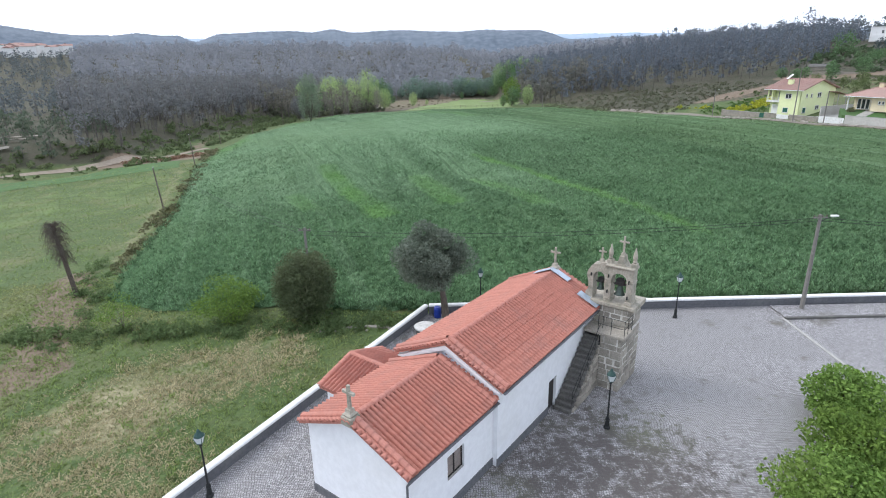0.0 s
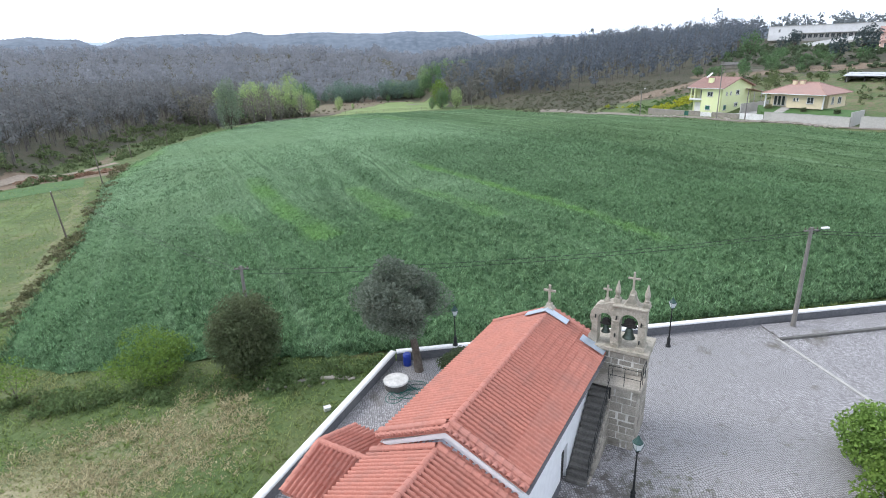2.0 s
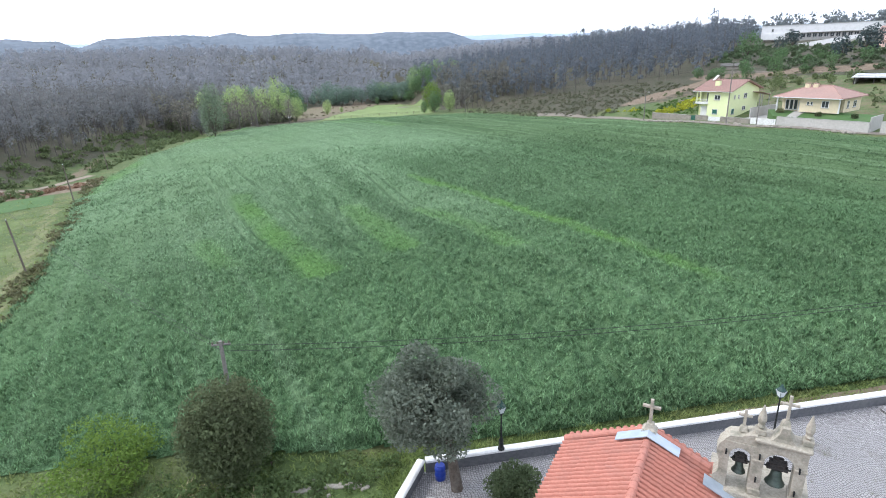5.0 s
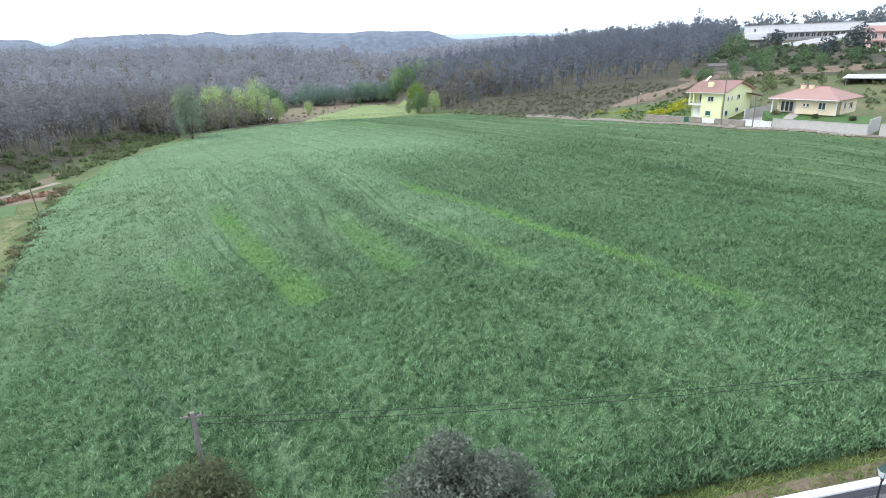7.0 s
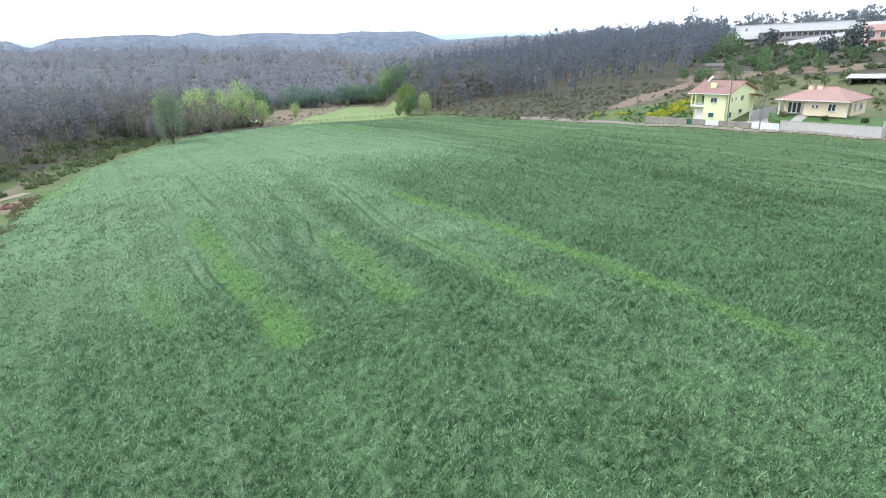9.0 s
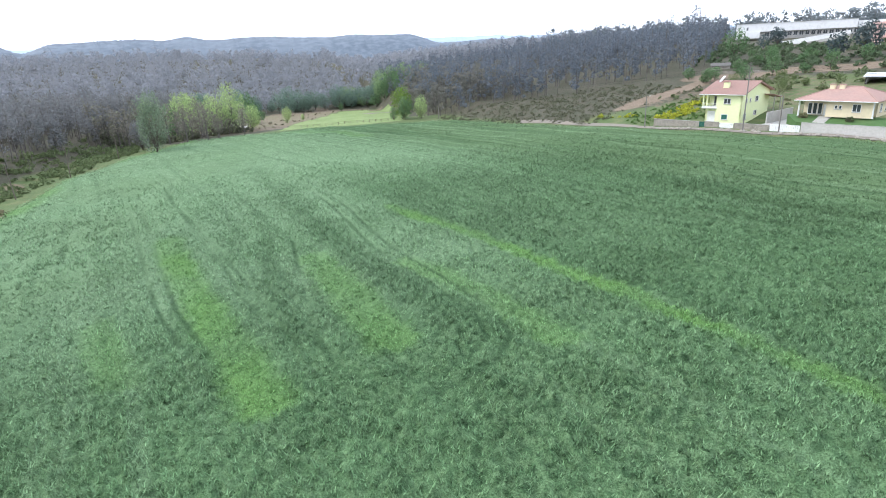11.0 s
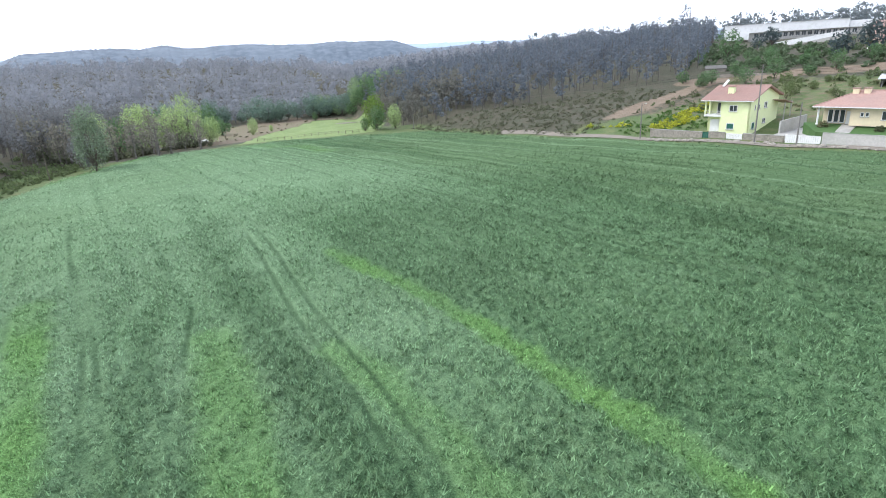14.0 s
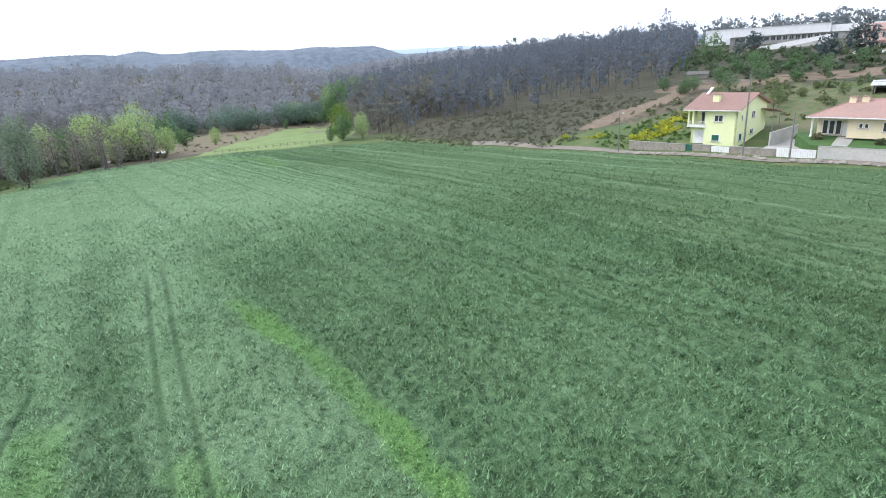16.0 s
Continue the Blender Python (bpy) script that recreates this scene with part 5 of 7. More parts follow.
def bell(cx, top, size):
    """A bronze bell under its stepped wooden headstock, on an iron axle."""
    holder = thing("church_bell", "dark bronze bell with black headstock in the belfry arch", "bell", CHAPEL @ pose(cx, 10.675, top), group="bells of the tower")
    s = size
    part("bell_body", Geo().lathe([(0.05 * s, -0.02 * s), (0.2 * s, -0.06 * s), (0.26 * s, -0.2 * s), (0.3 * s, -0.5 * s), (0.38 * s, -0.72 * s), (0.48 * s, -0.86 * s), (0.47 * s, -0.9 * s), (0.4 * s, -0.86 * s)], 16), BRONZE, holder, smooth=True)
    part("headstock", Geo().box(-0.5 * s, -0.13, 0.0, 0.5 * s, 0.13, 0.16 * s, 0.02).box(-0.36 * s, -0.12, 0.16 * s, 0.36 * s, 0.12, 0.36 * s, 0.02).box(-0.42 * s, -0.11, 0.36 * s, 0.42 * s, 0.11, 0.5 * s, 0.02).box(-0.25 * s, -0.1, 0.5 * s, 0.25 * s, 0.1, 0.66 * s, 0.02), DARK_WOOD, holder)
    part("axle", Geo().tube((-0.62 * s, 0, 0.06 * s), (0.62 * s, 0, 0.06 * s), 0.03), IRON, holder)
    part("clapper", Geo().tube((0, 0, -0.3 * s), (0, 0, -0.9 * s), 0.015).lathe([(0.02, -0.98 * s), (0.05, -0.94 * s), (0.02, -0.88 * s)], 8), IRON, holder)


bell(0.98, 5.68, 0.62)
bell(-0.1, 5.62, 0.46)
for x, z in ((0.42, 6.2), (1.55, 6.05), (0.4, 5.3), (1.52, 5.15), (-0.55, 6.1)):
    part("anchor_plate", Geo().box(x - 0.025, YB0 - 0.09, z - 0.09, x + 0.025, YB0 - 0.001, z + 0.09, 0.005), IRON, tower)

# iron railing round the landing
posts = [(0.5, 9.16), (1.22, 9.16), (1.94, 9.16), (1.94, 9.7), (1.94, 10.3)]
for x, y in posts:
    part("rail_post", Geo().tube((x, y, 3.38), (x, y, 4.32), 0.018, sides=6), IRON, tower)
for (ax_, ay_), (bx_, by_) in zip(posts, posts[1:]):
    for z in (4.32, 3.86):
        part("rail", Geo().tube((ax_, ay_, z), (bx_, by_, z), 0.016, sides=6), IRON, tower)

stair = thing("outdoor_stair", "dark weathered stone stair rising along the chapel wall", "stair", CHAPEL)
STEPS, S0, S1, TOP = 16, 5.85, 9.75, 3.2
for i in range(STEPS):
    y = S0 + (S1 - S0) * i / STEPS
    z = TOP * (i + 1) / STEPS
    part("step", Geo().box(-0.33, y - 0.03, z - 0.2, 0.6, y + (S1 - S0) / STEPS + 0.06, z, 0.015), DARK_STONE, stair)
part("stair_core", Geo().slab([(S0 + 0.1, 0), (S1 + 0.3, 0), (S1 + 0.3, TOP - 0.25), (S0 + 0.1, 0.02)], "x", -0.32, 0.5), DARK_STONE, stair)
slope = TOP / (S1 - S0)
r_side = random.Random(5)
y = S0 + 0.2
while y < 9.2:
    w = r_side.uniform(0.3, 0.6)
    z, top_here = 0.0, (y - S0) * slope
    while z < top_here - 0.1:
        h = min(r_side.uniform(0.2, 0.42), top_here - z)
        part("stone", Geo().box(0.5, y + 0.015, z + 0.015, 0.66 + r_side.uniform(0, 0.03), min(y + w, 9.2) - 0.015, z + h - 0.012, 0.018), GRANITE, stair)
        z += h
    y += w
for i in range(5):
    y = S0 + 0.25 + i * 0.88
    part("rail_post", Geo().tube((0.58, y, (y - S0) * slope + 0.1), (0.58, y, (y - S0) * slope + 1.0), 0.016, sides=6), IRON, stair)
for h in (0.55, 1.0):
    part("handrail", Geo().tube((0.58, S0 + 0.25, 0.25 * slope + h), (0.58, S0 + 3.4, 3.4 * slope + h), 0.017, sides=6), IRON, stair)
drain = Geo().tube((0.62, 9.16, 3.2), (0.62, 9.16, 0.05), 0.045)
part("drainpipe", drain, IRON, tower)


# ---- lamp posts ----
def lamp_post(at, height, label):
    """A cast-iron lamp post with a four-sided lantern."""
    holder = thing("street_lamp", label, "street lamp", pose(*at), group="lamp posts of the churchyard")
    h = height - 0.75
    part("base", Geo().lathe([(0.17, 0), (0.17, 0.08), (0.12, 0.14), (0.1, 0.45), (0.12, 0.5), (0.075, 0.62)], 8), IRON, holder)
    part("post", Geo().lathe([(0.05, 0.6), (0.045, h * 0.5), (0.062, h * 0.52), (0.04, h * 0.54), (0.034, h - 0.12), (0.07, h - 0.06), (0.05, h)], 8), IRON, holder)
    lantern = part("lantern", Geo().lathe([(0.05, h), (0.09, h + 0.03), (0.1, h + 0.08)], 4, square=True), GREEN_IRON, holder)
    part("glass", Geo().lathe([(0.095, h + 0.08), (0.17, h + 0.4)], 4, square=True), FROSTED, lantern, "milky lantern glass")
    for i in range(4):
        a = math.pi / 4 + i * math.pi / 2
        c, s = math.cos(a) * 1.42, math.sin(a) * 1.42
        part("glazing_bar", Geo().tube((0.1 * c, 0.1 * s, h + 0.07), (0.178 * c, 0.178 * s, h + 0.41), 0.012, sides=4), GREEN_IRON, lantern)
    part("cap", Geo().lathe([(0.21, h + 0.4), (0.22, h + 0.43), (0.12, h + 0.56), (0.09, h + 0.6), (0.06, h + 0.68), (0.015, h + 0.75)], 8), GREEN_IRON, lantern)
    return holder


for at, height, label in (((8.08, 23.46, 0), 3.35, "black iron lamp post with green lantern beside the bell tower"), ((16.34, 35.48, 0), 3.4, "black iron lamp post with green lantern on the paving"),
                          ((2.85, 37.0, 0.73), 2.75, "black iron lamp post standing on the wall"), ((-10.1, 19.5, 0), 3.4, "black iron lamp post beside the west wall")):
    lamp_post(at, height, label)


# ---- utility poles and lines ----
def utility_pole(at, height, label, arms=1, lamp=False, lean=0.0, turn=0.0):
    holder = thing("utility_pole", label, "utility pole", pose(*at, 0, lean, turn))
    part("pole", Geo().lathe([(0.16, -0.3), (0.1, height)], 8), POLE, holder)
    for i in range(arms):
        z = height - 0.25 - 0.5 * i
        part("crossarm", Geo().box(-0.5, -0.05, z, 0.5, 0.05, z + 0.09, 0.01), POLE, holder)
        for x in (-0.42, -0.16, 0.16, 0.42):
            part("insulator", Geo().lathe([(0.03, z + 0.09), (0.05, z + 0.15), (0.035, z + 0.22)], 6, (x, 0, 0)), BARK, holder)
    if lamp:
        part("lamp_arm", Geo().tube((0, 0, height - 0.5), (0.75, -0.1, height - 0.1), 0.025, sides=6), IRON, holder)
        part("lamp_head", Geo().box(0.65, -0.2, height - 0.14, 1.15, 0.02, height - 0.02, 0.03), WHITE_CAP, holder)
    return holder


def wire(a, b, sag, name="overhead_line"):
    """A cable hanging between two points."""
    pts = [Vector(a).lerp(Vector(b), t) - Vector((0, 0, sag * 4 * t * (1 - t))) for t in [i / 14 for i in range(15)]]
    side = Vector((b[1] - a[1], a[0] - b[0], 0)).normalized() * 0.014
    ring = [p + o for p in pts for o in (side, Vector((0, 0, 0.016)), -side, Vector((0, 0, -0.016)))]
    g = Geo().add(ring, [(4 * i + k, 4 * i + (k + 1) % 4, 4 * i + 4 + (k + 1) % 4, 4 * i + 4 + k) for i in range(14) for k in range(4)])
    return tagged(part(name, g, IRON), "thin dark overhead cable between poles", "cable")


utility_pole((25.7, 36.25, 0.13), 6.9, "grey concrete utility pole with a lamp, beside the wall", 1, True)
wire((25.7, 36.25, 6.8), (-10.9, 44.0, 4.35), 0.6)
wire((25.7, 36.25, 6.6), (-10.9, 44.0, 4.0), 0.6)
wire((25.7, 36.25, 6.8), (85, 20, 7.2), 0.7)
wire((25.7, 36.25, 6.6), (85, 20, 7.0), 0.7)
utility_pole((-10.9, 44.0, float(land(-10.9, 44.0))), 4.6 - float(land(-10.9, 44.0)), "wooden utility pole rising behind the round tree", 1)
wire((-10.9, 44.0, 4.35), (-43.7, 88.2, 2.6), 0.9)
wire((-10.9, 44.0, 4.0), (-43.7, 88.2, 2.3), 0.9)


# ---- the houses beyond the field ----
LIME_YELLOW = surface("yellow_green_render", (0.762, 0.806, 0.483), (0.711, 0.765, 0.437), (0.618, 0.673, 0.414), fine=2, broad=0.3, bump=0.08, stain_amount=0.25)
BEIGE = surface("beige_render", (0.72, 0.62, 0.44), (0.66, 0.57, 0.4), (0.55, 0.48, 0.36), fine=2, broad=0.3, bump=0.08, stain_amount=0.25)
PINK = surface("pink_render", (0.72, 0.5, 0.44), (0.66, 0.46, 0.4), fine=2, bump=0.05)
FAR_TILE = surface("house_roof_tile", (0.385, 0.249, 0.213), (0.323, 0.201, 0.174), (0.289, 0.212, 0.191), fine=2.5, broad=0.25, bump=0.3, stain_amount=0.5)
SHUTTER = surface("green_shutter", (0.03, 0.13, 0.10), (0.02, 0.1, 0.08), fine=5, rough=0.5, bump=0.05)
WHITE_PAINT = surface("white_metal_paint", (0.8, 0.8, 0.8), (0.74, 0.74, 0.74), (0.6, 0.6, 0.58), fine=3, bump=0.02, rough=0.5)
BLOCKWORK = surface("grey_rendered_wall", (0.5, 0.485, 0.46), (0.42, 0.41, 0.385), (0.33, 0.32, 0.29), fine=3, broad=0.3, bump=0.2)
RUBBLE = surface("rubble_stone", (0.34, 0.31, 0.27), (0.22, 0.2, 0.17), (0.14, 0.14, 0.11), fine=3, broad=0.7, bump=0.6, island=0.25)
LAWN = surface("lawn", (0.069, 0.145, 0.042), (0.052, 0.111, 0.036), (0.115, 0.170, 0.072), fine=3, broad=0.3, bump=0.4)
ASPHALT = surface("worn_lane", (0.23, 0.20, 0.17), (0.17, 0.15, 0.125), (0.26, 0.22, 0.17), fine=4, broad=0.2, bump=0.3)
EARTH = surface("red_earth", (0.30, 0.19, 0.125), (0.22, 0.135, 0.09), (0.36, 0.27, 0.2), fine=1.5, broad=0.2, bump=0.8, depth=0.1)


def opening(holder, face, a, b, z0, z1, at, kind="window", shutter=False):
    """A window or door let into a wall face: a dark pane set back, a white frame, a sill. face 's': on local y = at; 'e': on local x = at."""
    def box(p0, p1, q0, q1, d0, d1, edge=0.0):
        return Geo().box(p0, at - d1, q0, p1, at - d0, q1, edge) if face == "s" else Geo().box(at + d0, p0, q0, at + d1, p1, q1, edge)
    pane_material = SHUTTER if shutter else GLASS if kind == "window" else WHITE_PAINT
    w = part(kind, box(a, b, z0, z1, 0.004, 0.03), pane_material, holder, "green shuttered window" if shutter else "")
    t = 0.09
    for p0, p1, q0, q1 in ((a - t, a, z0 - t, z1 + t), (b, b + t, z0 - t, z1 + t), (a, b, z1, z1 + t), (a, b, z0 - t, z0)):
        part("frame", box(p0, p1, q0, q1, 0.0, 0.08), WHITE_PAINT, w)
    if kind == "window" and not shutter and b - a > 0.9:
        part("mullion", box((a + b) / 2 - 0.04, (a + b) / 2 + 0.04, z0, z1, 0.03, 0.07), WHITE_PAINT, w)
    if kind == "window":
        part("sill", box(a - 0.15, b + 0.15, z0 - t - 0.1, z0 - t - 0.002, 0.0, 0.2), CONCRETE, w)
    return w


HOUSE = pose(95.9, 167.0, -0.3, 0, 0, -62.1)
house = thing("house", "two-storey lime-yellow house with red tile roof", "house", HOUSE)
W1, D1, E1, R1 = 9.5, 16.2, 7.1, 9.5
walls = Geo().box(0, 1.6, -0.6, 3.5, 2.0, 3.3).box(3.5, 0, -0.6, W1, 0.4, E1).box(0, 2.6, 3.3, 3.5, 2.9, E1).box(3.1, 0.4, -0.6, 3.5, 2.6, E1)
part("wall", walls, LIME_YELLOW, house, "lime-yellow rendered front")
part("wall", Geo().slab([(0.0, -0.6), (D1, -0.6), (D1, E1), (D1 / 2, R1 - 0.25), (0.0, E1)], "x", W1 - 0.4, W1 + 0.003), LIME_YELLOW, house, "lime-yellow gable end")
part("wall", Geo().slab([(1.6, -0.6), (D1, -0.6), (D1, E1), (D1 / 2, R1 - 0.25), (1.6, E1)], "x", 0.0, 0.4), LIME_YELLOW, house)
part("wall", Geo().box(0.4, D1 - 0.4, -0.6, W1 - 0.4, D1, E1), LIME_YELLOW, house)
balcony = part("balcony", Geo().box(-0.3, -0.1, 3.3, 3.5, 2.6, 3.75, 0.03), WHITE_CAP, house, "white balcony slab over the garage")
part("balcony_rail", Geo().box(-0.28, -0.08, 4.5, 3.5, -0.02, 4.56).box(-0.28, -0.02, 4.5, -0.22, 2.6, 4.56), WHITE_PAINT, balcony)
for k in range(12):
    part("baluster", Geo().box(-0.26 + k * 0.33, -0.07, 3.75, -0.22 + k * 0.33, -0.03, 4.5), WHITE_PAINT, balcony)
part("column", Geo().box(-0.2, 0.0, 3.75, 0.1, 0.3, E1, 0.02), LIME_YELLOW, house)
part("eaves_beam", Geo().box(-0.2, 0.0, E1 - 0.35, 3.5, 0.3, E1, 0.02), LIME_YELLOW, house)
opening(house, "s", 0.7, 3.0, 0.05, 2.5, 1.6, "garage_door")
opening(house, "s", 1.6, 2.9, 3.9, 6.1, 2.6)
opening(house, "s", 5.2, 6.7, 4.65, 5.75, 0.0)
opening(house, "s", 4.9, 6.3, 0.8, 1.95, 0.0, shutter=True)
for a, b, z0, z1 in ((2.2, 2.7, 4.9, 5.7), (4.4, 4.9, 4.9, 5.7), (7.6, 9.2, 4.8, 5.9), (1.4, 2.8, 0.8, 2.1), (7.4, 9.0, 1.5, 2.4)):
    opening(house, "e", a, b, z0, z1, W1, shutter=z0 == 0.8)
for side in (0, 1):
    lo, hi = (-0.9, D1 / 2) if side == 0 else (D1 / 2, D1 + 0.9)
    zl, zh = (E1 - 0.15, R1) if side == 0 else (R1, E1 - 0.15)
    slope_roof = part("roof", Geo().slab([(lo, zl), (hi, zh), (hi, zh - 0.22), (lo, zl - 0.22)], "x", -0.8, W1 + 0.8), FAR_TILE, house, "weathered red tile roof slope")
    for k in range(26):
        x = -0.78 + k * (W1 + 1.56) / 25
        part("roof_rib", Geo().slab([(lo, zl + 0.01), (hi, zh + 0.01), (hi, zh + 0.08), (lo, zl + 0.08)], "x", x - 0.1, x + 0.1), FAR_TILE, slope_roof)
part("ridge", Geo().tube((-0.8, D1 / 2, R1 + 0.04), (W1 + 0.8, D1 / 2, R1 + 0.04), 0.14, sides=8), FAR_TILE, house)
part("gutter", Geo().box(-0.85, -1.0, E1 - 0.4, W1 + 0.85, -0.86, E1 - 0.24, 0.02), WHITE_PAINT, house)
chimney = part("chimney", Geo().box(3.3, 3.0, 7.4, 4.6, 3.9, 9.5, 0.02), LIME_YELLOW, house, "yellow rendered chimney")
part("chimney_cap", Geo().box(3.15, 2.85, 9.5, 4.75, 4.05, 9.64, 0.02).box(3.5, 3.1, 9.64, 4.4, 3.7, 9.82, 0.02), FAR_TILE, chimney)
part("flue_panel", Geo().slab([(6.9, 9.3), (9.4, 10.5), (9.3, 10.7), (6.8, 9.5)], "x", 0.4, 0.9), WHITE_PAINT, house, "white sloping duct on the roof")
part("side_roof", Geo().slab([(D1 - 3.4, 6.0), (D1 + 2.6, 4.9), (D1 + 2.6, 5.05), (D1 - 3.4, 6.15)], "x", W1 + 0.01, W1 + 2.4), FAR_TILE, house)
for y in (D1 - 2.0, D1 + 2.2):
    part("side_post", Geo().box(W1 + 2.0, y, 0.2, W1 + 2.2, y + 0.2, 5.5), CONCRETE, house)

VILLA = pose(103.45, 145.9, 2.5, 0, 0, -64.4)
villa = thing("bungalow", "single-storey beige house with hipped red tile roof", "house", VILLA)
W2, D2, E2, R2 = 15.1, 14.1, 3.5, 6.0
part("wall", Geo().box(0.8, 2.9, 0, 6.2, 3.3, E2).box(5.8, 0.9, 0, 6.2, 2.9, E2), BEIGE, villa, "beige rendered recessed front")
part("wall", Geo().box(6.2, 0.8, 0, W2 - 0.8, 1.2, E2), BEIGE, villa, "beige rendered front")
part("wall", Geo().box(W2 - 1.2, 4.0, 0, W2 - 0.8, D2 - 0.8, E2), BEIGE, villa)
part("wall", Geo().box(0.8, 3.3, 0, 1.2, D2 - 0.8, E2).box(1.2, D2 - 1.2, 0, W2 - 1.2, D2 - 0.8, E2).box(W2 - 3.2, 3.9, 0, W2 - 1.2, 4.2, E2), BEIGE, villa)
for x, y in ((0.6, 0.6), (W2 - 0.7, 1.0)):
    part("column", Geo().lathe([(0.24, 0), (0.24, 0.15), (0.17, 0.2), (0.16, E2 - 0.2), (0.24, E2)], 10, (x, y, 0)), WHITE_CAP, villa, "white porch column")
hip = Geo()
cx0, cx1, cy = 5.4, W2 - 5.1, D2 / 2
pts = [(-0.2, -0.2, E2), (W2 + 0.2, -0.2, E2), (W2 + 0.2, D2 + 0.2, E2), (-0.2, D2 + 0.2, E2), (cx0, cy, R2), (cx1, cy, R2)]
low = [(x, y, E2 - 0.2) for x, y, z in pts[:4]]
hip.add(pts + low, [(0, 1, 5, 4), (1, 2, 5), (2, 3, 4, 5), (3, 0, 4), (6, 7, 1, 0), (7, 8, 2, 1), (8, 9, 3, 2), (9, 6, 0, 3), (6, 9, 8, 7)])
villa_roof = part("roof", hip, FAR_TILE, villa, "pale red hipped tile roof")
for a, b in ((pts[0], pts[4]), (pts[1], pts[5]), (pts[2], pts[5]), (pts[3], pts[4]), (pts[4], pts[5])):
    part("hip_ridge", Geo().tube(a, b, 0.13, sides=6), FAR_TILE, villa_roof)
part("gutter", Geo().box(-0.3, -0.36, E2 - 0.2, W2 + 0.3, -0.22, E2 - 0.04, 0.02), WHITE_PAINT, villa)
for x, y in ((4.4, 5.4), (6.2, 5.6)):
    c = part("chimney", Geo().box(x, y, 4.6, x + 1.0, y + 0.8, 6.4, 0.02), BEIGE, villa)
    part("chimney_cap", Geo().box(x - 0.12, y - 0.12, 6.4, x + 1.12, y + 0.92, 6.54, 0.02), FAR_TILE, c)
for a, b in ((1.7, 2.4), (2.7, 3.4), (3.7, 4.4)):
    opening(villa, "s", a, b, 0.35, 2.6, 2.9)
opening(villa, "s", 7.5, 7.9, 1.8, 2.4, 0.8)
opening(villa, "s", 8.3, 8.7, 1.8, 2.4, 0.8)
opening(villa, "s", 10.8, 12.2, 1.3, 2.7, 0.8)
opening(villa, "s", 4.8, 5.6, 0.1, 2.3, 2.9, "front_door")
opening(villa, "e", 5.6, 6.6, 1.0, 2.6, W2 - 0.8)
opening(villa, "e", 9.0, 10.6, 1.0, 2.4, W2 - 0.8)

# lane, garden walls, gates and lawns
LANE = [(66, 220), (69, 212), (83.2, 170.4), (89.3, 156.4), (94, 146), (99.1, 138.6), (108.5, 124.6), (125.3, 99.3), (140, 80)]
ribbon(LANE, 1.5, 0.12, ASPHALT, "lane", "narrow worn lane beside the field", "road", 0.01)


def garden_wall(a, b, z, height, material, label, thick=0.25, cap=True):
    length, turn = math.hypot(b[0] - a[0], b[1] - a[1]), math.degrees(math.atan2(b[1] - a[1], b[0] - a[0]))
    w = thing("garden_wall", label, "wall", pose(a[0], a[1], z, 0, 0, turn))
    part("wall_body", Geo().box(0, -thick / 2, -1.2, length, thick / 2, height), material, w)
    if cap:
        part("coping", Geo().box(0, -thick / 2 - 0.05, height + 0.002, length, thick / 2 + 0.05, height + 0.09, 0.015), CONCRETE, w)
    return w


def lane_point(x, off):
    """A point beside the lane, off metres to its east, at the given way along it from the north."""
    a, b = (82.8, 170.9), (100.5, 134.4)
    px, py = a[0] + (b[0] - a[0]) * x, a[1] + (b[1] - a[1]) * x
    return px + 0.9 * off, py + 0.43 * off


garden_wall(lane_point(0.0, 3.2), lane_point(0.30, 3.2), -1.1, 1.6, RUBBLE, "rough stone garden wall along the lane")
garden_wall(lane_point(0.335, 3.2), lane_point(0.42, 3.2), -0.95, 1.6, RUBBLE, "rough stone garden wall beside the green gate")
garden_wall(lane_point(0.51, 3.2), lane_point(0.70, 3.2), -0.75, 1.4, RUBBLE, "low stone wall before the yellow house")
garden_wall(lane_point(0.86, 3.2), (109.4, 123.3), -0.3, 1.9, BLOCKWORK, "long pale rendered garden wall along the lane")
garden_wall((109.6, 123.3), (116.4, 127.1), 0.4, 2.2, BLOCKWORK, "pale rendered side wall of the raised lawn")
garden_wall((110.8, 121.8), (128.1, 96.5), 0.1, 1.8, BLOCKWORK, "pale rendered wall further along the lane")
garden_wall((101.9, 152.0), (114.5, 157.8), -0.1, 2.8, BLOCKWORK, "grey retaining wall beside the drive")


def gate(a, b, z, height, material, label, bars=9):
    length, turn = math.hypot(b[0] - a[0], b[1] - a[1]), math.degrees(math.atan2(b[1] - a[1], b[0] - a[0]))
    g = thing("gate", label, "gate", pose(a[0], a[1], z, 0, 0, turn))
    part("gate_frame", Geo().box(0, -0.05, 0.05, length, 0.05, 0.2).box(0, -0.05, height - 0.15, length, 0.05, height).box(0, -0.05, 0.2, 0.12, 0.05, height - 0.15).box(length - 0.12, -0.05, 0.2, length, 0.05, height - 0.15), material, g)
    for i in range(bars):
        x = 0.12 + (length - 0.24) * i / bars
        part("panel", Geo().box(x + 0.02, -0.02, 0.2, x + (length - 0.24) / bars - 0.02, 0.02, height - 0.15), material, g)
    return g


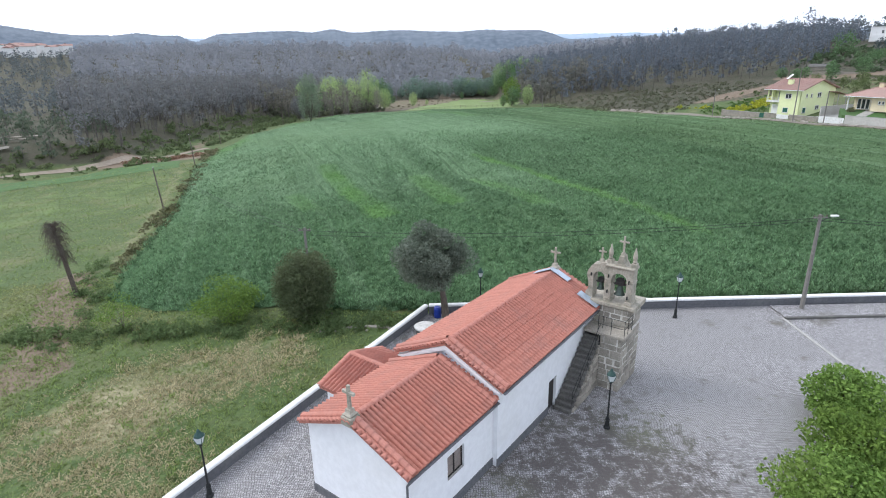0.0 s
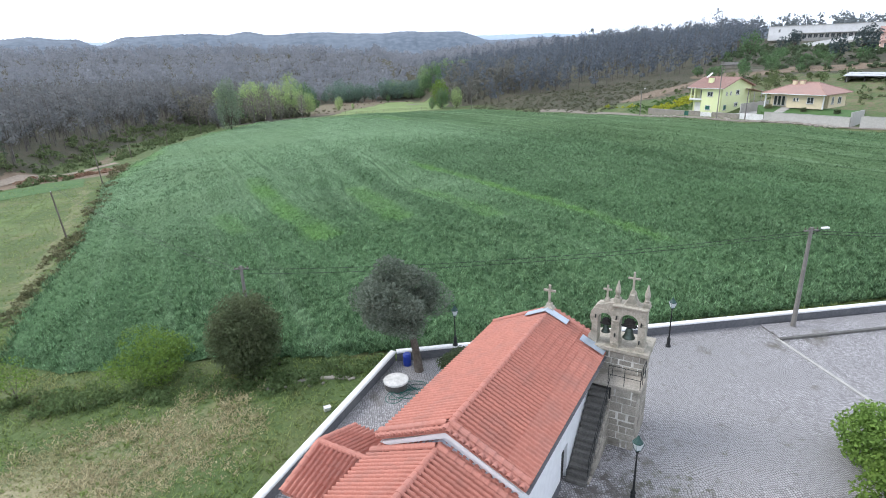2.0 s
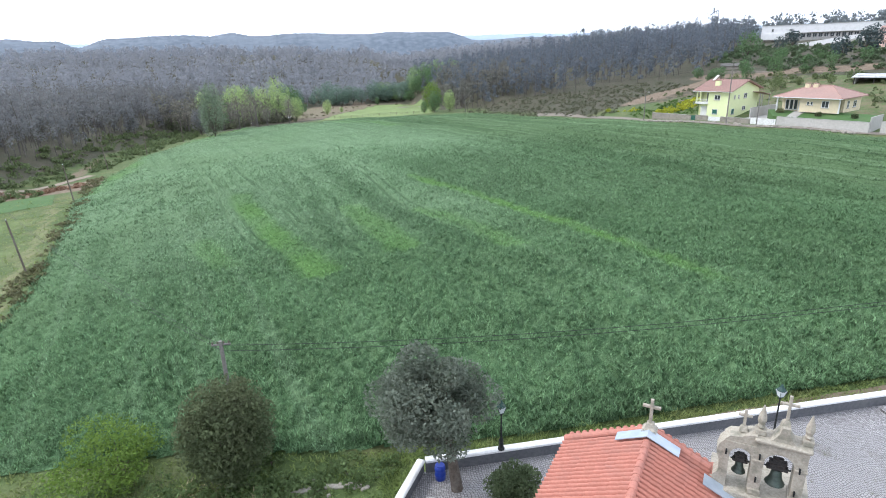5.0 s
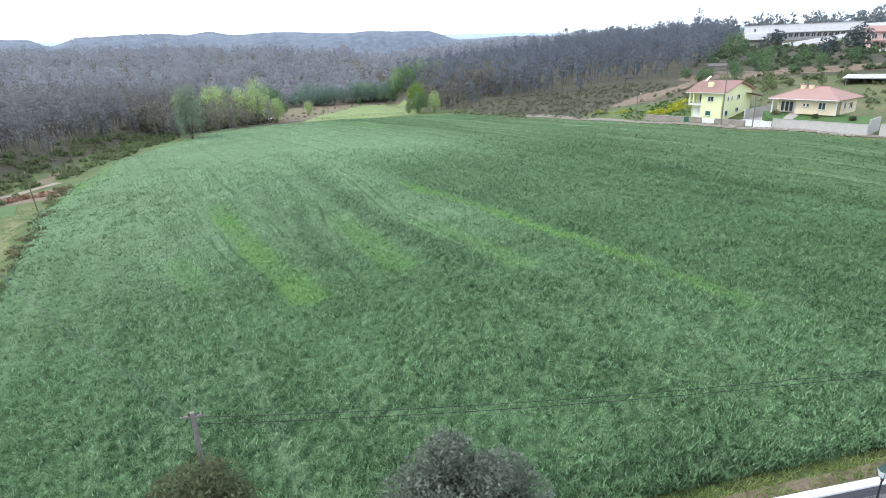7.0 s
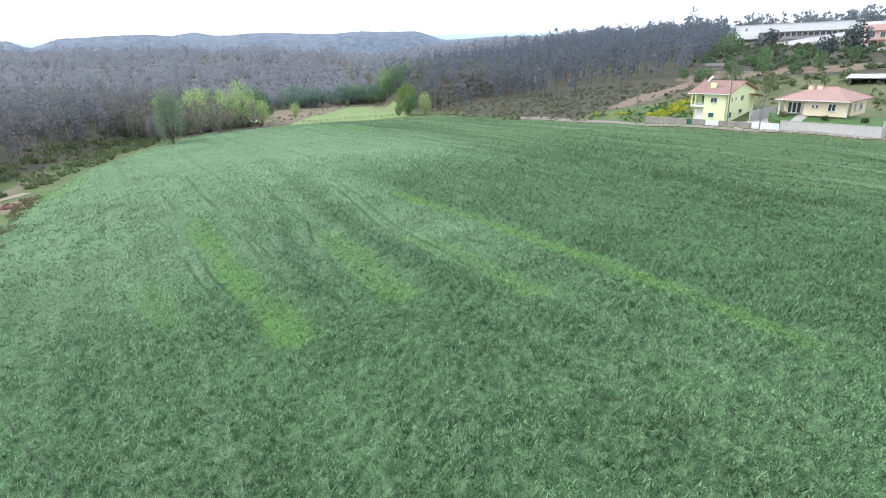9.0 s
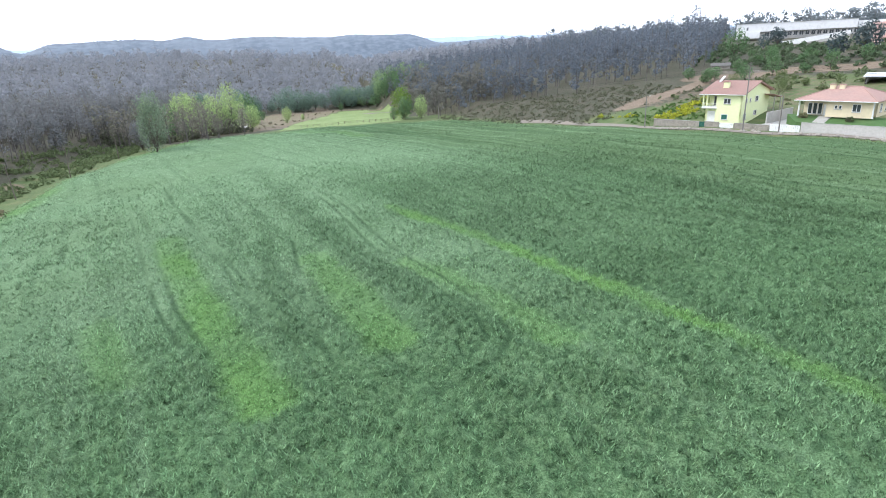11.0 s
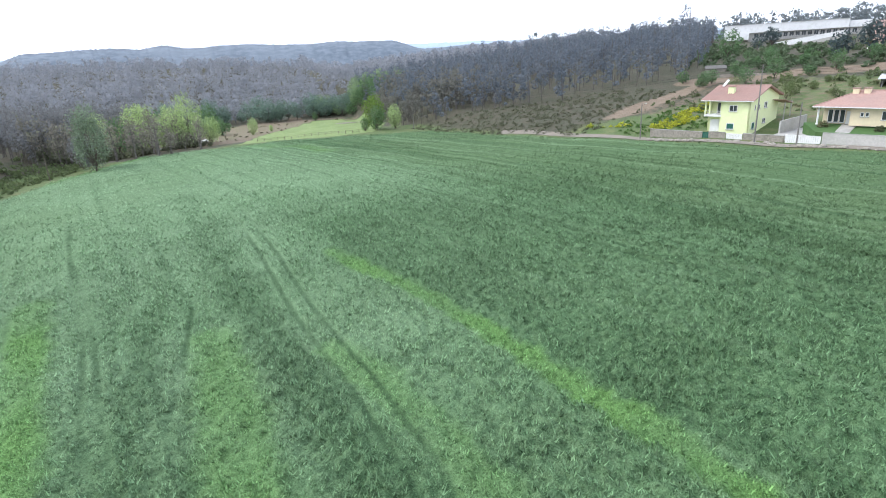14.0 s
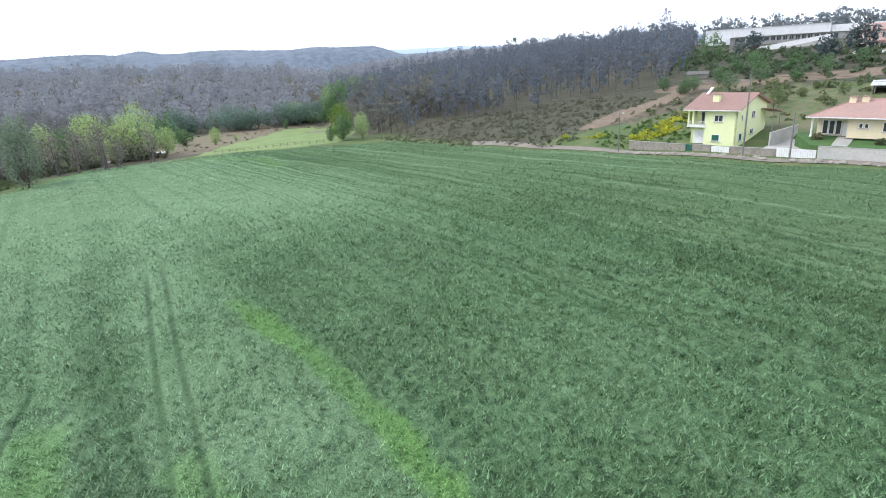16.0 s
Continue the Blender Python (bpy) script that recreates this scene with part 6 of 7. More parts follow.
gate(lane_point(0.302, 3.2), lane_point(0.333, 3.2), -0.95, 1.5, SHUTTER, "small green metal gate in the stone wall", 4)
gate(lane_point(0.425, 3.2), lane_point(0.505, 3.2), -0.85, 1.4, WHITE_PAINT, "white metal garage gate", 10)
gate(lane_point(0.705, 3.2), lane_point(0.855, 3.2), -0.65, 1.6, WHITE_PAINT, "wide white metal drive gate", 16)
tagged(part("drive", Geo().slab([(98.6, 150.4), (101.0, 143.7), (113.6, 150.7), (111.3, 157.8)], "z", -1.4, 0.3), CONCRETE), "pale concrete drive between the houses", "drive", kind="structure")
corners = [(101.7, 143.3), (110.0, 123.6), (116.0, 127.0), (110.4, 139.2), (105.2, 149.5)]
heights = (1.5, 1.5, 2.5, 2.5, 2.5)
lawn = Geo().add([(x, y, z) for (x, y), z in zip(corners, heights)] + [(x, y, -1.4) for x, y in corners], [(0, 1, 2, 3, 4)] + [(i, (i + 1) % 5, 5 + (i + 1) % 5, 5 + i) for i in range(5)])
tagged(part("lawn", lawn, LAWN), "raised green front lawn of the bungalow", "lawn", kind="structure")
path = Geo().add([(103.2, 140.6, 1.56), (104.1, 138.4, 1.56), (108.2, 140.6, 2.54), (107.2, 142.8, 2.54)] + [(103.2, 140.6, 0.5), (104.1, 138.4, 0.5), (108.2, 140.6, 0.5), (107.2, 142.8, 0.5)], [(0, 1, 2, 3), (0, 4, 5, 1), (1, 5, 6, 2), (2, 6, 7, 3), (3, 7, 4, 0)])
tagged(part("path", path, CONCRETE), "pale garden path to the front door", "path", kind="structure")
for k, (x, y, s) in enumerate(((104.6, 144.6, 1.5), (107.3, 135.4, 1.2), (110.6, 128.6, 1.2))):
    single_tree("shrub", round_tree(60 + k, s, s * 1.3, 0.05, 260, 0.16, lumps=6, trunk=0.06), BARK, DARK_LEAF if k else SCRUB, (x, y, 1.75), "round clipped shrub on the lawn", "shrub")

# ---- the school on the hill ----
SCHOOL = pose(278.6, 382.2, 20.7, 0, 0, -40.5)
school = thing("school", "long white flat-roofed school building on the hill", "school", SCHOOL)
part("upper_block", Geo().box(0, 0, 3.4, 66, 18, 8.4, 0.05), WHITE_PAINT, school, "white upper storey wall")
part("end_block", Geo().box(0, -0.6, -0.4, 14, 18, 3.4), WHITE_PAINT, school)
part("lower_wall", Geo().box(14, 2.4, -2.0, 96, 18, 3.4), BLOCKWORK, school, "recessed lower storey in shade")
part("east_block", Geo().box(66.4, 1.0, 3.4, 96, 18, 7.2, 0.05).box(78, -12, 1.4, 152, 4, 7.0, 0.05), WHITE_PAINT, school, "white projecting wing")
part("roof_edge", Geo().box(-0.3, -0.3, 8.4, 66.3, 18.3, 8.6), BLOCKWORK, school)
for i in range(17):
    x = 17 + i * 3.2
    opening(school, "s", x, x + 2.2, 0.6, 2.9, 2.4)
for i in range(6):
    x = 84 + i * 6
    opening(school, "s", x, x + 4.2, 1.6, 5.0, -12)
opening(school, "s", 6.0, 7.0, 4.6, 6.4, 0.0)
ramp_up = thing("ramp", "long white ramp wall climbing to the school", "ramp", pose(236, 297, 0, 0, 0, -46.5), kind="structure")
part("parapet", Geo().slab([(0, 15.0), (29, 20.2), (29, 21.9), (0, 17.7)], "y", -0.25, 0.25), WHITE_PAINT, ramp_up, "white painted parapet")
part("base_wall", Geo().slab([(0, 12), (29, 12), (29, 20.195), (0, 14.995)], "y", -0.2, 0.2), BLOCKWORK, ramp_up, "grey retaining wall")
pink = thing("house", "two-storey pink house with tiled roof on the hill", "house", pose(213.6, 225.7, 14.4, 0, 0, -42))
part("wall", Geo().box(0, 0, -1, 14, 12, 7.2), PINK, pink, "pale pink rendered walls")
part("terrace", Geo().box(-3, -5, -3, 16, 0, 0.4), WHITE_CAP, pink)
part("roof", Geo().slab([(-0.8, 7.1), (6, 9.4), (12.8, 7.1), (12.8, 6.9), (-0.8, 6.9)], "x", -0.8, 14.8), FAR_TILE, pink)
part("band", Geo().box(-0.4, -1.2, 3.3, 14.4, 0, 3.7), FAR_TILE, pink)
for x in (1.2, 4.6, 8.0, 11.0):
    opening(pink, "s", x, x + 1.5, 4.6, 6.3, 0.0)
    opening(pink, "s", x, x + 1.5, 0.9, 2.6, 0.0)

# sheds and ruins on the slope
shed = thing("shed", "long open-fronted shed with grey sheet roof", "shed", pose(150, 171, 5.0, 0, 0, -55))
part("roof", Geo().slab([(-0.5, 2.9), (7, 3.7), (7, 3.85), (-0.5, 3.05)], "x", -0.6, 26), surface("sheet_roof", (0.5, 0.52, 0.53), (0.4, 0.42, 0.44), (0.3, 0.29, 0.27), fine=2, bump=0.1), shed, "grey corrugated sheet roof")
part("wall", Geo().box(0, 6.4, -1.5, 25.4, 6.8, 3.6).box(0, 0.4, -1.5, 0.4, 6.4, 3.0).box(25, 0.4, -1.5, 25.4, 6.4, 3.0), BLOCKWORK, shed)
for i in range(6):
    part("shed_post", Geo().box(5.0 * i, 0, -1.5, 5.0 * i + 0.25, 0.25, 3.0), DARK_WOOD, shed)
hut = thing("hut", "small rough stone hut on the bare slope", "hut", pose(150, 236, float(land(150, 236)) - 0.4, 0, 0, -40))
part("wall", Geo().box(0, 0, -1, 6.5, 5, 2.0), RUBBLE, hut)
part("roof", Geo().slab([(-0.3, 1.9), (2.5, 2.9), (5.3, 1.9), (5.3, 2.02), (2.5, 3.05), (-0.3, 2.02)], "x", -0.3, 6.8), DARK_STONE, hut)
garden_wall((143, 226), (161, 207), float(land(150, 217)), 1.0, RUBBLE, "old field wall across the slope", 0.5, False)

utility_pole((92.75, 148.5, float(land(92.75, 148.5))), 15.0, "tall concrete line pole beside the lane", 2)
utility_pole((82.8, 171.9, float(land(82.8, 171.9))), 8.0, "slim grey lane lamp pole by the stone wall", 0, True)
utility_pole((49.6, 268.0, float(land(49.6, 268.0))), 10.4, "pale wooden line pole at the field corner", 1)
utility_pole((96.8, 142.5, float(land(96.8, 142.5))), 8.0, "thin service pole by the drive gate", 0)
wire((92.75, 148.5, 13.6), (47.5, 262.5, 4.5), 2.0)
wire((92.75, 148.5, 14.1), (47.5, 262.5, 5.0), 2.0)
wire((92.75, 148.5, 13.6), (140, 60, 12), 2.0)
wire((92.75, 148.5, 14.1), (140, 60, 12.5), 2.0)

# pines, garden trees and scrub on the slope
PINE = [round_tree(70 + k, h, w, l, 520, 0.42, lumps=10, trunk=0.22) for k, (h, w, l) in enumerate(((9, 7, 2.5), (10.5, 9, 2.0), (8, 6.5, 1.5)))]
for k, (x, y, s) in enumerate(((213, 274, 1.05), (207, 275, 0.7), (184, 214, 1.15), (191, 209, 1.35), (222, 205, 1.0))):
    single_tree("pine_tree", PINE[k % 3], BARK, EUCA_DARK, (x, y, float(land(x, y)) - 0.2), "dark green pine on the slope below the school", "tree", s, 70 * k)
BROAD = [round_tree(80 + k, h, w, l, 640, 0.36, lumps=11, trunk=0.2) for k, (h, w, l) in enumerate(((7.5, 7, 1.0), (9.5, 8, 1.5), (6, 6.5, 0.5), (11, 8, 2.0)))]
LOW = [round_tree(90 + k, h, w, 0.05, 54, 0.42, lumps=3, trunk=0.05) for k, (h, w) in enumerate(((1.4, 2.6), (2.2, 3.4), (1.0, 2.2)))]
FINE_LOW = [round_tree(96 + k, h, w, 0.0, 44, 0.36, lumps=3, trunk=0.05) for k, (h, w) in enumerate(((1.3, 2.6), (2.2, 3.0), (0.9, 2.4)))]
plant_stand("slope_trees", scatter(70, 128, 262, 195, 300, lambda x, y: (road_side(x, y) > 58) & (road_side(x, y) < 125) & (x > 0.853 * (y - 67) - 4)), BROAD, [BARK, MID_LEAF], "green trees on the slope below the school", "trees", (0.4, 0.7))
plant_stand("slope_scrub", scatter(1000, 140, 300, 150, 350, lambda x, y: (road_side(x, y) > 84) & (road_side(x, y) < 162) & (x > 0.853 * (y - 67) - 4)), LOW, [BARK, leaves("slope_shrub_leaf", (0.138, 0.190, 0.109), (0.096, 0.138, 0.081), (0.192, 0.196, 0.115))], "dense low green scrub on the slope below the school", "shrubs", (0.8, 1.7))
plant_stand("garden_trees", [(128, 177), (133, 180), (137, 172), (141, 182), (131, 187), (146, 175), (139, 189), (150, 186), (128, 196)], BROAD, [BARK, leaves("orchard_leaf", (0.17, 0.22, 0.09), (0.11, 0.15, 0.07), (0.22, 0.2, 0.13))], "pale budding fruit trees behind the houses", "trees", (0.3, 0.5))
SLOPE_SCRUB = leaves("slope_scrub_leaf", (0.165, 0.178, 0.115), (0.128, 0.14, 0.094), (0.205, 0.190, 0.135), amount=0.6)
plant_stand("lane_scrub", scatter(3200, 46, 140, 174, 272, lambda x, y: (road_side(x, y) > np.where(y > 214, -3, 4)) & (road_side(x, y) < 56) & ~east_wood_line(x, y - 4) & (y > 182 + 0.1 * x) & (line_distance(x, y, [(92, 200), (108.6, 207.3), (130, 215.2), (140.3, 219.2)]) > 3) & (near_line(x, y, [(92, 186), (104, 190), (113, 195)], 7) < 0.2)), FINE_LOW, [SLOPE_SCRUB, SLOPE_SCRUB], "olive-brown dry scrub on the slope above the lane", "shrubs", (0.28, 0.6))
plant_stand("garden_scrub", scatter(420, 100, 190, 118, 205, lambda x, y: (road_side(x, y) > 34) & (road_side(x, y) < 84) & (rng.uniform(0, 1, len(x)) < 0.6)), FINE_LOW, [BARK, leaves("garden_scrub_leaf", (0.165, 0.205, 0.10), (0.115, 0.15, 0.075), (0.23, 0.21, 0.13), amount=0.5)], "mixed olive-green shrubs in the gardens behind the houses", "shrubs", (0.5, 1.3))
plant_stand("yellow_blossom", scatter(1500, 78, 118, 172, 200, lambda x, y: (near_line(x, y, [(95, 180), (104, 183.5), (112, 188)], 2.6) > 0.3) & (lumpy(x, y, 3.0) > 0.4) | (near_line(x, y, [(82, 195), (88, 187)], 1.0) > 0.3) & (lumpy(x, y, 2.0) > 0.62)), LOW, [BARK, GORSE], "bank of bright yellow blossom beside the yellow house", "flowers", (0.3, 0.6))
plant_stand("garden_greens", scatter(200, 84, 118, 170, 196, lambda x, y: near_line(x, y, [(92, 180), (104, 181), (115, 187)], 7.5) > 0.2), LOW, [BARK, leaves("garden_green_leaf", (0.15, 0.24, 0.08), (0.1, 0.18, 0.06))], "green plants among the yellow blossom", "plants", (0.3, 0.6))
single_tree("tree", BROAD[1], BARK, MID_LEAF, (181, 262, float(land(181, 262)) - 0.3), "large rounded green tree on the slope", "tree", 1.25, 20)


# ---- valley, track and meadow ----
TRACK = [(-150, 128), (-107, 137), (-86, 149), (-72, 160), (-67, 168)]
ribbon(TRACK, 1.7, 0.12, surface("track_earth", (0.288, 0.240, 0.192), (0.224, 0.184, 0.144), (0.192, 0.176, 0.112), fine=1.5, broad=0.2, bump=0.4), "dirt_track", "pale dirt track along the wooded bank", "track", 0.03)
ribbon([(30, 372), (90, 405)], 4.5, 0.15, ASPHALT, "valley_track", "pale track through the valley", "track", 0.02)
stream = ribbon([(-50, 312), (-42, 317), (-36, 322), (-33, 350)], 3.2, 0.18, surface("wet_gravel", (0.5, 0.49, 0.47), (0.36, 0.34, 0.32), fine=1, bump=0.3, rough=0.35), "gravel_yard", "pale gravel ground in the valley", "ground", 0.05)
ribbon([(-140, 112), (-95, 126), (-63, 139)], 6.0, 0.06, LAWN, "kitchen_field", "dark green strip of garden crops", "field", 0.03)
plant_stand("bank_scrub", scatter(1500, -140, -54, 120, 300, lambda x, y: (bank_side(x, y) > -8) & (bank_side(x, y) < 16) & (x < -58) & (line_distance(x, y, TRACK) > 3)), FINE_LOW, [BARK, leaves("bank_leaf", (0.159, 0.207, 0.097), (0.114, 0.152, 0.073), (0.202, 0.199, 0.116))], "dark scrub on the bank above the track", "shrubs", (0.6, 1.35))
for k in range(4):
    y = 150 + 7 * k
    ribbon([(-210, y - 46 + 3 * k), (-150, y - 22), (-112, y - 6)], 0.7, 0.7 + 0.1 * k, RUBBLE, "terrace_wall", "low overgrown terrace wall", "wall", 0.1)
earth_heap = plant_stand("earth_heap", scatter(70, -84, -60, 144, 158, lambda x, y: np.hypot((x + 72) / 11, (y - 150.5) / 3.5) < 1), [round_tree(120, 0.6, 2.4, 0.0, 60, 0.35, lumps=5, trunk=0.05)], [EARTH, EARTH], "heap of freshly dug red earth beside the track", "earth")
SPRING = [round_tree(160 + k, h, w, 0.8, 2000, 0.24, lumps=20, trunk=0.18, ragged=True) for k, (h, w) in enumerate(((11, 7.5), (9.5, 6.5), (12, 7)))]
plant_stand("spring_trees", [(-34, 300), (-43, 304), (-52, 312), (-58, 322), (-46, 330), (-64, 332), (-72, 320)], SPRING, [BARK, SPRING_LEAF], "pale green spring trees along the stream", "trees", (1.25, 1.75))
plant_stand("stream_trees", [(-38, 312), (-30, 322), (-48, 322), (-56, 302), (-62, 312), (-40, 346), (-54, 346), (-68, 342), (-30, 372), (-44, 366)], BROAD, [BARK, MID_LEAF], "darker green trees behind the spring trees", "trees", (1.1, 1.7))
plant_stand("stream_scrub", scatter(130, -84, -26, 270, 312, lambda x, y: (np.abs(y - 294 - 0.25 * (x + 50)) < 9) & (line_distance(x, y, [(-50, 312), (-42, 317), (-30, 304)]) > 4)), LOW, [BARK, leaves("stream_scrub_leaf", (0.145, 0.150, 0.105), (0.098, 0.106, 0.076), (0.185, 0.215, 0.115), amount=0.7)], "brown-green scrub under the trees by the stream", "shrubs", (1.0, 2.3))
plant_stand("bare_trees", scatter(95, -84, -24, 272, 330, lambda x, y: (x + 0.35 * (y - 300) < -28)), [tall_tree(s, 9, 110, 0.36, start=0.2, spread_=2.6) for s in (131, 132)], [PALE_BARK, leaves("budding_leaf", (0.245, 0.230, 0.195), (0.175, 0.168, 0.145), (0.290, 0.325, 0.190), amount=0.6)], "brownish half-bare trees by the stream", "trees", (0.7, 1.5))
plant_stand("valley_scrub", scatter(260, -60, 54, 300, 462, lambda x, y: inside_outline(x, y, STREAM_GROUND) & (rng.uniform(0, 1, len(x)) < 0.8)), LOW, [BARK, leaves("valley_scrub_leaf", (0.215, 0.205, 0.135), (0.160, 0.155, 0.105), (0.270, 0.250, 0.180), amount=0.6)], "low dry scrub on the bare ground by the stream", "shrubs", (0.25, 0.7))
plant_stand("valley_trees", [(44, 438), (49, 430), (54, 424), (52, 440), (57, 414), (60, 428), (55, 402), (62, 404)], BROAD, [BARK, MID_LEAF], "dark green trees where the meadow meets the wood", "trees", (1.0, 1.5))
plant_stand("corner_wood", scatter(330, 49, 92, 272, 440, lambda x, y: (x > 48 + 0.03 * (y - 272)) & (y > 276 - 0.1 * (x - 50))), DENSE, [PALE_BARK, leaves("corner_wood_leaf", (0.225, 0.225, 0.195), (0.165, 0.168, 0.150), (0.255, 0.240, 0.200), amount=0.6, island=0.12)], "brownish-grey mixed wood at the corner of the field", "woods", (0.55, 0.95))
# green leaves lifted in tone for the haze over the valley
plant_stand("valley_trees", scatter(110, -70, 60, 425, 480, lambda x, y: (y > 436 + 0.25 * np.clip(x + 35, 0, 60)) & (y < 460 + 0.25 * np.clip(x + 35, 0, 60))), BROAD, [BARK, leaves("hazed_tree_leaf", (0.195, 0.280, 0.220), (0.145, 0.218, 0.178), (0.235, 0.320, 0.215))], "round green trees at the foot of the far wood", "trees", (1.0, 1.6))
plant_stand("valley_trees", scatter(90, 22, 80, 425, 480, lambda x, y: (y > 462 - 0.55 * (x - 22)) & (y < 482 - 0.55 * (x - 22))), BROAD, [BARK, leaves("bright_tree_leaf", (0.29, 0.40, 0.20), (0.20, 0.30, 0.155), (0.36, 0.44, 0.25))], "bright green rounded trees before the far wood", "trees", (0.9, 1.45))
for k, (x, y, s, m, n) in enumerate(((37.5, 278, 1.1, MID_LEAF, "leafy"), (44, 277, 1.0, SPRING_LEAF, "pale"), (37.4, 286, 1.6, YELLOW_LEAF, "tall yellowish"), (-12.6, 344, 0.85, SPRING_LEAF, "small pale"), (-26.5, 304.5, 1.25, SPRING_LEAF, "open-crowned pale"), (33, 281, 0.6, MID_LEAF, "low"), (-5, 360, 0.4, SPRING_LEAF, "low pale"), (20, 432, 0.6, MID_LEAF, "small"))):
    single_tree("tree", round_tree(170 + k, 8.6 + k % 2, 6.0, 0.7, 2000, 0.2, lumps=16, trunk=0.2), BARK, m, (x, y, float(land(x, y)) - 0.2), f"{n} green tree at the edge of the field", "tree", s, 50 * k)

# leaf colour lightened here too, haze included
single_tree("tree", round_tree(180, 20, 10.0, 1.2, 4200, 0.3, lumps=24, trunk=0.35, ragged=True), BARK, leaves("hazed_corner_tree_leaf", (0.245, 0.310, 0.215), (0.180, 0.240, 0.165), (0.300, 0.345, 0.250)), (-53, 246, float(land(-53, 246)) - 0.2), "tall slender green tree at the corner of the field", "tree")
single_tree("tree", round_tree(181, 11, 7.5, 1.0, 1600, 0.32, lumps=14, trunk=0.25), BARK, HAZED_EUCA_LEAF, (-61, 262, float(land(-61, 262)) - 0.2), "greyish half-bare tree beside the wood", "tree")

POST_WOOD = surface("post_wood", (0.17, 0.14, 0.11), (0.11, 0.095, 0.08), (0.24, 0.22, 0.2), fine=8, bump=0.4)


def line_post(at, height, lean, label="leaning dark wooden post at the field edge"):
    p = thing("wooden_post", label, "post", pose(*at, 0, lean, 30))
    part("post", Geo().lathe([(0.13, -0.3), (0.1, height), (0.05, height + 0.05)], 7), POST_WOOD, p)
    part("insulator", Geo().lathe([(0.04, height + 0.05), (0.06, height + 0.12), (0.03, height + 0.2)], 6), FROSTED, p)
    return p


for x, y, h, lean in ((-43.7, 88.2, 7.2, -4), (-57.5, 135, 7.2, -3), (-66, 176, 7.5, -2), (-64.5, 203, 7.5, 2), (-62, 236, 7.5, 0)):
    line_post((x, y, float(land(x, y))), h, lean)
fence = thing("post_fence", "old wooden post fence below the pale meadow", "fence", pose(0, 0, 0))
for i in range(16):
    x, y = -8 + 38 * i / 15, 285.8 - 8.8 * i / 15
    z = float(land(x, y))
    part("post", Geo().lathe([(0.09, -0.3), (0.08, 1.15), (0.02, 1.2)], 6, (x, y, z)), POST_WOOD, fence)
    if i:
        for h in (0.5, 1.0):
            part("rail", Geo().tube((last[0], last[1], last[2] + h), (x, y, z + h), 0.03, 0.03, 4), POST_WOOD, fence)
    last = (x, y, z)
dead = thing("dead_tree", "leaning dead trunk with a tangle of thin twigs", "tree", pose(-35.6, 51.5, float(land(-35.6, 51.5)), 0, -5, 20))
part("trunk", Geo().lathe([(0.3, -0.3), (0.22, 0.8), (0.2, 5.0), (0.14, 6.8), (0.05, 7.4)], 7), BARK, dead)
twigs = Geo()
rt = random.Random(4)
for i in range(460):
    z = 7.3 - 3.6 * rt.random() ** 1.6
    a, l = rt.uniform(0, 6.28), rt.uniform(0.4, 1.35) * (1.15 - 0.12 * abs(6.2 - z))
    mid = (math.cos(a) * l * 0.6, math.sin(a) * l * 0.6, z + rt.uniform(0.0, 0.4))
    end = (math.cos(a + 0.4) * l, math.sin(a + 0.4) * l, z - rt.uniform(0.2, 1.5))
    twigs.tube((0, 0, z), mid, 0.018, 0.012, 3, False).tube(mid, end, 0.012, 0.006, 3, False)
part("branch_tangle", twigs, BARK, dead)
for x, y, h in ((-40.2, 46.8, 3.6), (-42.5, 45.2, 3.2)):
    s = thing("sapling", "thin bare sapling in the meadow", "tree", pose(x, y, float(land(x, y)), 0, -6, 0))
    part("trunk", Geo().lathe([(0.06, -0.2), (0.04, h * 0.6), (0.012, h)], 5), BARK, s)
    tw = Geo()
    for i in range(26):
        z, a, l = rt.uniform(h * 0.35, h), rt.uniform(0, 6.28), rt.uniform(0.3, 0.9)
        tw.tube((0, 0, z), (math.cos(a) * l, math.sin(a) * l, z + rt.uniform(0.1, 0.5)), 0.012, 0.005, 3, False)
    part("branch_tangle", tw, BARK, s)

# rough grass of the meadow and the strip behind the wall
def straw(x, y):
    """Where the meadow has dried to straw."""
    return np.maximum(near_line(x, y, [(-20, 33), (-13, 36)], 3.6), near_line(x, y, [(-25, 26), (-16, 21)], 4.5)) * step(0.2, 0.6, lumpy(x, y, 1.6))


def grass_blades(count, x0, x1, y0, y1, height, width, each, accept):
    x, y = rng.uniform(x0, x1, count), rng.uniform(y0, y1, count)
    ok = accept(x, y) & ~inside_outline(x, y, FIELD)
    x, y = x[ok], y[ok]
    return tufts(x, y, land(x, y) - 0.02, height * rng.uniform(0.5, 1.3, len(x)) * (0.6 + 0.9 * lumpy(x, y, 1.2)), width, each, 1.4)


MEADOW_GRASS = leaves("meadow_grass", (0.238, 0.305, 0.105), (0.165, 0.228, 0.078), (0.370, 0.355, 0.180), amount=0.6)
blades_object("meadow_grass", [grass_blades(38000, -50, 0, 10, 56, 0.22, 0.085, 3, lambda x, y: (west_of_wall(x, y) > 0.3) & (rng.uniform(0, 1, len(x)) > 0.85 * straw(x, y))), grass_blades(9000, -3, 70, 37.4, 41, 0.3, 0.06, 4, lambda x, y: y > 37.5), grass_blades(16000, -95, -34, 50, 140, 0.22, 0.12, 2, lambda x, y: x < -34)],
              MEADOW_GRASS, "rough meadow grass with dry patches", "grass")
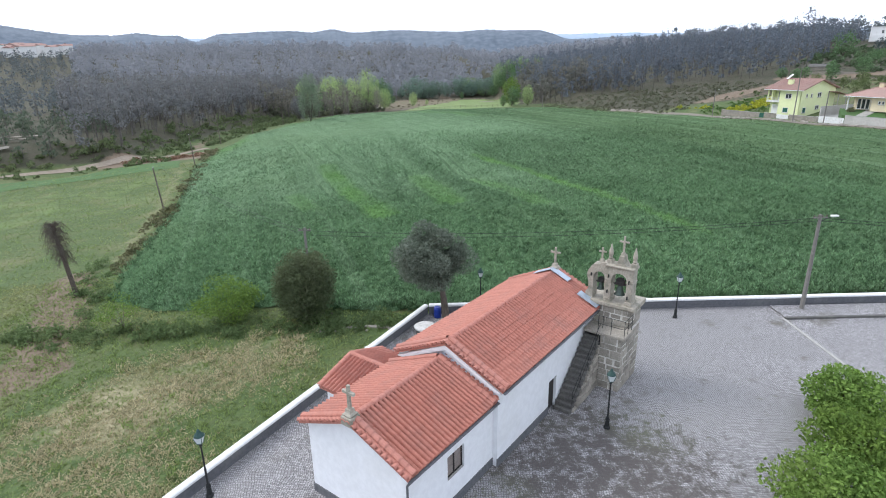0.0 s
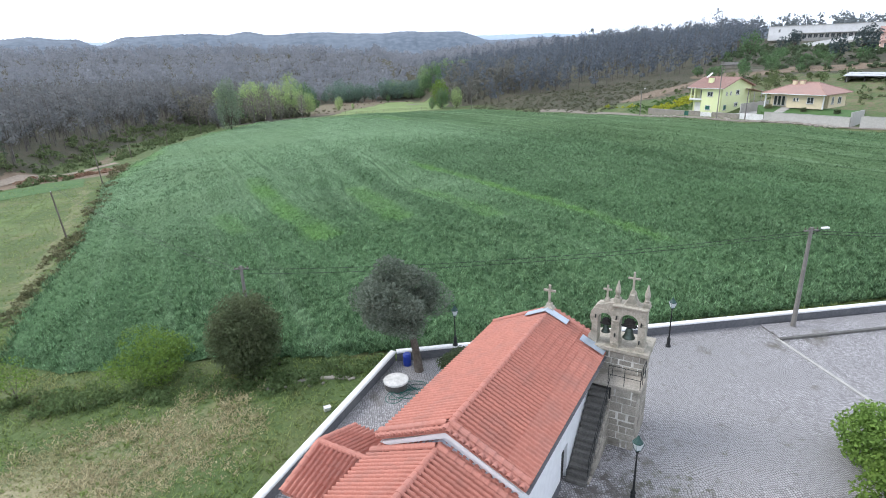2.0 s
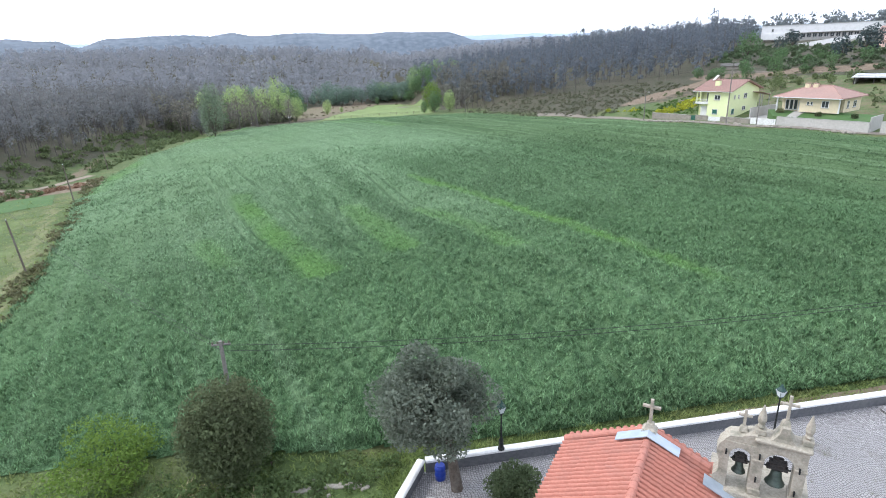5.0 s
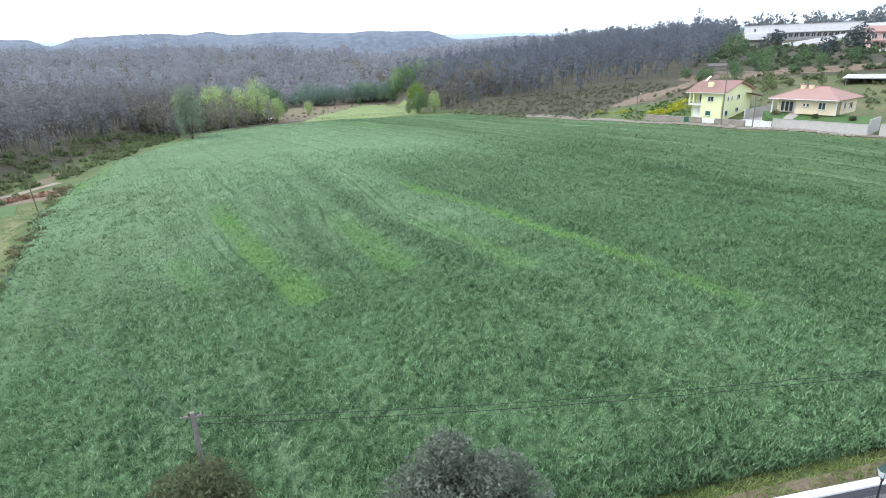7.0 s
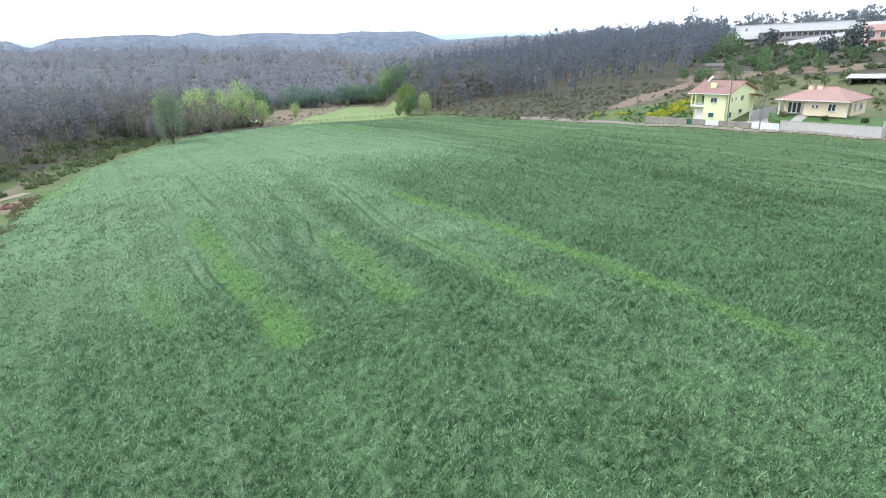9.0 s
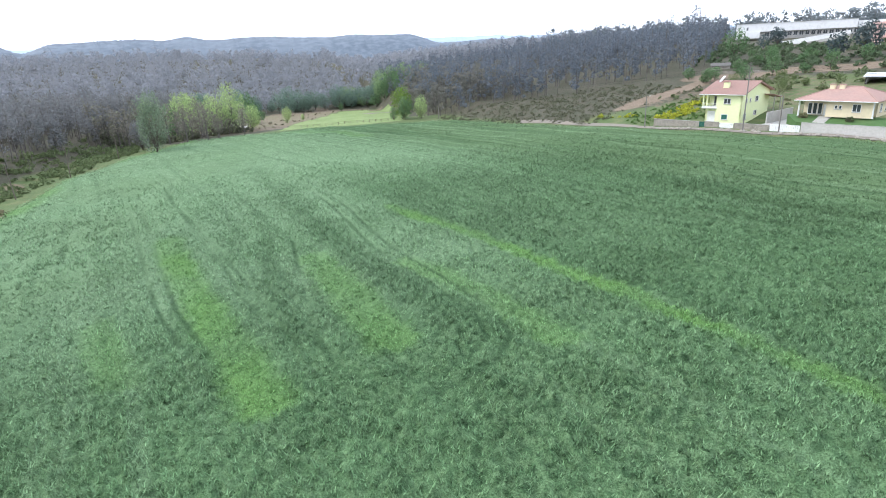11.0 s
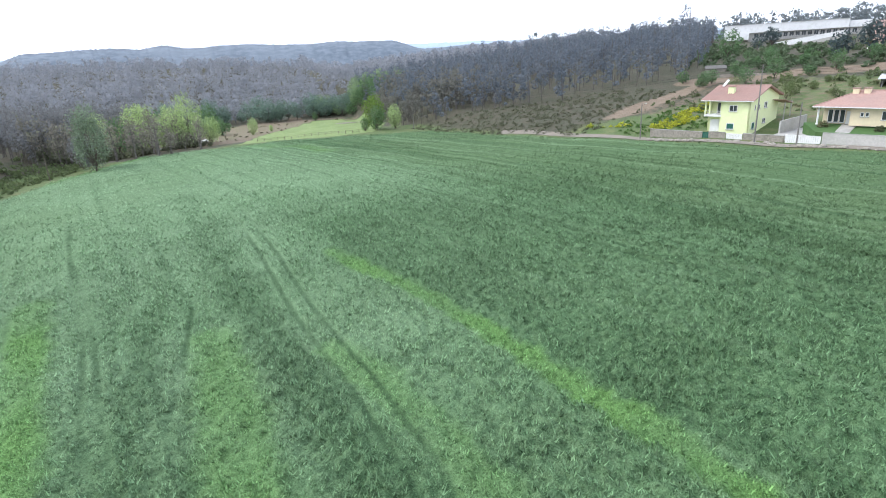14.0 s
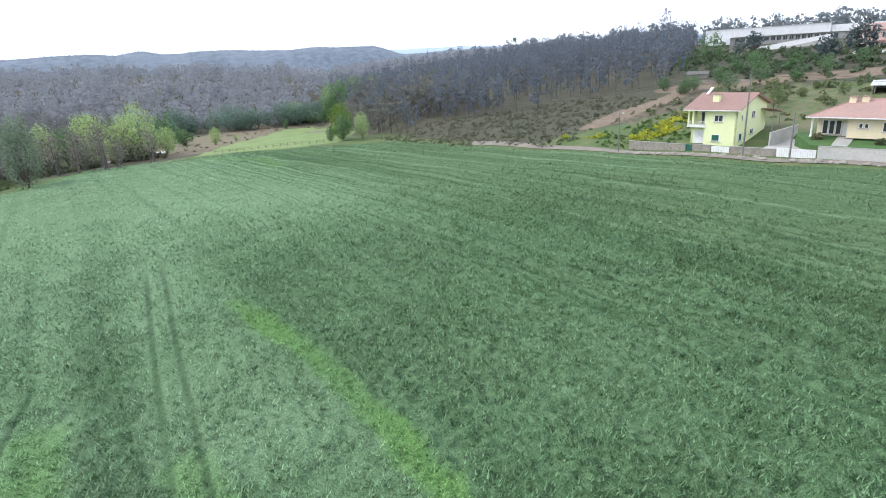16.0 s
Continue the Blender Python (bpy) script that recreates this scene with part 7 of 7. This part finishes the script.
DRY_GRASS = leaves("dry_straw", (0.50, 0.44, 0.28), (0.36, 0.32, 0.19), (0.22, 0.26, 0.1), amount=0.5)
blades_object("dry_grass", [grass_blades(70000, -34, -4, 12, 42, 0.16, 0.1, 2, lambda x, y: (west_of_wall(x, y) > 0.5) & (rng.uniform(0, 1, len(x)) < straw(x, y)))],
              DRY_GRASS, "patches of dry straw-coloured grass in the meadow", "grass")
plant_stand("ditch_scrub", [(x, 41.2 - 0.08 * (x + 20) + rng.normal(0, 0.8)) for x in rng.uniform(-40, -2, 150)] + scatter(60, -40, -28, 40, 62, lambda x, y: np.abs(x + 34 + 0.35 * (y - 50)) < 2.5), [round_tree(140 + k, h, w, 0.0, 150, 0.1, lumps=5, trunk=0.03) for k, (h, w) in enumerate(((0.7, 1.5), (1.1, 1.7), (0.5, 1.2)))], [BARK, leaves("ditch_leaf", (0.165, 0.230, 0.098), (0.112, 0.168, 0.070), (0.240, 0.250, 0.130))], "tangled scrub and brambles in the ditch", "shrubs", (0.6, 1.3))
plant_stand("edge_scrub", scatter(1500, -68, -34, 54, 160, lambda x, y: np.abs(x + 33.8 + 0.27 * (y - 54)) < 1.6), [round_tree(150, 0.8, 1.6, 0.0, 60, 0.2, lumps=5, trunk=0.03)], [BARK, SCRUB], "dry brown scrub along the field edge", "shrubs", (0.5, 1.2))

# ---- small things in and by the churchyard ----
tank = thing("water_tank", "round concrete well cover behind the olive tree", "tank", pose(-1.1, 34.1, 0))
part("ring", Geo().lathe([(0.64, 0), (0.64, 0.38), (0.6, 0.4)], 28), DARK_STONE, tank, smooth=False)
part("lid", Geo().lathe([(0.7, 0.4), (0.72, 0.42), (0.72, 0.5), (0.69, 0.53), (0.0, 0.55)], 28), surface("lid_concrete", (0.66, 0.65, 0.63), (0.52, 0.51, 0.49), (0.3, 0.29, 0.27), fine=5, broad=1.5, bump=0.2), tank, "pale round lid")
hose = Geo()
rh = random.Random(9)
pts = []
for i in range(120):
    a = i * 0.42
    r = 0.45 + 0.16 * math.sin(i * 0.31) + 0.1 * math.sin(i * 0.9)
    pts.append(Vector((-0.55 + 0.75 * math.sin(i * 0.053) + r * 1.15 * math.cos(a), 33.55 - 0.45 * math.cos(i * 0.07) + r * math.sin(a), 0.025 + 0.0004 * i)))
flow = [(q - p).normalized() for p, q in zip(pts, pts[1:] + [2 * pts[-1] - pts[-2]])]
rim = [p + (Vector((-d.y, d.x, 0)) * math.cos(k * 1.2566) + Vector((0, 0, 1)) * math.sin(k * 1.2566)) * 0.018 for p, d in zip(pts, flow) for k in range(5)]
hose.add(rim, [(5 * i + k, 5 * i + (k + 1) % 5, 5 * i + 5 + (k + 1) % 5, 5 * i + 5 + k) for i in range(119) for k in range(5)])
tagged(part("garden_hose", hose, HOSE), "coiled green garden hose on the setts", "hose")
drum = thing("plastic_drum", "blue plastic drum in the wall corner", "drum", pose(-0.25, 36.45, 0) @ Matrix.Scale(0.86, 4))
part("drum_body", Geo().lathe([(0.27, 0), (0.29, 0.05), (0.29, 0.3), (0.305, 0.33), (0.29, 0.36), (0.29, 0.62), (0.305, 0.65), (0.28, 0.85), (0.22, 0.88)], 18), BLUE_DRUM, drum, smooth=True)
part("drum_lid", Geo().lathe([(0.235, 0.88), (0.235, 0.92), (0.0, 0.925)], 18), BLUE_DRUM, drum)
box = thing("crate", "small white box lying in the grass", "box", pose(-5.3, 35.9, float(land(-5.3, 35.9)), 8, 5, 25))
part("box_body", Geo().box(-0.2, -0.13, 0.0, 0.2, 0.13, 0.24, 0.015), WHITE_PAINT, box)
part("box_lid", Geo().box(-0.215, -0.145, 0.242, 0.215, 0.145, 0.275, 0.01), WHITE_PAINT, box)
for x0, y0, x1, y1 in ((-5.9, 39.5, -4.0, 39.1), (-7.6, 39.4, -6.2, 39.7)):
    log = thing("stone_slab", "pale stone block lying in the grass", "stone", pose(x0, y0, float(land(x0, y0)) + 0.05, 0, 0, math.degrees(math.atan2(y1 - y0, x1 - x0))))
    part("slab", Geo().box(0, -0.16, -0.15, math.hypot(x1 - x0, y1 - y0), 0.16, 0.1, 0.05), GRANITE, log)
for i in range(14):
    x, y = rh.uniform(-10, -3), rh.uniform(38.8, 40.2)
    s = rh.uniform(0.08, 0.2)
    tagged(part("field_stone", Geo().lathe([(s * 0.7, -0.1), (s, s * 0.3), (s * 0.7, s * 0.7), (s * 0.2, s * 0.85)], 6, (x, y, float(land(x, y)))), GRANITE), "rough pale stone half sunk in grass", "stone", group="stones in the ditch")
for i in range(90):
    t = rh.random()
    x, y = 82.3 + 24.3 * t + rh.uniform(-0.7, 0.7), 169 - 45 * t + rh.uniform(-0.7, 0.7)
    s = rh.uniform(0.25, 0.7)
    tagged(part("field_stone", Geo().lathe([(s * 0.7, -0.1), (s, s * 0.3), (s * 0.7, s * 0.7), (s * 0.2, s * 0.85)], 6, (x, y, float(land(x, y)))), RUBBLE), "grey rubble stone at the field edge", "stone", group="rubble along the lane")

# ---- the far village ----
for k in range(26):
    a = radians(120.8 + 6.5 * rh.random())
    d = rh.uniform(840, 980)
    x, y = math.cos(a) * d, math.sin(a) * d
    w, dp, h = rh.uniform(9, 16), rh.uniform(8, 12), rh.uniform(5, 8)
    z = float(land(x, y)) + 4
    far = thing("far_house", "small white house of a distant village", "house", pose(x, y, z, 0, 0, rh.uniform(0, 180)), group="houses of the far village")
    part("wall", Geo().box(-w / 2, -dp / 2, -8, w / 2, dp / 2, h), WHITE_CAP, far)
    part("roof", Geo().slab([(-dp / 2 - 0.5, h), (0, h + 2.2), (dp / 2 + 0.5, h)], "x", -w / 2 - 0.5, w / 2 + 0.5), FAR_TILE, far)
ribbon([(3, 38.9), (14, 39.1), (30, 39.3), (62, 39.2)], 0.5, 0.06, surface("trodden_earth", (0.2, 0.155, 0.115), (0.15, 0.115, 0.085), (0.13, 0.14, 0.07), fine=3, broad=0.4, bump=0.6), "verge_path", "narrow bare earth path between wall and field", "path", 0.02)
